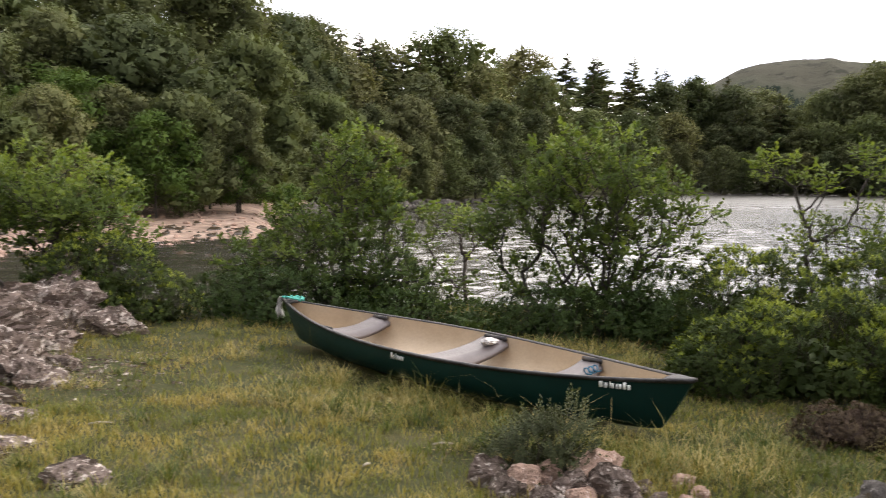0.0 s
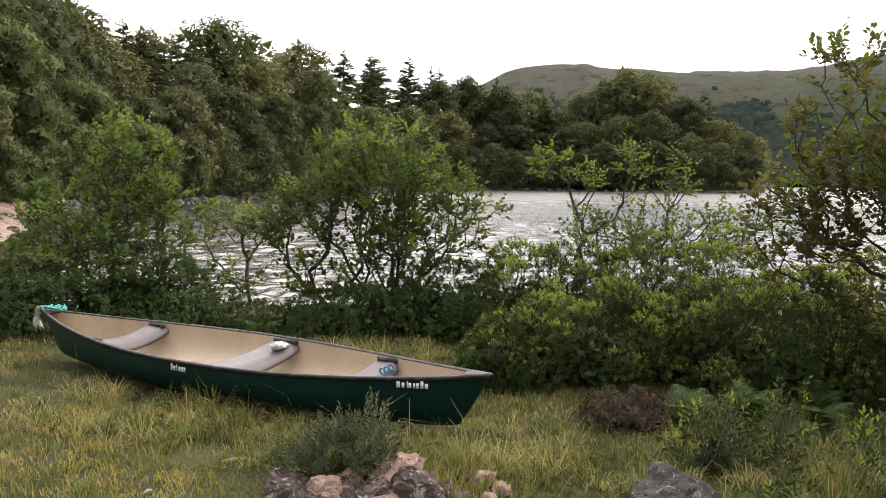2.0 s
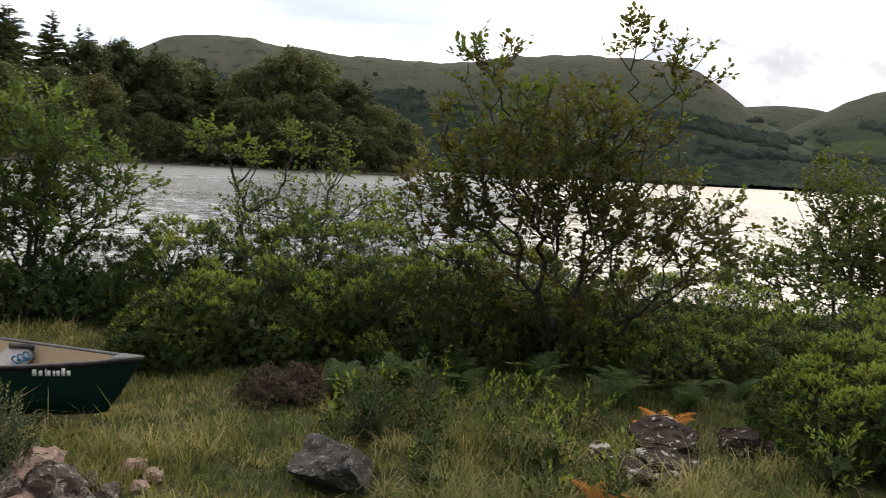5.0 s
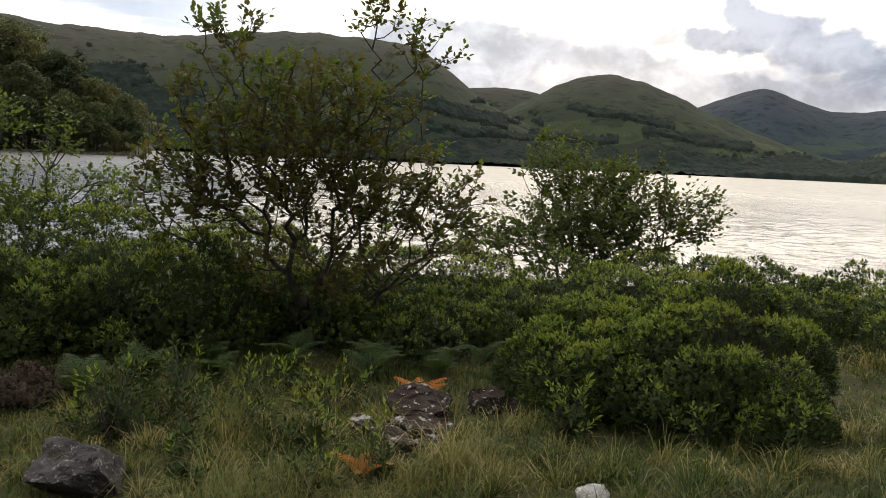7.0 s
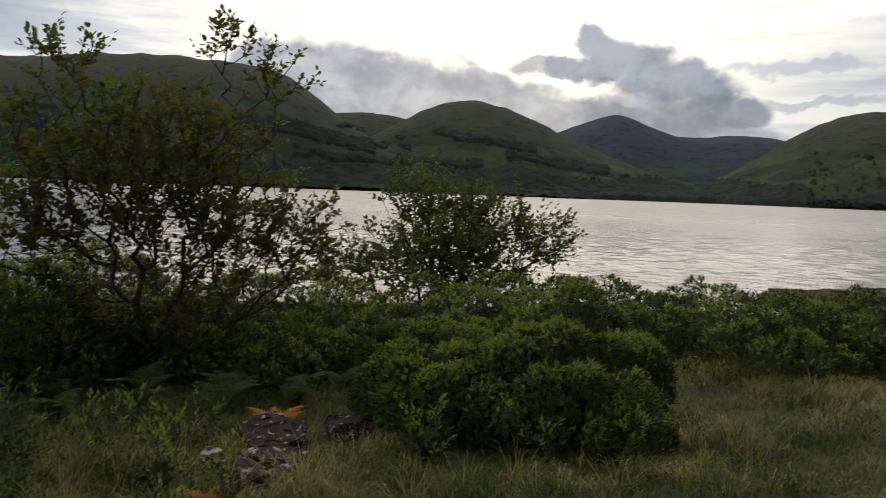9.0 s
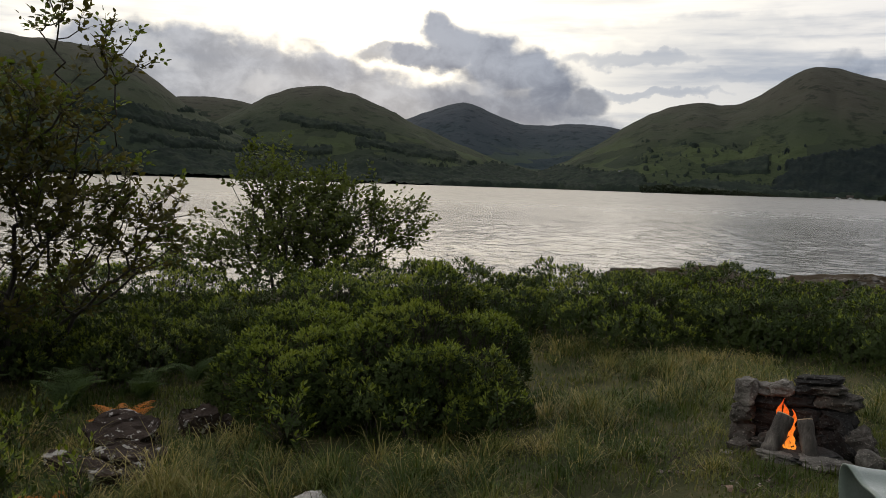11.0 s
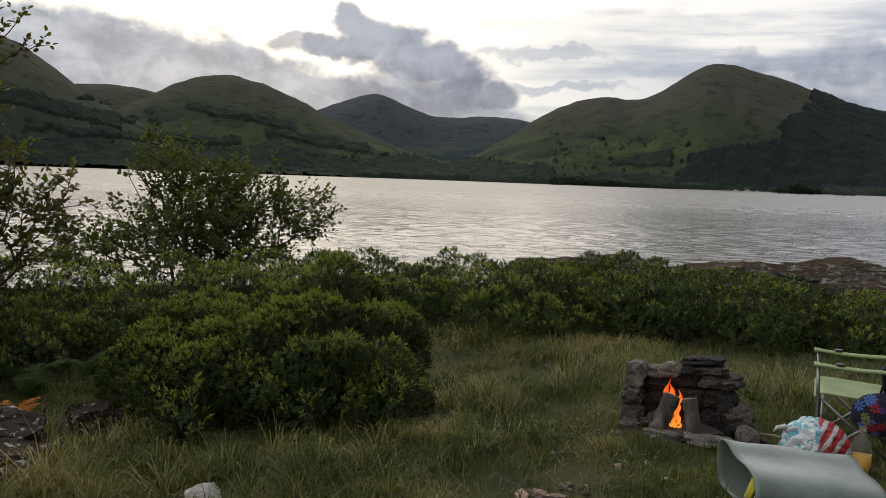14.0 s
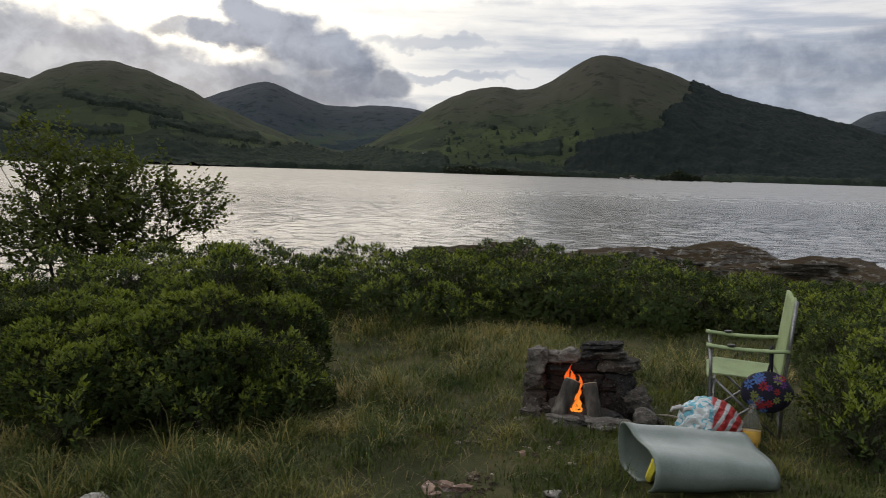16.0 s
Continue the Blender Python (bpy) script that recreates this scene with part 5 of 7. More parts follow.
# ---- bog myrtle ----
myrtle("myrtle_bush", [(1.55, 7.0, 0.74, 1.05, 0.75, 0), (0.95, 6.9, 0.62, 0.45, 0.5, 0)], 270, "light green bog myrtle bush beside the canoe")
myrtle("myrtle_bush", [(3.0, 6.75, 0.82, 1.0, 0.85, -20), (4.1, 6.2, 0.7, 0.8, 0.6, -30)], 300, "dense dark bog myrtle bush under the willow", size=0.038, per=7)
myrtle("myrtle_bush", [(4.95, 5.45, 0.5, 0.6, 0.5, -40), (5.55, 5.0, 0.45, 0.5, 0.45, 0), (4.55, 5.15, 0.35, 0.4, 0.35, 0)], 280, "low dark bog myrtle bush between the willow and the hedge", size=0.036, per=7, share=0.6)
myrtle("myrtle_bush", [(1.4, 8.7, 0.98, 0.85, 0.7, 0), (2.8, 8.4, 0.98, 1.1, 0.8, 0), (4.3, 7.8, 0.9, 1.0, 0.8, -20)], 150, "tall dense bog myrtle thicket behind the canoe", size=0.046)
myrtle("myrtle_bush", [(4.72, 3.42, 0.66, 0.68, 0.66, -58), (5.1, 2.8, 0.82, 0.74, 0.72, -58), (4.74, 2.92, 0.56, 0.55, 0.5, 0)], 620, "rounded green bog myrtle bush standing alone in grass", size=0.034, per=7)
myrtle("myrtle_hedge", [(8.3, 4.6, 0.66, 1.5, 1.6, -40), (6.6, 5.0, 0.62, 1.2, 1.0, -45), (9.5, 2.9, 0.62, 1.1, 1.4, 0), (6.0, 6.6, 0.7, 1.2, 0.9, -40), (8.55, 2.35, 0.6, 0.9, 0.85, 0)], 165, "low wide bank of bog myrtle along the lake", size=0.043, per=6)
myrtle("myrtle_hedge", [(10.0, 1.4, 0.68, 1.1, 1.1, 0), (10.3, 0.1, 0.57, 1.1, 1.0, 0), (10.5, -1.4, 0.42, 1.1, 1.1, 0), (9.25, 1.0, 0.6, 0.75, 0.8, 0), (9.3, -0.2, 0.58, 0.7, 0.8, 0), (9.5, -1.4, 0.42, 0.7, 0.8, 0)], 170, "low dark bog myrtle hedge behind the fireplace", size=0.043, per=6, share=0.5)
myrtle("myrtle_bush", [(7.3, -1.9, 0.66, 0.75, 0.6, 0), (6.3, -1.75, 0.6, 0.5, 0.45, 0), (8.6, -2.1, 0.6, 0.9, 0.7, 0)], 250, "bog myrtle bush behind the camping chair", size=0.036, per=7)
myrtle("myrtle_bush", [(-5.95, 8.4, 0.95, 0.8, 0.5, 20), (-5.25, 8.6, 0.55, 0.45, 0.35, 0)], 160, "low olive green bush on the rock edge")
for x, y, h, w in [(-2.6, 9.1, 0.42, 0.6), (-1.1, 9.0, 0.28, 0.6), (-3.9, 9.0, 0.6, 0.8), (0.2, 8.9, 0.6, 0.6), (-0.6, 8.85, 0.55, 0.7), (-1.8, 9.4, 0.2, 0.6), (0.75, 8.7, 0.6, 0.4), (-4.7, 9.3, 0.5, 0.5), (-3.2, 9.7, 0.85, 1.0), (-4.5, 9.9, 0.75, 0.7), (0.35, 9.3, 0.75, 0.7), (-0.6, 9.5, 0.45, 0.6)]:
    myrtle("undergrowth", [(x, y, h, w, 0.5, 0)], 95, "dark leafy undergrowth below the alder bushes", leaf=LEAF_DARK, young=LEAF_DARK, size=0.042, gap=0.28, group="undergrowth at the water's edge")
for x, y, h, w in [(1.75, 4.6, 0.34, 0.2), (2.2, 4.7, 0.3, 0.16), (2.62, 4.6, 0.24, 0.13), (1.95, 4.15, 0.24, 0.12), (2.5, 3.75, 0.22, 0.12), (2.95, 4.3, 0.2, 0.12), (2.35, 4.15, 0.2, 0.1), (3.0, 4.75, 0.2, 0.14), (2.2, 3.3, 0.17, 0.09), (2.62, 3.3, 0.18, 0.1), (1.75, 3.75, 0.18, 0.09), (3.3, 4.45, 0.2, 0.12), (5.1, -1.25, 0.3, 0.2), (5.6, -1.3, 0.42, 0.3), (3.9, 3.05, 0.3, 0.13), (4.75, 2.05, 0.28, 0.12), (4.35, 2.5, 0.3, 0.12)]:
    myrtle("myrtle_seedling", [(x, y, h * 1.15, w * 0.8, w * 0.8, 0)], 62, "young bog myrtle sprigs among rough grass", size=0.046, share=1.3, gap=0.15, shoot=2.6, group="young myrtle in the grass", stem_every=1)
myrtle("gorse_bush", [(-0.38, 4.46, 0.27, 0.19, 0.16, 0), (-0.2, 4.42, 0.36, 0.1, 0.1, 0), (-0.52, 4.44, 0.2, 0.12, 0.12, 0)], 330, "small grey-green gorse bush growing on rocks", size=0.026, leaf=LEAF_GORSE, young=TIP_GORSE, per=16, gap=0.13, shoot=4.5)

# ---- bracken ----
for x, y, n, L in [(1.85, 5.35, 5, 0.5), (2.3, 5.45, 6, 0.55), (2.75, 5.3, 6, 0.5), (3.2, 5.1, 6, 0.45), (3.7, 4.75, 5, 0.42), (2.0, 5.0, 4, 0.4), (4.2, 4.55, 5, 0.42), (3.95, 5.0, 6, 0.5), (4.4, 4.75, 6, 0.42), (4.75, 4.6, 5, 0.36), (3.4, 5.35, 6, 0.45), (2.95, 5.75, 6, 0.5), (-2.3, 8.5, 5, 0.4), (-1.5, 8.5, 5, 0.4), (7.6, 3.5, 4, 0.4), (9.3, -0.9, 4, 0.5)]:
    fern(x, y, n, L * rng.uniform(0.6, 0.85), LEAF_FERN, "green bracken fronds arching at the bush foot")
fern(3.6, 4.1, 10, 0.23, LEAF_DEAD, "orange withered bracken on a stone", 0.8)
fern(2.55, 3.35, 4, 0.15, LEAF_DEAD, "orange withered bracken in the grass", 0.8)
myrtle("heather_mound", [(1.5, 5.56, 0.22, 0.34, 0.24, 0), (1.78, 5.54, 0.17, 0.24, 0.2, 0)], 700, "brown mound of dead heather beside the myrtle", gap=0.13, size=0.018, leaf=LEAF_HEATHER, young=LEAF_HEATHER, category="mound", per=14)


# ---- rocks ----
def rock_bm(sx, sy, sz, seed, cuts=7, rough=0.12, sub=3):
    """A weathered stone: a ball cut flat on many sides, then split by cracks and roughened."""
    r = random.Random(seed)
    bm = bmesh.new()
    bmesh.ops.create_icosphere(bm, subdivisions=sub, radius=1.0)
    planes = []
    for _ in range(cuts):
        n = Vector((r.gauss(0, 1), r.gauss(0, 1), r.gauss(0, 0.9))).normalized()
        planes.append((n, r.uniform(0.42, 0.74)))
    off = Vector((r.uniform(0, 90), r.uniform(0, 90), r.uniform(0, 90)))
    for v in bm.verts:
        p = v.co.copy()
        for n, d in planes:
            over = p.dot(n) - d
            if over > 0:
                p -= n * over * 0.97
        ridge = 1 - abs(noise.noise(p * 2.1 + off)) * 2
        f = noise.fractal(p * 1.9 + off, 0.9, 2.1, 4) * rough + ridge * rough * 0.45 + noise.fractal(p * 6 + off, 0.8, 2.1, 4) * rough * 0.5
        p *= 1.2 * (1 + f)
        v.co = Vector((p.x * sx, p.y * sy, p.z * sz))
    return bm


def rock(x, y, size, material, label, seed, turn=0.0, tilt=(0, 0), sink=0.35, name="rock", group="", cuts=7, rough=0.12, sub=3, z=None):
    sx, sy, sz = size
    bm = rock_bm(sx / 2, sy / 2, sz / 2, seed, cuts, rough, sub)
    ob = part(name, bm, material, None, label, smooth=False)
    zz = gz(x, y) if z is None else z
    ob.matrix_basis = pose(x, y, zz + sz * (0.5 - sink), tilt[0], tilt[1], turn)
    return tagged(ob, label, "rock", group)


OUT = "lichen-spotted grey rock of a low outcrop in grass"
for k, (x, y, sx, sy, sz, tn, tx, ty) in enumerate([
        (-5.9, 6.5, 1.5, 1.0, 0.75, 30, 8, -12), (-5.2, 6.5, 0.7, 0.6, 0.42, -20, -10, 10), (-5.05, 5.75, 1.1, 0.8, 0.5, 60, 12, 14), (-6.5, 7.2, 1.3, 1.0, 0.95, 10, 0, 10), (-5.75, 7.45, 0.8, 0.55, 0.58, 40, 0, 12),
        (-5.25, 7.65, 0.7, 0.5, 0.44, 15, 5, 0), (-4.5, 5.55, 0.5, 0.4, 0.26, 0, 10, 10), (-5.6, 5.4, 1.2, 0.9, 0.6, 70, -6, 8), (-4.75, 4.95, 0.9, 0.6, 0.26, 20, 4, 6), (-6.05, 7.75, 1.1, 0.8, 0.75, 50, 8, 6),
        (-4.05, 4.6, 0.6, 0.4, 0.15, 30, 3, 5), (-2.8, 3.65, 0.34, 0.26, 0.15, 0, 5, 8), (-3.55, 3.95, 0.5, 0.34, 0.14, 60, 0, 4), (-4.6, 6.05, 0.3, 0.24, 0.18, 80, 0, 0), (-7.1, 7.6, 1.2, 1.0, 0.9, 20, 0, 0)]):
    rock(x, y, (sx, sy, sz), ROCK_LICHEN, OUT, 100 + k, tn, (tx, ty), 0.3, group="rock outcrop", sub=5, rough=0.24, cuts=12)
for k, (x, y, s) in enumerate([(-0.62, 4.28, 0.22), (-0.42, 4.2, 0.2), (-0.2, 4.22, 0.2), (0.0, 4.25, 0.24), (-0.05, 4.42, 0.26), (0.14, 4.2, 0.15), (-0.3, 4.35, 0.2), (0.28, 4.18, 0.11), (0.42, 4.2, 0.08), (-0.1, 4.1, 0.18), (-0.5, 4.1, 0.2), (-0.3, 4.05, 0.16), (0.1, 4.05, 0.15), (0.5, 4.3, 0.09), (0.22, 4.36, 0.1)]):
    rock(x, y, (s * 1.25, s, s * 0.85), ROCK_PINK if k in (1, 4, 6, 8, 9, 13) else ROCK_LICHEN, "rough pinkish broken stone" if k in (1, 4, 6, 8, 9, 13) else "white-lichened broken stone below the gorse", 140 + k, k * 47, (k * 13 % 20 - 10, 8), 0.28, group="rocks under the gorse bush", sub=4, rough=0.22, cuts=10)
rock(0.43, 4.45, (0.17, 0.14, 0.1), ROCK_PINK, "pinkish angular stone lying in grass", 160, 20)
rock(1.42, 4.0, (0.56, 0.38, 0.36), ROCK_DARK, "dark grey pointed rock standing in rough grass", 174, 25, (6, 30), 0.36, sub=5, rough=0.14, cuts=8)


def slab_bm(sx, sy, sz, seed):
    """A split slab: flat bedding above and below, broken straight edges, a worn surface."""
    r = random.Random(seed)
    bm = bmesh.new()
    bmesh.ops.create_icosphere(bm, subdivisions=5, radius=1.0)
    sides = [(Vector((math.cos(a), math.sin(a), r.uniform(-0.25, 0.15))).normalized(), r.uniform(0.55, 0.86)) for a in (k * 0.9 + r.uniform(-0.3, 0.3) for k in range(7))]
    off = Vector((r.uniform(0, 90), r.uniform(0, 90), r.uniform(0, 90)))
    for v in bm.verts:
        p = v.co.copy()
        for n, d in sides:
            p -= n * max(0.0, p.dot(n) - d)
        top = 0.36 + 0.12 * noise.noise(p * 1.6 + off) + 0.05 * math.floor(3 * noise.noise(p * 1.1 + off * 2))
        p.z = max(-0.4, min(top, p.z))
        p *= 1 + 0.09 * noise.fractal(p * 3 + off, 0.9, 2.1, 4)
        ledge = math.floor(p.z * 7 + noise.noise(p * 1.4 + off))
        q = 1 + 0.07 * math.sin(ledge * 4.7 + seed)
        v.co = Vector((p.x * sx * 0.62 * q, p.y * sy * 0.62 * q, p.z * sz * 1.25))
    return bm


SL = "flat slate slab with white lichen in the grass"
for k, (x, y, sx, sy, sz, tn, tx, ty) in enumerate([(3.46, 3.93, 0.42, 0.32, 0.19, -42, 20, -2), (3.22, 3.64, 0.42, 0.24, 0.13, -46, 12, 3), (2.97, 3.68, 0.62, 0.15, 0.1, 84, -6, 2), (3.14, 3.42, 0.24, 0.16, 0.07, -20, 8, 0),
                                                     (3.86, 3.74, 0.24, 0.2, 0.18, -42, 14, 4), (4.04, 3.6, 0.17, 0.14, 0.11, -30, 8, 0)]):
    ob = part("slab", slab_bm(sx, sy, sz, 180 + k), ROCK_SLATE, None, SL, smooth=False)
    ob.matrix_basis = pose(x, y, gz(x, y) + sz * 0.3, tx, ty, tn)
    tagged(ob, SL, "rock", "slate slabs in the grass")
for k, (x, y, sx, sy) in enumerate([(3.97, 1.0, 0.13, 0.07), (4.05, 0.93, 0.1, 0.07), (4.04, 0.84, 0.09, 0.05), (3.9, 0.95, 0.08, 0.05), (4.66, 0.63, 0.06, 0.035)]):
    ob = part("stone_chip", slab_bm(sx, sy, 0.03, 240 + k), ROCK_PINK, None, "flat pinkish stone chip on trodden grass", smooth=False)
    ob.matrix_basis = pose(x, y, gz(x, y) + 0.012, 3, -4, k * 50 + 20)
    tagged(ob, "flat pinkish stone chip on trodden grass", "stone", "stone chips on the grass")
rock(3.19, 2.36, (0.36, 0.2, 0.1), ROCK_PALE, "whitish flat stone half sunk in grass", 192, 25, (0, 4), 0.25, sub=4, rough=0.14)
rock(4.12, 0.39, (0.1, 0.08, 0.06), ROCK_PALE, "small pale stone on trodden grass", 193, 60, (0, 0), 0.3, sub=3)
SH = "big smooth grey shore rock with dark moss"
for k, (x, y, sx, sy, sz, tn) in enumerate([(14.3, -1.25, 1.7, 2.5, 0.64, 8), (13.8, -2.75, 1.9, 2.5, 0.66, 15), (13.8, -4.3, 2.1, 2.8, 0.74, 0), (13.9, 0.7, 1.2, 2.0, 0.62, 20), (13.8, 2.0, 1.2, 1.7, 0.6, 10), (13.7, 3.2, 1.1, 1.5, 0.5, 0), (13.1, -1.7, 1.0, 1.5, 0.4, 20), (12.8, -3.3, 1.3, 1.6, 0.45, 50), (14.2, -5.9, 2.0, 2.4, 0.9, 0)]):
    rock(x, y, (sx, sy, sz), ROCK_SHORE, SH, 200 + k, tn, (0, 0), 0.42, group="rocks at the lake edge", rough=0.16, sub=5, cuts=9, z=0.1)
PEAT = surface("peat", [(0.025, 0.018, 0.013), (0.045, 0.031, 0.023), (0.07, 0.05, 0.036)], 18, 1.0, 1.0, 90, spec=0.05)
mound = bpy.data.objects["heather_mound"]
peat = part("peat_core", rock_bm(0.25, 0.17, 0.16, 230, 2, 0.1, 4), PEAT, mound, "bare brown peat", False)
peat.location = (0.1, 0.0, 0.02)

# loose stones: beach, shallows and the far bank
stone_me = []
for k in range(5):
    bm = rock_bm(0.5, 0.4, 0.26, 300 + k, 9, 0.16, 2)
    V0 = np.array([v.co[:] for v in bm.verts])
    F0 = np.array([[v.index for v in f.verts] for f in bm.faces])
    bm.free()
    stone_me.append((V0, F0))


def stones(name, spots, material, label):
    Vs, Fs, n = [], [], 0
    for x, y, z, s in spots:
        V0, F0 = stone_me[rng.integers(5)]
        t = rng.random() * 6.28
        c, q = math.cos(t), math.sin(t)
        V = V0 * s * rng.uniform(0.7, 1.2, 3)
        Vs.append(np.stack([V[:, 0] * c - V[:, 1] * q + x, V[:, 0] * q + V[:, 1] * c + y, V[:, 2] + z], 1))
        Fs.append(F0 + n)
        n += len(V0)
    ob = attach(name, quick(name, np.concatenate(Vs), np.concatenate(Fs)), material)
    return tagged(ob, label, "stones", kind="stuff")


sp = []
for _ in range(420):
    a, r = rng.uniform(-42, -19), rng.uniform(12.2, 40)
    x, y = polar(r, a)
    z = max(gz(x, y), WATER - 0.12)
    if z < 0.8:
        sp.append((x, y, z + 0.01, rng.uniform(0.12, 0.55) * (1.2 if r > 26 else 0.8)))
stones("shore_stones", sp, ROCK_SHORE, "dark stones in the shallows and along the beach")
sp = []
for _ in range(420):
    a, r = rng.uniform(-44, -20), rng.uniform(24, 46)
    x, y = polar(r, a)
    z = gz(x, y)
    if WATER - 0.1 < z < 0.5:
        sp.append((x, y, z + 0.01, rng.uniform(0.08, 0.4)))
stones("beach_stones", sp, ROCK_PINK, "pinkish brown stones strewn over the beach")
sp = []
for _ in range(320):
    a = rng.uniform(-22, 23)
    r = float(far_bank(np.array([a]))[0]) + rng.uniform(-3, 3)
    x, y = polar(r, a)
    sp.append((x, y, max(gz(x, y), WATER) + 0.05, rng.uniform(0.5, 2.2)))
stones("bank_stones", sp, ROCK_DARK, "dark stones along the wooded bank")
sp = []
for _ in range(420):
    x, y = rng.normal(-4.3, 0.32), rng.normal(5.95, 0.5)
    sp.append((x, y, gz(x, y) + 0.002, rng.uniform(0.012, 0.05) * (1.5 if rng.random() < 0.1 else 1)))
for _ in range(36):
    x, y = rng.normal(4.1, 0.12), rng.normal(0.85, 0.09)
    sp.append((x, y, gz(x, y) - 0.003, rng.uniform(0.02, 0.07)))
for _ in range(70):
    x, y = rng.uniform(4.6, 5.4), rng.uniform(0.3, 1.3)
    sp.append((x, y, gz(x, y) + 0.003, rng.uniform(0.015, 0.04)))
stones("gravel", sp, ROCK_LICHEN, "pale pinkish gravel and broken stone on the ground")

# ---- canoe ----
HULL = surface("canoe_green", [(0.0012, 0.019, 0.016), (0.0018, 0.024, 0.02), (0.0035, 0.031, 0.026)], 2.5, 0.5, 0.05, 70, fine=0.12, spec=0.2)
TAN = surface("canoe_tan", [(0.37, 0.285, 0.195), (0.43, 0.34, 0.24), (0.48, 0.385, 0.28)], 2.0, 0.55, 0.08, 50, fine=0.1)
GUNWALE = surface("black_vinyl", [(0.010, 0.009, 0.010), (0.02, 0.018, 0.019), (0.08, 0.072, 0.072)], 9, 0.5, 0.1, 60)
SEAT = surface("seat_grey", [(0.11, 0.095, 0.096), (0.16, 0.138, 0.138)], 6, 0.5, 0.08, 60, fine=0.1)
ROPE_TEAL = surface("rope_teal", [(0.06, 0.36, 0.30), (0.10, 0.48, 0.40)], 30, 0.8, 0.6, 200)
ROPE_BLUE = surface("rope_blue", [(0.015, 0.10, 0.20), (0.03, 0.17, 0.28)], 30, 0.8, 0.6, 200)
RAG = surface("white_rag", [(0.42, 0.40, 0.39), (0.6, 0.58, 0.56)], 20, 0.9, 0.4, 120)
WHITE = surface("white_lettering", [(0.70, 0.70, 0.68), (0.78, 0.78, 0.76)], 40, 0.6, 0.0, 100)
HALF, BEAM = 2.335, 0.46


def sheer(s):
    return 0.335 + 0.085 * abs(s) ** 2.6


def half_beam(s):
    return BEAM * max(0.0, 1 - abs(s) ** 1.95) ** 1.02 + 0.012


def keel(s):
    return 0.02 + 0.05 * abs(s) ** 5


def hull_point(s, th, inset=0.0):
    c, q = abs(math.cos(th)), math.sin(th)
    zf = 1 - c ** 0.75
    w = max(0.004, half_beam(s) - inset)
    y = w * math.copysign(abs(q) ** 0.62, q)
    zb, zt = keel(s) + inset, sheer(s) - (0.004 if inset else 0)
    x = HALF * s * (1 - 0.095 * (1 - zf) ** 1.1 * abs(s) ** 8) * (1 - inset * 0.25)
    return (x, y, zb + (zt - zb) * zf)


def hull_mesh(inset):
    bm = bmesh.new()
    S = [math.sin(math.pi / 2 * (k / 32)) for k in range(-32, 33)]
    rows = [[bm.verts.new(hull_point(s, math.pi / 2 * t / 12, inset)) for t in range(-12, 13)] for s in S]
    for a, b in zip(rows, rows[1:]):
        for i in range(24):
            bm.faces.new((a[i], b[i], b[i + 1], a[i + 1]))
    bm.faces.new(rows[0])
    bm.faces.new(rows[-1][::-1])
    return bm


canoe = thing("canoe", pose(-1.395, 6.475, 0.012, 3.0, 0, -34.5), "dark green canoe with tan inside lying in grass", "canoe")
part("hull", hull_mesh(0.0), HULL, canoe)
inner = hull_mesh(0.016)
part("lining", inner, TAN, canoe, "tan moulded inside")
for sd in (-1, 1):
    bm = bmesh.new()
    rows = []
    for k in range(-32, 33):
        s = math.sin(math.pi / 2 * k / 32)
        y, z = sd * half_beam(s), sheer(s)
        rows.append([bm.verts.new((HALF * s, y + sd * dy, z + dz)) for dy, dz in ((0.01, -0.017), (0.012, 0.0), (0.006, 0.009), (-0.008, 0.009), (-0.014, 0.0), (-0.014, -0.013), (-0.003, -0.016))])
    for a, b in zip(rows, rows[1:]):
        for i in range(7):
            bm.faces.new((a[i], a[(i + 1) % 7], b[(i + 1) % 7], b[i]))
    bm.faces.new(rows[0][::-1])
    bm.faces.new(rows[-1])
    part("gunwale", bm, GUNWALE, canoe, "worn black gunwale")
for sd in (-1, 1):
    bm = bmesh.new()
    top = []
    for k in range(7):
        s = sd * (0.925 + 0.075 * k / 6)
        w = half_beam(s) + 0.012
        top.append([bm.verts.new((HALF * s + sd * (0.012 if k == 6 else 0), y * w, sheer(s) + 0.010 + 0.006 * (1 - y * y))) for y in (-1, -0.5, 0, 0.5, 1)])
    for a, b in zip(top, top[1:]):
        for i in range(4):
            bm.faces.new((a[i], b[i], b[i + 1], a[i + 1]))
    ext = bmesh.ops.extrude_face_region(bm, geom=bm.faces[:])
    bmesh.ops.translate(bm, vec=(0, 0, -0.022), verts=[v for v in ext["geom"] if isinstance(v, bmesh.types.BMVert)])
    part("deck_plate", bm, GUNWALE, canoe, "worn dark end deck")
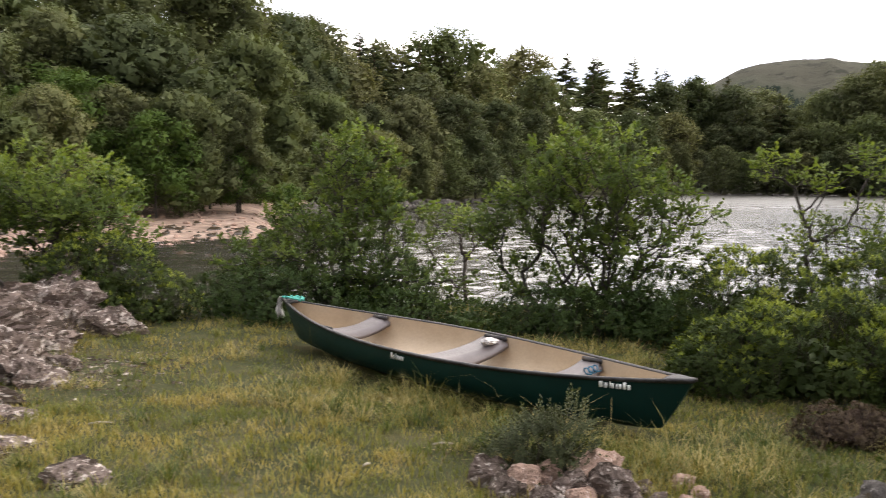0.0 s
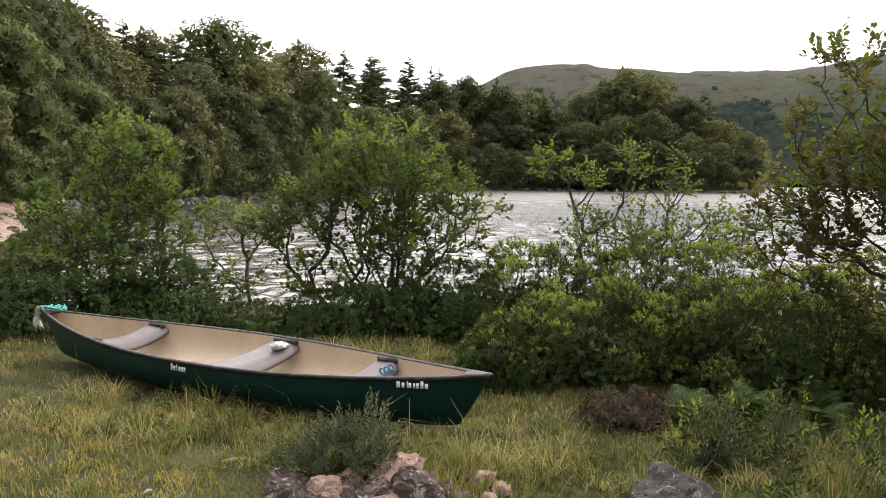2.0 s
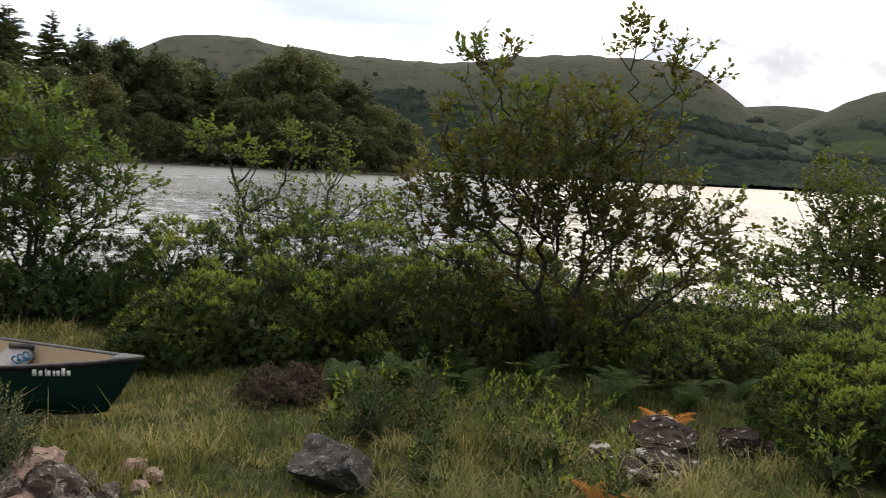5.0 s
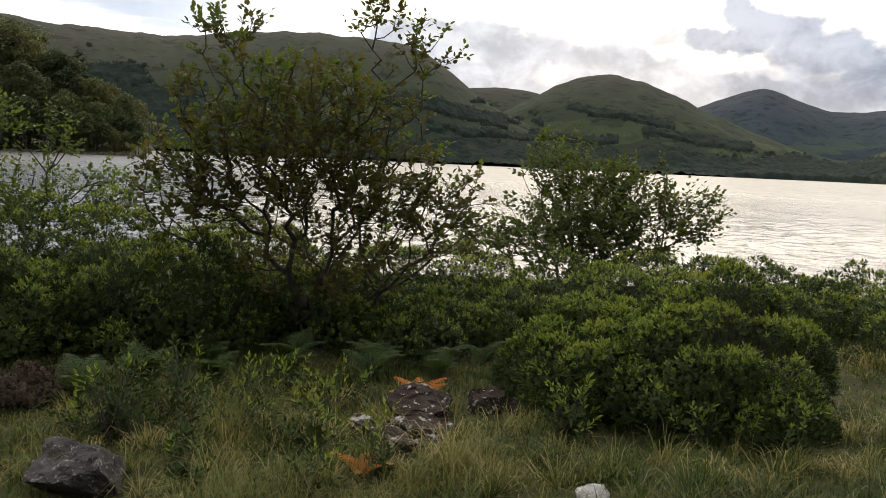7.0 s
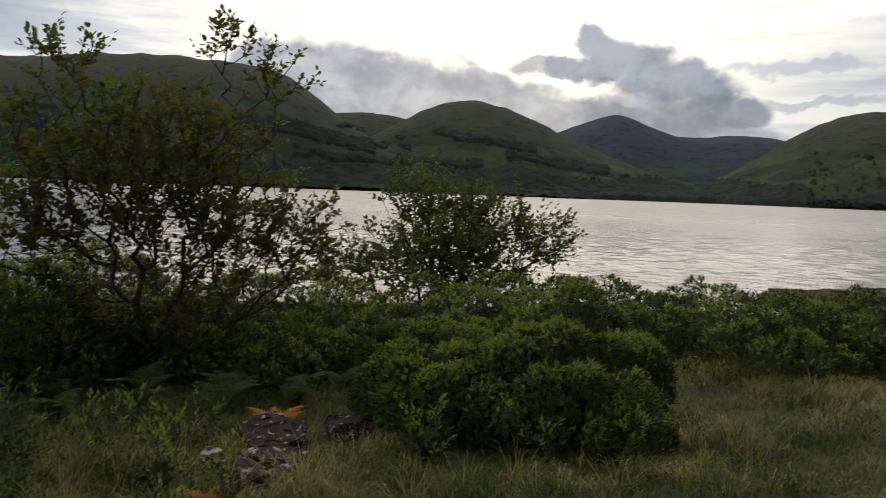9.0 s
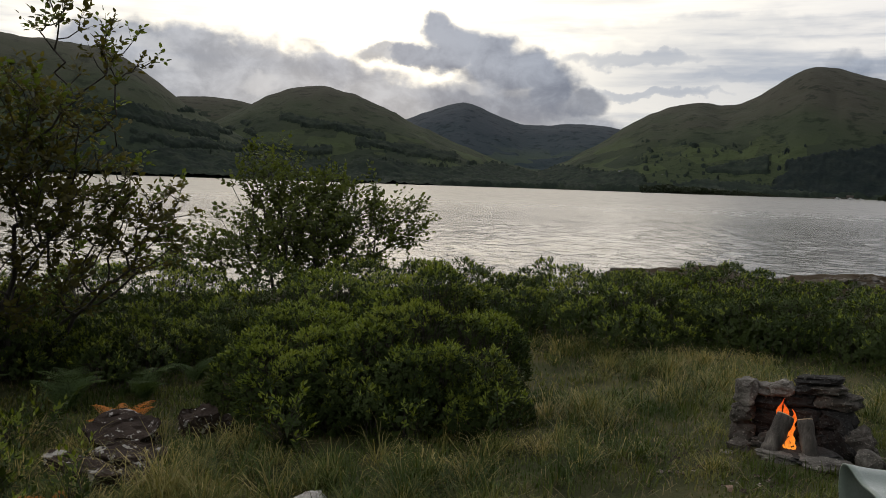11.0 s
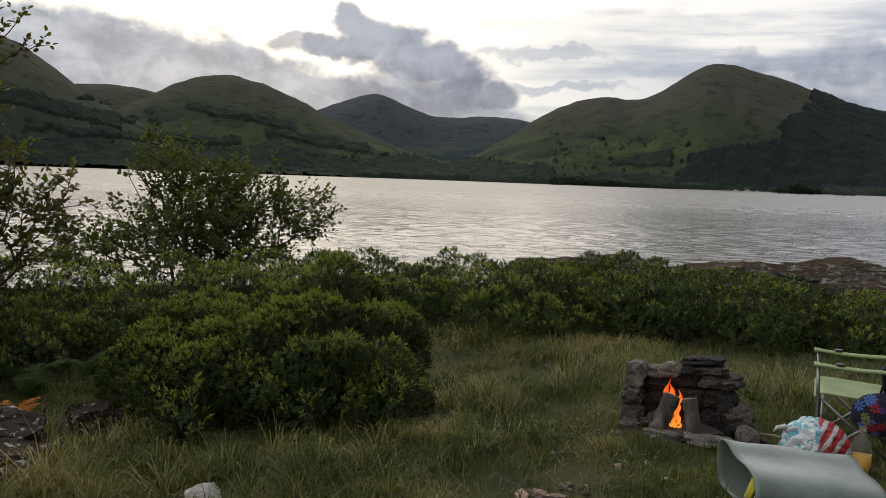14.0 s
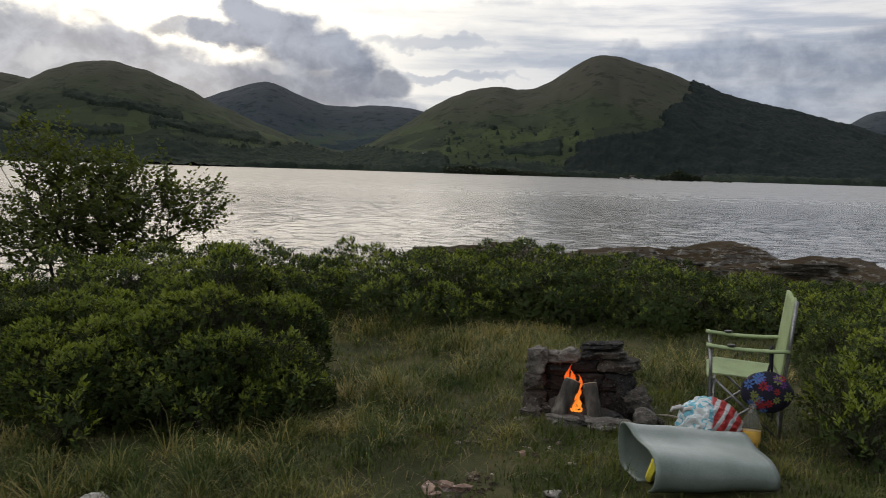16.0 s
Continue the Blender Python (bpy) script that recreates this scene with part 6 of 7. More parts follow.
for s, ln in ((-0.50, 0.23), (0.10, 0.29), (0.58, 0.21)):
    bm = bmesh.new()
    rows = []
    n = 12
    for k in range(9):
        x = (k / 8 - 0.5) * ln
        w = half_beam(s + x / HALF) - 0.03
        lip = -0.055 * max(0, (k - 6) / 2) ** 1.5
        rows.append([bm.verts.new((HALF * s + x, w * (2 * i / n - 1), sheer(s) - 0.075 + 0.05 * abs(2 * i / n - 1) ** 2.2 + lip * (1 - 0.4 * abs(2 * i / n - 1)))) for i in range(n + 1)])
    for a, b in zip(rows, rows[1:]):
        for i in range(n):
            bm.faces.new((a[i], b[i], b[i + 1], a[i + 1]))
    ext = bmesh.ops.extrude_face_region(bm, geom=bm.faces[:])
    bmesh.ops.translate(bm, vec=(0, 0, -0.03), verts=[v for v in ext["geom"] if isinstance(v, bmesh.types.BMVert)])
    seat = part("seat", bm, SEAT, canoe, "moulded pale grey seat")
    for sd in (-1, 1):
        part("bracket", box_bm(ln * 0.85, 0.03, 0.035, 0.005, pose(HALF * s, sd * (half_beam(s) - 0.035), sheer(s) - 0.02)), GUNWALE, seat, "dark seat bracket")
# lettering as plain bars, near side


def hull_bars(x0, widths, heights, low):
    for k, (w, h) in enumerate(zip(widths, heights)):
        s = x0 / HALF
        y = -(half_beam(s) * 0.985 + 0.006)
        slope = -(half_beam(s + 0.01) - half_beam(s - 0.01)) / (0.02 * HALF)
        m = pose(x0, y - 0.004, low + h / 2, -4, 0, math.degrees(math.atan(slope)))
        part("lettering_bar", box_bm(w, 0.006, h, 0.0015, m), WHITE, canoe, "small white lettering bar")
        x0 += w + 0.008


hull_bars(1.78, (0.024, 0.02, 0.007, 0.02, 0.013, 0.02, 0.02, 0.02), (0.05, 0.033, 0.048, 0.033, 0.033, 0.033, 0.048, 0.033), 0.318)
hull_bars(-0.04, (0.02, 0.018, 0.008, 0.008, 0.016, 0.016, 0.018), (0.055, 0.035, 0.05, 0.035, 0.035, 0.035, 0.035), 0.262)
# rope at both ends and a rag
knot = [(-2.30 + 0.05 * math.sin(k * 1.3) + 0.012 * k, 0.06 * math.cos(k * 1.1), 0.455 + 0.012 * math.sin(k * 2.3)) for k in range(26)]
rope = path_tube("rope", knot, 0.009, ROPE_TEAL, None, 6)
rope.matrix_basis = canoe.matrix_basis.copy()
tagged(rope, "teal rope knotted round the canoe's end deck", "rope")
knot = [(1.46 + 0.03 * math.cos(k * 0.55), 0.05 + 0.0045 * k, 0.31 + 0.026 * math.sin(k * 0.55)) for k in range(34)]
rope = path_tube("rope", knot, 0.0055, ROPE_BLUE, None, 6)
rope.matrix_basis = canoe.matrix_basis.copy()
tagged(rope, "blue rope wound round the canoe seat", "rope")
bm = bmesh.new()
rows = []
for k in range(9):
    f = k / 8
    rows.append([bm.verts.new((-2.36 - 0.035 * math.sin(f * 2.2) + 0.012 * math.sin(i * 1.7 + k), -0.03 + 0.05 * (i / 7 - 0.5) * (0.5 + f) + 0.01 * math.sin(i * 2.1 + k * 0.8), 0.452 - 0.2 * f + (0.04 * math.sin(i * 2.6) * f if k == 8 else 0))) for i in range(8)])
for a, b in zip(rows, rows[1:]):
    for i in range(7):
        bm.faces.new((a[i], a[i + 1], b[i + 1], b[i]))
ext = bmesh.ops.extrude_face_region(bm, geom=bm.faces[:])
bmesh.ops.translate(bm, vec=(-0.008, 0, 0.0), verts=[v for v in ext["geom"] if isinstance(v, bmesh.types.BMVert)])
rag = part("rag", bm, RAG)
rag.matrix_basis = canoe.matrix_basis.copy()
tagged(rag, "frayed white rag hanging from the canoe's end", "rag")

# crumpled cloth left on the middle seat
bm = bmesh.new()
bmesh.ops.create_icosphere(bm, subdivisions=4, radius=1.0)
for v in bm.verts:
    p = v.co.copy()
    v.co = Vector((p.x * 0.06, p.y * 0.1, p.z * 0.03)) * (1 + 0.35 * noise.noise(p * 2.4) + 0.2 * noise.noise(p * 6 + Vector((4, 0, 1))))
cloth_lump = part("cloth", bm, RAG)
cloth_lump.matrix_basis = canoe.matrix_basis @ pose(HALF * 0.10 + 0.05, 0.3, sheer(0.1) - 0.025, -8, 0, 20)
tagged(cloth_lump, "crumpled white cloth lying on the canoe seat", "cloth")

# ---- fireplace ----
FX, FY = 5.62, 0.36


def block_bm(sx, sy, sz, seed, square=0.42, rough=0.07):
    """A flat building stone with worn corners and split faces."""
    bm = bmesh.new()
    bmesh.ops.create_icosphere(bm, subdivisions=4, radius=1.0)
    off = Vector((seed * 1.7 % 31, seed * 3.1 % 29, seed * 0.7 % 37))
    for v in bm.verts:
        p = v.co.copy()
        p = Vector([math.copysign(abs(c) ** square, c) for c in p])
        f = 1 + rough * noise.fractal(p * 1.3 + off, 0.9, 2.1, 3) * 1.6 + rough * 0.5 * noise.fractal(p * 4.5 + off, 0.8, 2.1, 3)
        p = Vector((p.x * (1 + 0.16 * noise.noise(Vector((p.y, p.z, 0)) + off)), p.y * (1 + 0.16 * noise.noise(Vector((p.x, p.z, 3)) + off)), p.z * (1 + 0.22 * noise.noise(Vector((p.x * 0.9, p.y * 0.9, 7)) + off)))) * f
        v.co = Vector((p.x * sx, p.y * sy, p.z * sz)) * 0.9
    return bm


fire_stones = [
    # along the wall, back from the fire, height, length, depth, thickness, tilt, kind
    (0.38, 0.05, 0.08, 0.18, 0.2, 0.16, 4, 0), (0.385, 0.05, 0.225, 0.155, 0.19, 0.125, -6, 0), (0.37, 0.05, 0.375, 0.15, 0.17, 0.19, 5, 2),
    (0.23, 0.15, 0.07, 0.22, 0.2, 0.15, 0, 1), (0.22, 0.16, 0.2, 0.25, 0.2, 0.13, 3, 1), (0.23, 0.15, 0.3, 0.25, 0.19, 0.1, -3, 1), (0.265, 0.13, 0.385, 0.15, 0.16, 0.095, 5, 2), (0.15, 0.13, 0.405, 0.18, 0.17, 0.11, -8, 2),
    (0.03, 0.18, 0.08, 0.26, 0.2, 0.17, 0, 1), (0.0, 0.18, 0.23, 0.28, 0.2, 0.14, 2, 1), (0.04, 0.17, 0.345, 0.24, 0.19, 0.11, -3, 1), (-0.02, 0.15, 0.435, 0.2, 0.18, 0.1, 2, 1), (-0.09, 0.15, 0.495, 0.3, 0.19, 0.055, -7, 1), (-0.15, 0.13, 0.44, 0.2, 0.17, 0.06, -4, 0),
    (-0.2, 0.16, 0.36, 0.3, 0.19, 0.12, -3, 0), (-0.2, 0.16, 0.24, 0.26, 0.2, 0.13, -6, 1), (-0.2, 0.15, 0.09, 0.24, 0.2, 0.2, 0, 1), (-0.29, 0.06, 0.12, 0.12, 0.2, 0.26, -24, 1), (-0.35, 0.05, 0.14, 0.17, 0.19, 0.16, -22, 0), (-0.4, 0.03, 0.03, 0.15, 0.18, 0.13, -10, 0),
    (-0.41, -0.16, 0.06, 0.16, 0.15, 0.15, 10, 2), (-0.5, -0.14, 0.035, 0.08, 0.09, 0.085, 0, 0), (-0.17, -0.27, 0.03, 0.34, 0.16, 0.09, 0, 2), (0.13, -0.24, 0.028, 0.26, 0.17, 0.08, 4, 2), (0.38, -0.13, 0.03, 0.16, 0.14, 0.075, 0, 0), (0.44, -0.28, 0.01, 0.1, 0.08, 0.035, 0, 2),
    (0.18, 0.02, 0.06, 0.15, 0.12, 0.1, 5, 0), (0.27, 0.0, 0.04, 0.14, 0.12, 0.07, 4, 0)]
gf = gz(FX, FY)
pit = thing("stone_fireplace", pose(FX, FY - 0.015, gf - 0.01) @ Matrix.Scale(0.94, 4), "horseshoe of stacked sooty flat stones round a fire", "fireplace")
for k, (dy, dxo, z, ln, dp, ht, tl, tone) in enumerate(fire_stones):
    bm = block_bm(dp * 0.52, ln * 0.52, ht * 0.53, 400 + k, 0.56 if tone != 2 else 0.62, 0.17)
    bmesh.ops.transform(bm, matrix=pose(dxo, dy, z, tl + rng.uniform(-4, 4), rng.uniform(-5, 5), rng.uniform(-9, 9)), verts=bm.verts[:])
    part("stone", bm, (STONE_SOOT, STONE_BLACK, STONE_PALE)[tone], pit, ("weathered grey stone", "soot-blackened stone", "pale grey stone")[tone], False)
CHAR = surface("charred_log", [(0.022, 0.02, 0.018), (0.085, 0.073, 0.062), (0.22, 0.195, 0.17)], 6, 0.95, 0.9, 50, stretch=(2, 2, 0.5))
CUT = surface("cut_wood", [(0.42, 0.30, 0.18), (0.56, 0.42, 0.27)], 12, 0.8, 0.2, 60)
ASH = surface("ash", [(0.02, 0.019, 0.018), (0.07, 0.066, 0.062)], 20, 1.0, 0.6, 90)


def log(a, b, r, name="log"):
    a, b = Vector(a), Vector(b)
    n = 9
    pts = [a.lerp(b, k / n) + Vector((noise.noise(a * 9 + Vector((k, 0, 0))), noise.noise(b * 9 + Vector((0, k, 0))), 0)) * 0.004 for k in range(n + 1)]
    ob = thing(name, pose(FX, FY, gf), "half-charred split log propped in the fire", "log", "logs on the fire")
    path_tube("bark", pts, [r * (1 + 0.06 * math.sin(k * 1.9)) for k in range(n + 1)], CHAR, ob, 14)
    d = (b - a).normalized()
    path_tube("cut_end", [b - d * 0.001, b + d * 0.004], r * 0.96, CUT, ob, 14, "pale sawn log end")
    return ob


log((-0.2, 0.155, 0.02), (-0.1, 0.075, 0.25), 0.055)
log((-0.2, -0.09, 0.02), (-0.12, -0.035, 0.245), 0.047)
log((0.0, 0.22, 0.05), (-0.04, 0.08, 0.1), 0.04)
ob = part("ash_bed", rock_bm(0.15, 0.19, 0.04, 450, 2, 0.25, 4), ASH, None, "", False)
ob.matrix_basis = pose(FX - 0.07, FY, gf + 0.015)
tagged(ob, "grey ash and embers inside the fireplace", "ash")
m = bpy.data.materials.new("flame")
m.use_nodes = True
g = Graph(m.node_tree)
nt = m.node_tree
p = nt.nodes.new("ShaderNodeTexCoord").outputs["Object"]
hot = g.math("ADD", g.range(g.split(p)[2], 0.0, 0.36, 0, 0.75, False), g.math("MULTIPLY", g.noise(p, 22, 3).outputs[0], 0.35))
em = put(nt, "ShaderNodeEmission", Strength=1.15)
nt.links.new(g.ramp(hot, [(0.1, (1.0, 0.42, 0.05)), (0.5, (1.0, 0.2, 0.02)), (0.95, (0.75, 0.08, 0.012))]), em.inputs[0])
clear = nt.nodes.new("ShaderNodeBsdfTransparent")
mx = nt.nodes.new("ShaderNodeMixShader")
g.feed(mx.inputs[0], g.range(g.noise(p, 30, 4, 0.6, 0.8).outputs[0], 0.36, 0.52, 0.4, 1.0))
nt.links.new(clear.outputs[0], mx.inputs[1])
nt.links.new(em.outputs[0], mx.inputs[2])
o = nt.nodes.new("ShaderNodeOutputMaterial")
nt.links.new(mx.outputs[0], o.inputs[0])
FLAME = m
fire = thing("fire", pose(FX, FY, gf + 0.01) @ Matrix.Diagonal((1, 0.92, 0.88, 1)), "orange flames licking up between the logs", "fire")
for k, (x, y, z, h, r) in enumerate([(-0.06, 0.1, 0.1, 0.25, 0.06), (-0.05, 0.08, 0.12, 0.2, 0.05), (-0.06, 0.12, 0.1, 0.29, 0.032), (-0.05, 0.045, 0.12, 0.19, 0.032), (-0.07, 0.145, 0.08, 0.12, 0.022),
                                    (-0.15, 0.045, 0.0, 0.17, 0.026), (-0.16, 0.02, 0.0, 0.11, 0.02), (-0.15, 0.07, 0.0, 0.09, 0.018), (-0.1, 0.03, 0.05, 0.16, 0.02)]):
    pts, rr = [], []
    for i in range(13):
        f = i / 12
        pts.append((x + 0.014 * math.sin(k * 3 + f * 6) * f, y + 0.02 * math.sin(k * 2.1 + f * 6.5) * f, z + h * f))
        rr.append(max(0.0012, 1.1 * r * (math.sin(math.pi * min(1, f * 0.9 + 0.1)) ** 0.8) * (1 - 0.75 * f) * (1 + 0.25 * math.sin(k + f * 17))))
    path_tube("flame", pts, rr, FLAME, fire, 10)

# ---- camping chair ----
STEEL = surface("chair_tube", [(0.18, 0.18, 0.185), (0.30, 0.30, 0.31)], 20, 0.35, 0.05, 80, metal=0.8)
LIME = surface("lime_fabric", [(0.20, 0.255, 0.12), (0.25, 0.315, 0.155), (0.31, 0.375, 0.20)], 7, 0.85, 0.3, 160, fine=0.12)
DARK = surface("dark_plastic", [(0.015, 0.015, 0.017), (0.03, 0.03, 0.033)], 12, 0.5, 0.05, 80)
chair = thing("camping_chair", pose(5.66, -0.66, gz(5.66, -0.66), 0, 0, -3) @ Matrix.Diagonal((1.0, 0.97, 0.965, 1)), "lime green folding camping chair with steel legs", "chair")
HW = 0.25
for sx in (-1, 1):
    path_tube("leg", [(sx * HW, 0.22, 0), (sx * HW, 0.235, 0.42), (sx * HW, 0.24, 0.585)], 0.011, STEEL, chair)
    path_tube("back_post", [(sx * HW, -0.2, 0), (sx * HW, -0.21, 0.4), (sx * HW, -0.225, 0.6), (sx * HW, -0.25, 0.92)], 0.011, STEEL, chair, label="dark upright back tube")
    path_tube("side_brace", [(sx * (HW + 0.012), 0.21, 0.03), (sx * (HW + 0.012), -0.19, 0.36)], 0.009, STEEL, chair)
    path_tube("side_brace", [(sx * (HW - 0.012), -0.19, 0.03), (sx * (HW - 0.012), 0.21, 0.38)], 0.009, STEEL, chair)
    for y in (0.22, -0.2):
        part("foot", box_bm(0.035, 0.035, 0.02, 0.005, pose(sx * HW, y, 0.01)), DARK, chair)
    bm = bmesh.new()
    rows = []
    for k in range(13):
        f = k / 12
        sagz = -0.012 * math.sin(math.pi * f)
        rows.append([bm.verts.new((sx * HW + 0.032 * math.cos(a), 0.27 - 0.5 * f, 0.598 + sagz + (0.016 if f < 0.06 else 0.012) * math.sin(a))) for a in (2 * math.pi * i / 10 for i in range(10))])
    for a, b in zip(rows, rows[1:]):
        for i in range(10):
            bm.faces.new((a[i], a[(i + 1) % 10], b[(i + 1) % 10], b[i]))
    bm.faces.new(rows[0][::-1])
    bm.faces.new(rows[-1])
    arm = part("armrest", bm, LIME, chair)
    bm = bmesh.new()
    bmesh.ops.create_cone(bm, cap_ends=True, segments=16, radius1=0.024, radius2=0.026, depth=0.012)
    bmesh.ops.transform(bm, matrix=pose(sx * HW, 0.12, 0.608), verts=bm.verts[:])
    part("cup_ring", bm, DARK, arm)
for y in (0.2, -0.2):
    path_tube("cross_brace", [(-HW, y, 0.06), (HW, y, 0.38)], 0.009, STEEL, chair)
    path_tube("cross_brace", [(HW, y + 0.02, 0.06), (-HW, y + 0.02, 0.38)], 0.009, STEEL, chair)


def cloth(name, fn, nu, nv, thick, material, parent, label=""):
    """A padded sheet from a function of two shares, given thickness along its normal."""
    bm = bmesh.new()
    rows = [[bm.verts.new(fn(i / nu, j / nv)) for j in range(nv + 1)] for i in range(nu + 1)]
    for a, b in zip(rows, rows[1:]):
        for j in range(nv):
            bm.faces.new((a[j], b[j], b[j + 1], a[j + 1]))
    bm.normal_update()
    ext = bmesh.ops.solidify(bm, geom=bm.faces[:], thickness=thick)
    return part(name, bm, material, parent, label)


cloth("seat", lambda u, v: ((u - 0.5) * 0.5, 0.25 - 0.44 * v, 0.415 - 0.035 * math.sin(math.pi * u) * (0.3 + 0.7 * math.sin(math.pi * v)) + (-0.03 * (1 - v * 12) if v < 0.08 else 0) - 0.02 * v), 14, 14, 0.01, LIME, chair)
cloth("backrest", lambda u, v: ((u - 0.5) * 0.5, -0.19 - 0.06 * v - 0.012 * math.sin(math.pi * u), 0.39 + 0.53 * v + 0.01 * math.sin(u * 9)), 14, 14, 0.012, LIME, chair)

# floral bag hanging on the armrest
NAVY = surface("navy_fabric", [(0.006, 0.006, 0.02), (0.014, 0.012, 0.035)], 9, 0.8, 0.3, 120)
petal_mats = [surface("petal_" + n, [c, tuple(v * 1.25 for v in c)], 30, 0.85, 0.1, 100) for n, c in (("red", (0.28, 0.02, 0.025)), ("blue", (0.06, 0.13, 0.34)), ("olive", (0.17, 0.20, 0.05)), ("purple", (0.12, 0.04, 0.2)))]
bag_at = pose(5.39, -0.75, gz(5.4, -0.76) + 0.315) @ Matrix.Scale(0.88, 4)
bag = thing("floral_bag", bag_at, "dark navy round bag with coloured flowers hung on chair", "bag")
bm = bmesh.new()
bmesh.ops.create_icosphere(bm, subdivisions=4, radius=1.0)
for v in bm.verts:
    p = v.co.copy()
    f = 1 + 0.07 * noise.fractal(p * 2.2, 0.9, 2, 3)
    v.co = Vector((p.x * 0.085, p.y * 0.17, p.z * 0.145)) * f
body = part("body", bm, NAVY, bag)
fr = random.Random(5)
for k in range(26):
    yy, zz = fr.uniform(-0.8, 0.8), fr.uniform(-0.8, 0.8)
    if yy * yy + zz * zz > 0.8:
        continue
    xx = -math.sqrt(max(0.0, 1 - yy * yy - zz * zz))
    nrm = Vector((xx / 0.085, yy / 0.17, zz / 0.145)).normalized()
    at = Vector((xx * 0.085, yy * 0.17, zz * 0.145)) * 1.035
    bm = bmesh.new()
    rad = fr.uniform(0.026, 0.042)
    u = nrm.orthogonal().normalized()
    w = nrm.cross(u)
    for q in range(7):
        a0 = 2 * math.pi * q / 7
        d, e = u * math.cos(a0) + w * math.sin(a0), u * -math.sin(a0) + w * math.cos(a0)
        vs = [bm.verts.new(at + nrm * h + d * rad * s + e * rad * t) for h in (0.0, 0.003) for s, t in ((0.12, 0), (0.6, 0.2), (1.0, 0.0), (0.6, -0.2))]
        bm.faces.new(vs[4:])
        for i in range(4):
            bm.faces.new((vs[i], vs[(i + 1) % 4], vs[4 + (i + 1) % 4], vs[4 + i]))
    part("flower", bm, petal_mats[k % 4], body, "", False)
path_tube("strap", [(0.0, 0.0, 0.13), (0.01, -0.015, 0.2), (0.02, -0.01, 0.29), (0.04, -0.02, 0.315), (0.06, -0.03, 0.28), (0.03, -0.03, 0.13)], 0.009, NAVY, bag)

# ---- carrier bag, bottle, mat ----
m = bpy.data.materials.new("printed_plastic")
m.use_nodes = True
g = Graph(m.node_tree)
nt = m.node_tree
p = nt.nodes.new("ShaderNodeTexCoord").outputs["Object"]
wv = g.noise(p, 7, 3, 0.5, 0.5)
c3 = g.split(p)
slant = g.math("FRACT", g.math("ADD", g.math("MULTIPLY", g.math("ADD", c3[1], g.math("MULTIPLY", c3[2], 0.7)), 13.0), g.math("MULTIPLY", wv.outputs[0], 0.5)))
red = g.mix(g.range(slant, 0.36, 0.42), (0.46, 0.48, 0.49), (0.34, 0.025, 0.025))
blue = g.mix(g.range(g.noise(p, 13, 2, 0.5, 1.0).outputs[0], 0.5, 0.53), (0.58, 0.62, 0.63), (0.14, 0.40, 0.50))
low = g.mix(g.range(c3[2], 0.05, 0.06), (0.40, 0.03, 0.03), blue)
col = g.mix(g.range(g.math("ADD", c3[1], g.math("MULTIPLY", wv.outputs[0], 0.06)), 0.02, 0.035), red, low)
b = put(nt, "ShaderNodeBsdfPrincipled", Roughness=0.35)
nt.links.new(col, b.inputs["Base Color"])
o = nt.nodes.new("ShaderNodeOutputMaterial")
nt.links.new(b.outputs[0], o.inputs[0])
PRINT = m
sack = thing("carrier_bag", pose(5.27, -0.42, gz(5.27, -0.42)), "crumpled white, blue and red plastic carrier bag", "bag")
bm = bmesh.new()
bmesh.ops.create_icosphere(bm, subdivisions=5, radius=1.0)
for v in bm.verts:
    p = v.co.copy()
    q = Vector((p.x * 0.13, p.y * 0.185, p.z * 0.16 if p.z > 0 else p.z * 0.1))
    cz = abs(noise.noise(p * 2.6)) * 0.22 + abs(noise.noise(p * 5.5 + Vector((3, 1, 7)))) * 0.12
    q *= 1.12 - cz
    q.z += 0.055 * max(0, p.y * 0.3 + 0.4) * max(0, p.z)
    v.co = q + Vector((0, 0, 0.098))
part("sack", bm, PRINT, sack, "", False)
for sy in (0.08, 0.15):
    path_tube("knot", [(-0.02, sy, 0.19), (-0.04, sy + 0.03, 0.225), (-0.05, sy + 0.07, 0.215), (-0.05, sy + 0.085, 0.19)], [0.02, 0.016, 0.012, 0.006], RAG, sack, 8, "twisted white handle")
m = bpy.data.materials.new("clear_plastic")
m.use_nodes = True
b = m.node_tree.nodes["Principled BSDF"]
b.inputs["Base Color"].default_value = (0.92, 0.94, 0.94, 1)
b.inputs["Transmission Weight"].default_value, b.inputs["Roughness"].default_value, b.inputs["IOR"].default_value = 0.93, 0.1, 1.2
CLEAR = m
JUICE = surface("orange_juice", [(0.85, 0.47, 0.02), (0.92, 0.56, 0.03)], 5, 0.3, 0.0, 30, fine=0.03)
YELLOW = surface("yellow_fabric", [(0.62, 0.55, 0.04), (0.75, 0.66, 0.06)], 9, 0.8, 0.2, 90)


def turned(name, prof, material, parent, label="", seg=24):
    bm = bmesh.new()
    rings = [[bm.verts.new((r * math.cos(a), r * math.sin(a), z)) for a in (2 * math.pi * k / seg for k in range(seg))] for r, z in prof]
    for a, b in zip(rings, rings[1:]):
        for k in range(seg):
            bm.faces.new((a[k], a[(k + 1) % seg], b[(k + 1) % seg], b[k]))
    bm.faces.new(rings[0][::-1])
    bm.faces.new(rings[-1])
    return part(name, bm, material, parent, label)


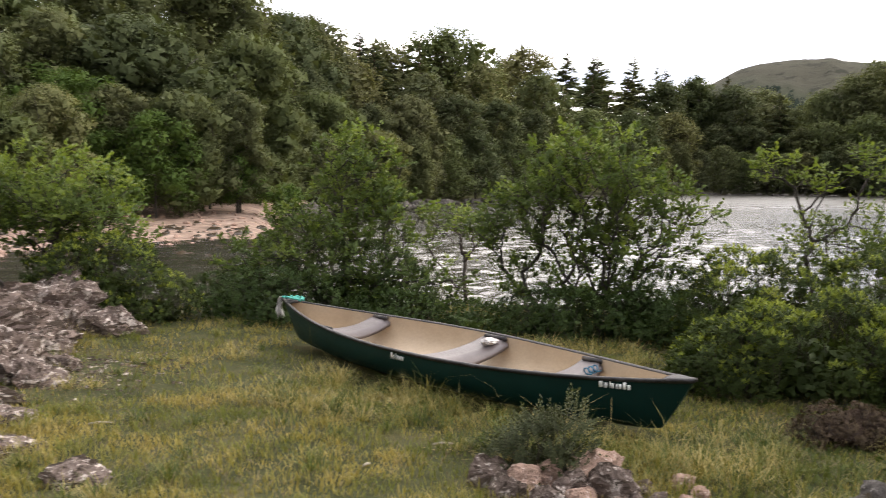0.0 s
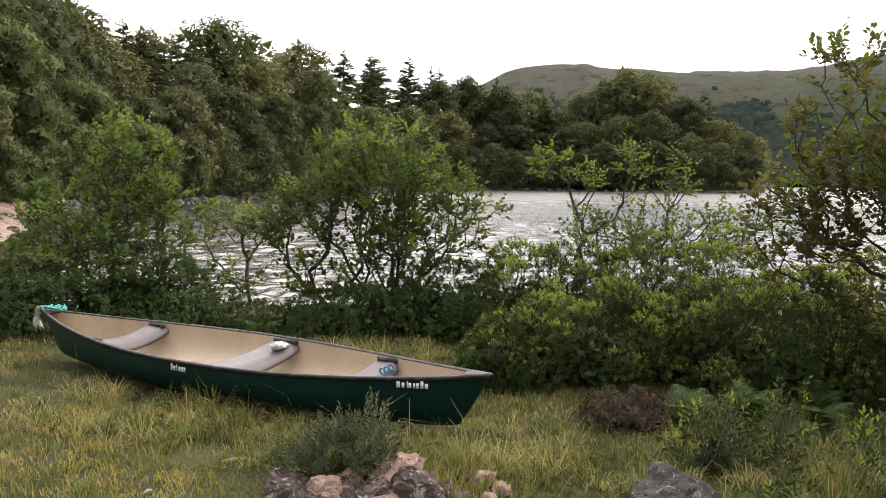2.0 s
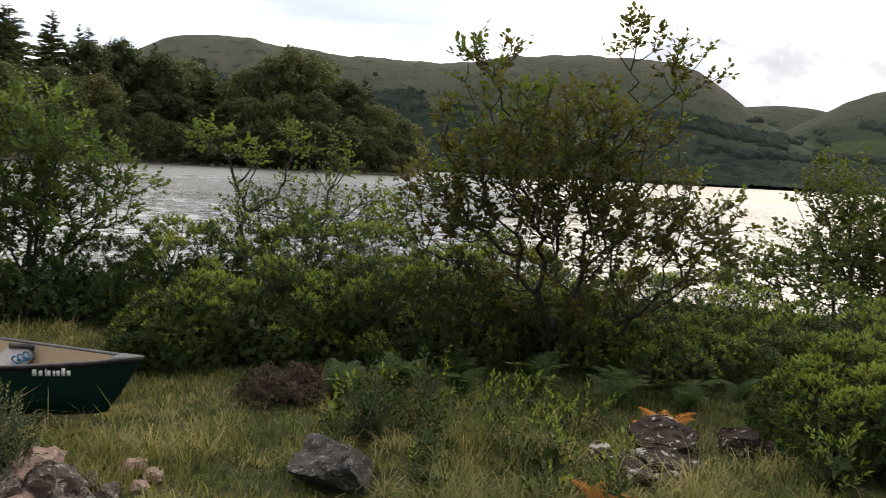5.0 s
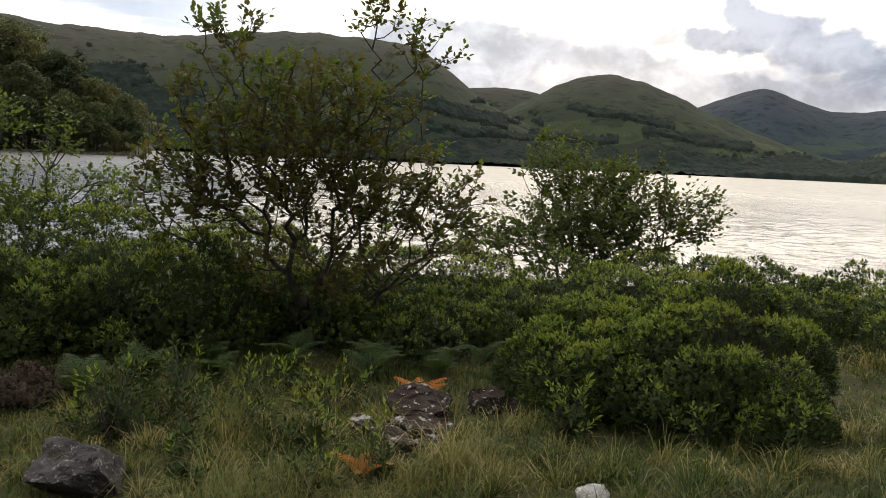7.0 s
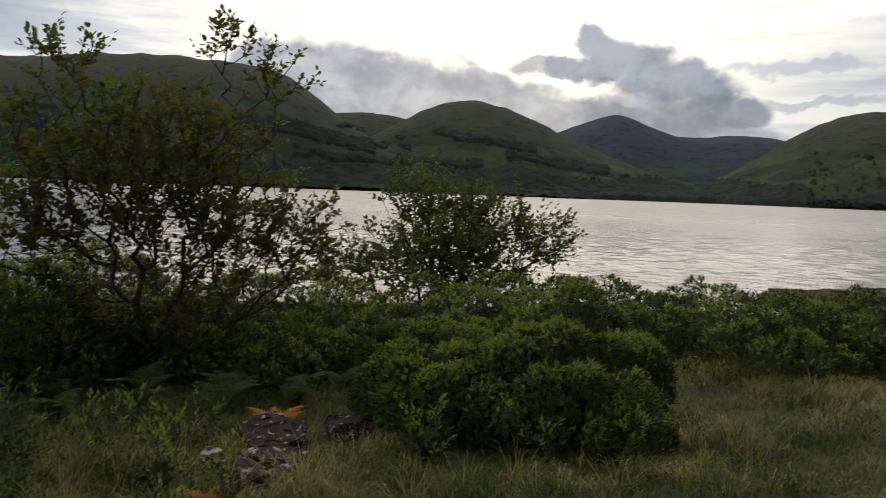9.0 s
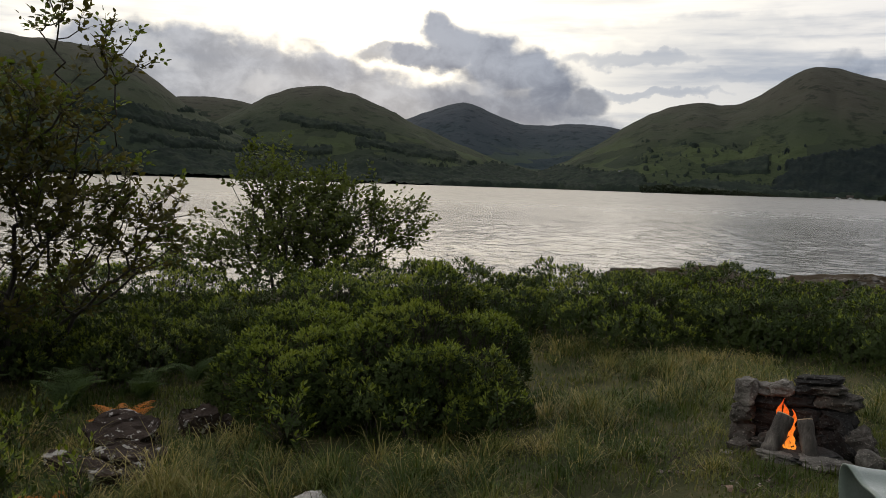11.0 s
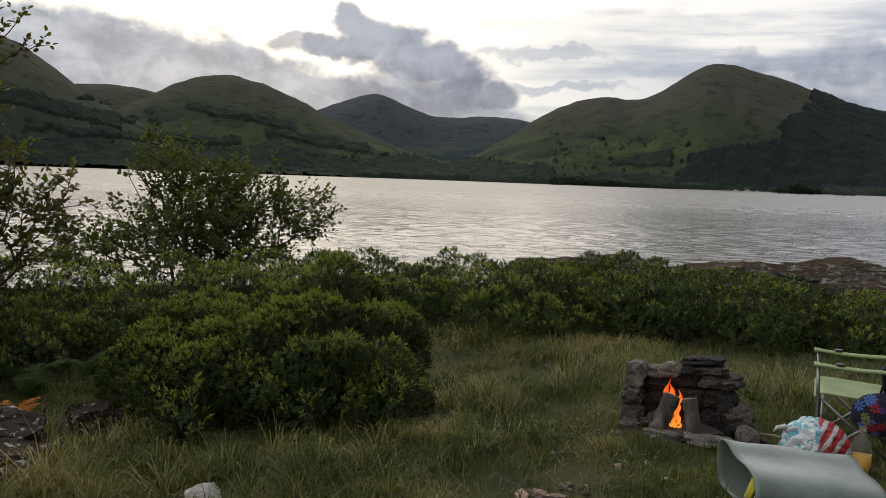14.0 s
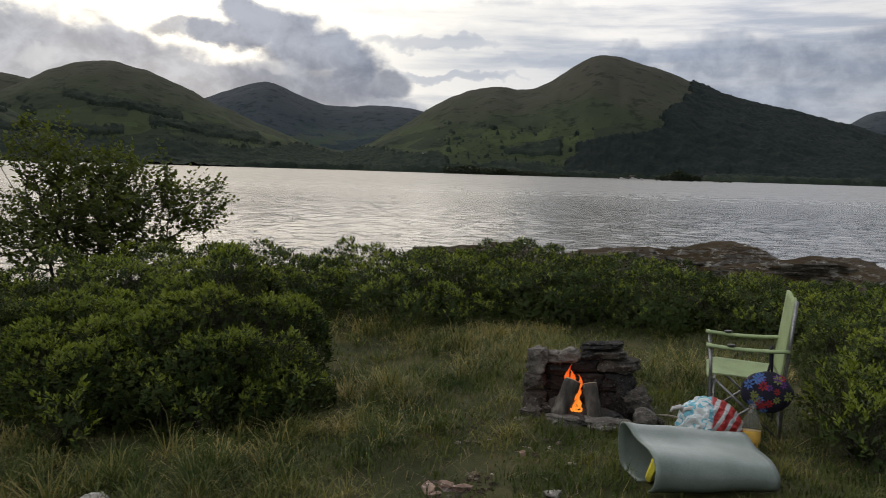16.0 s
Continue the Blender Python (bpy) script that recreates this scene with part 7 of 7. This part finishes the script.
bottle = thing("juice_bottle", pose(5.26, -0.66, gz(5.26, -0.66)) @ Matrix.Diagonal((1.05, 1.05, 1.1, 1)), "clear plastic bottle half full of orange juice", "bottle")
turned("shell", [(0.05, 0.0), (0.054, 0.012), (0.054, 0.12), (0.05, 0.15), (0.036, 0.185), (0.019, 0.21), (0.018, 0.232)], CLEAR, bottle)
turned("juice", [(0.046, 0.006), (0.05, 0.016), (0.05, 0.098)], JUICE, bottle, "orange juice filling")
turned("cap", [(0.02, 0.222), (0.02, 0.243), (0.017, 0.246)], CLEAR, bottle)

FOAM = surface("foam_grey_green", [(0.11, 0.14, 0.122), (0.155, 0.19, 0.168), (0.215, 0.25, 0.228)], 4.0, 0.36, 0.1, 90, fine=0.12)
mat_ob = thing("foam_mat", pose(4.24, -0.07, gz(4.3, -0.3) + 0.004, 0, 0, 0), "grey-green foam sleeping mat curled over on grass", "sleeping mat")
ctrl = [(0.02, 0.01), (-0.035, 0.07), (-0.045, 0.16), (-0.01, 0.235), (0.05, 0.275), (0.12, 0.288), (0.19, 0.292), (0.25, 0.312), (0.31, 0.348), (0.36, 0.36), (0.405, 0.335), (0.425, 0.27), (0.43, 0.18), (0.425, 0.09), (0.40, 0.02), (0.34, 0.004), (0.2, 0.002)]


def along(c, t):
    f = t * (len(c) - 1)
    i = min(int(f), len(c) - 2)
    u = f - i
    p = [Vector((*c[max(0, min(len(c) - 1, i + k))], 0)) for k in (-1, 0, 1, 2)]
    return 0.5 * (2 * p[1] + (p[2] - p[0]) * u + (2 * p[0] - 5 * p[1] + 4 * p[2] - p[3]) * u * u + (3 * p[1] - p[0] - 3 * p[2] + p[3]) * u ** 3)


AX, EX = Vector((0.36, -0.93, 0)), Vector((0.93, 0.36, 0))


def mat_point(u, v):
    e = along(ctrl, u)
    w = v * 0.68 + 0.02 * math.sin(u * 7) * (1 - v)
    return AX * w + EX * (e.x + 0.02 * v * math.sin(u * 5)) + Vector((0, 0, e.y * 0.76 * (1 - 0.26 * v) + 0.004 * math.sin(v * 11 + u * 5)))


cloth("sheet", mat_point, 56, 20, -0.011, FOAM, mat_ob)
bm = box_bm(0.05, 0.035, 0.15, 0.012)
ob = part("dry_bag", bm, YELLOW)
ob.matrix_basis = pose(4.42, -0.085, gz(4.42, -0.085) + 0.085, 12, -14, 20)
tagged(ob, "yellow stuff sack lying inside the mat", "bag")
# scraps on the grass
STICK = surface("pale_stick", [(0.30, 0.26, 0.2), (0.45, 0.4, 0.33)], 20, 0.9, 0.4, 80)
for x, y, a, ln in [(5.75, -0.2, 80, 0.2), (-3.3, 4.65, 20, 0.16), (-1.0, 4.85, 10, 0.14), (4.55, 0.35, 120, 0.07), (-1.35, 4.35, 50, 0.05)]:
    z = gz(x, y)
    dxs, dys = math.cos(radians(a)) * ln / 2, math.sin(radians(a)) * ln / 2
    ob = path_tube("stick", [(x - dxs, y - dys, z + 0.012), (x, y + 0.004, z + 0.02), (x + dxs, y + dys, z + 0.016)], [0.007, 0.009, 0.004], STICK, None, 6)
    tagged(ob, "pale dry stick lying on the grass", "stick", "sticks on the grass")


# ---- grass ----
def blades(P, L, W, lean, name, material, label, t=None):
    """Bent grass blades: three points up each, tapering."""
    n = len(P)
    t = rng.random(n) * 2 * np.pi if t is None else t
    d = np.stack([np.cos(t), np.sin(t), np.zeros(n)], 1)
    s = np.stack([-np.sin(t), np.cos(t), np.zeros(n)], 1)
    L, W = L[:, None], W[:, None]
    k = lean[:, None]
    up = np.array([0, 0, 1.0])
    mid = P + up * L * 0.55 * np.cos(k * 0.6) + d * L * 0.55 * np.sin(k * 0.6)
    tip = mid + up * L * 0.45 * np.cos(k * 1.5) + d * L * 0.45 * np.sin(k * 1.5)
    V = np.stack([P - s * W * .5, P + s * W * .5, mid + s * W * .38, mid - s * W * .38, tip], 1).reshape(-1, 3)
    b = np.arange(n)[:, None] * 5
    F = np.concatenate([b + np.array([[0, 1, 2]]), b + np.array([[0, 2, 3]]), b + np.array([[3, 2, 4]])])
    ob = attach(name, quick(name, V, F), material)
    return tagged(ob, label, "grass", kind="stuff")


def free(x, y):
    """True where nothing lies on the ground."""
    ok = np.ones(len(x), bool)
    c, s = math.cos(radians(-34.5)), math.sin(radians(-34.5))
    u, v = (x + 1.395) * c + (y - 6.475) * s, -(x + 1.395) * s + (y - 6.475) * c
    ok &= ~((np.abs(u) < 2.25) & (np.abs(v) < 0.40 * np.clip(1 - (u / 2.3) ** 2, 0, 1) ** 0.8))
    ok &= ~((np.hypot((x - 5.58) / 0.33, (y - 0.33) / 0.42) < 1))
    w, e = (x - 4.24) * 0.36 + (y + 0.07) * -0.93, (x - 4.24) * 0.93 + (y + 0.07) * 0.36
    ok &= ~((w > -0.01) & (w < 0.68) & (e > -0.06) & (e < 0.44))
    ok &= np.hypot(x - 5.27, y + 0.42) > 0.17
    # rock slabs stand clear of the grass
    for cx, cy, rr in [(3.46, 3.93, 0.2), (3.36, 3.8, 0.18), (3.86, 3.72, 0.12), (3.8, 3.64, 0.1), (4.0, 3.58, 0.09), (3.22, 3.64, 0.17), (3.12, 3.5, 0.14), (2.96, 3.85, 0.07), (2.95, 3.7, 0.07), (2.92, 3.55, 0.08), (2.9, 3.42, 0.08), (4.0, 0.93, 0.13), (1.42, 4.0, 0.2), (1.36, 3.85, 0.14), (3.27, 2.44, 0.15), (3.18, 2.34, 0.11)]:
        ok &= np.hypot(x - cx, y - cy) > rr
    return ok


def spread(n, r0, r1, a0=-43.0, a1=106.0):
    a, r = rng.uniform(a0, a1, n), np.sqrt(rng.uniform(r0 * r0, r1 * r1, n))
    return r * np.sin(np.radians(a)), r * np.cos(np.radians(a))


def tallness(x, y):
    t = np.zeros(len(x))
    for cx, cy, sx, sy, h in [(-1.4, 5.6, 1.1, 0.55, 0.8), (0.6, 4.75, 0.6, 0.35, 1.0), (-0.3, 4.9, 0.7, 0.3, 0.9), (1.0, 5.2, 0.4, 0.4, 0.9), (2.3, 4.3, 1.0, 0.7, 0.8), (3.2, 3.3, 0.8, 0.6, 0.8), (3.7, 2.3, 0.7, 0.6, 0.9), (4.2, 1.9, 0.5, 0.35, 0.6),
                               (6.9, 0.6, 0.6, 1.1, 0.7), (7.6, 2.3, 0.5, 0.5, 0.7), (5.6, 1.75, 0.7, 0.3, 0.5), (4.9, 1.6, 0.5, 0.35, 0.6), (3.3, 1.9, 0.5, 0.5, 0.5), (7.4, 1.7, 0.7, 0.8, 0.6), (6.9, -0.5, 0.5, 0.5, 0.8), (-0.3, 7.9, 1.2, 0.4, 0.5), (2.0, 3.4, 0.9, 0.5, 0.6)]:
        t = np.maximum(t, h * np.exp(-((x - cx) / sx) ** 2 - ((y - cy) / sy) ** 2))
    return np.clip(t * (0.75 + 0.6 * vnoise(x * 1.6, y * 1.6, 81, 3)) + 0.12 * vnoise(x * 0.9, y * 0.9, 83, 2), 0, 1)


def lawn(n, r0, r1, wide):
    x, y = spread(n, r0, r1)
    patch = vnoise(x * 2.3, y * 2.3, 91, 3)
    keep = free(x, y) & (rng.random(n) < 0.75 + 0.9 * patch)
    keep &= np.hypot((x + 4.35) / 0.4, (y - 5.95) / 0.6) > rng.uniform(0.5, 1.2, n)
    keep &= np.hypot((x - 4.35) / 0.3, (y - 0.85) / 0.22) > rng.uniform(0.4, 1.2, n)
    x, y = x[keep], y[keep]
    z = ground_z(x, y)
    wet = z > -0.35
    x, y, z = x[wet], y[wet], z[wet]
    t = tallness(x, y)
    P = np.stack([x, y, z - 0.004], 1)
    m = len(x)
    tuft = np.clip(vnoise(x * 4.2, y * 4.2, 95, 2) * 1.6, -0.6, 1)
    L = (0.03 + 0.04 * rng.random(m)) * (1 + 0.85 * tuft) * (1 + 0.7 * t) + 0.012
    return P, L, np.full(m, wide) * rng.uniform(0.7, 1.3, m), rng.uniform(0.2, 1.2, m)


P1, L1, W1, K1 = lawn(100000, 3.0, 6.5, 0.0065)
P2, L2, W2, K2 = lawn(58000, 6.5, 11.0, 0.009)
PA, LA, WA, KA = np.concatenate([P1, P2]), np.concatenate([L1, L2]), np.concatenate([W1, W2]), np.concatenate([K1, K2])
worn = PA[:, 0] + 0.5 * vnoise(PA[:, 0] * 0.8, PA[:, 1] * 0.8, 99, 3) + rng.normal(size=len(PA)) * 0.5 < 1.0
blades(PA[worn], LA[worn], WA[worn], KA[worn], "dry_lawn", GRASS_LAWN, "short dry yellowish grass in front of the canoe")
blades(PA[~worn], LA[~worn], WA[~worn], KA[~worn], "short_grass", GRASS, "short green grass round the fireplace")
# flattened dead blades between the tufts
n = 26000
x, y = spread(n, 3.0, 8.5)
keep = free(x, y) & (rng.random(n) < 0.45 + 0.6 * vnoise(x * 1.8, y * 1.8, 103, 3))
x, y = x[keep], y[keep]
m = len(x)
blades(np.stack([x, y, ground_z(x, y) + rng.uniform(0.004, 0.03, m)], 1), rng.uniform(0.05, 0.16, m), rng.uniform(0.003, 0.006, m), rng.uniform(1.35, 1.7, m) / 0.9, "dead_grass", THATCH, "flattened brown dead grass between the tufts")
# tussocks of long grass
n = 12000
x, y = spread(n, 3.1, 9.5)
t = tallness(x, y)
keep = free(x, y) & (rng.random(n) < t * 0.75 + np.where(x > 3.0, 0.004, 0.014))
cx, cy, ct = x[keep], y[keep], t[keep]
per = 66
m = len(cx) * per
ang, rad = rng.random(m) * 6.28, np.abs(rng.normal(size=m)) * 0.06
bx, by = np.repeat(cx, per) + rad * np.cos(ang), np.repeat(cy, per) + rad * np.sin(ang)
ok = free(bx, by)
bx, by, tt, ang = bx[ok], by[ok], np.repeat(ct, per)[ok], (ang + rng.normal(size=m) * 1.1)[ok]
rad = rad[ok]
m = len(bx)
L = rng.uniform(0.14, 0.42, m) * (0.55 + 0.6 * tt) * np.repeat(rng.uniform(0.6, 1.15, len(cx)), per)[ok]
P = np.stack([bx, by, ground_z(bx, by) - 0.004], 1)
half = np.repeat(rng.random(len(cx)) < np.where(cx > 1.5, 0.6, 0.5), per)[ok] ^ (rng.random(m) < 0.16)
lean = np.clip(0.45 + rad * 9 + np.abs(rng.normal(size=m)) * 0.5, 0.05, 2.0)
blades(P[half], L[half], rng.uniform(0.003, 0.0065, half.sum()), lean[half], "long_grass", GRASS, "long green grass tussocks round canoe and rocks", ang[half])
half = ~half
blades(P[half], L[half] * 1.25, rng.uniform(0.003, 0.006, half.sum()), lean[half] * 1.25, "dry_grass", GRASS_DRY, "long dry straw-coloured grass tussocks", ang[half])
# thin flowering stalks
n = 2600
x, y = spread(n, 3.2, 8.5)
t = tallness(x, y)
keep = free(x, y) & (rng.random(n) < t + 0.02)
x, y = x[keep], y[keep]
m = len(x)
blades(np.stack([x, y, ground_z(x, y)], 1), rng.uniform(0.25, 0.5, m), np.full(m, 0.003), rng.uniform(0.2, 1.1, m), "grass_stalk_stand", GRASS_DRY, "thin dry flowering grass stalks")
# turf on the beach head across the channel
n = 26000
a, r = rng.uniform(-46, -18, n), rng.uniform(30, 62, n)
x, y = r * np.sin(np.radians(a)), r * np.cos(np.radians(a))
z = ground_z(x, y)
keep = (z > 0.35) & (z < 2.6)
x, y, z = x[keep], y[keep], z[keep]
m = len(x)
blades(np.stack([x, y, z], 1), rng.uniform(0.15, 0.4, m), np.full(m, 0.05), rng.uniform(0.2, 1.0, m), "bank_grass", GRASS, "rough green grass on the far bank")
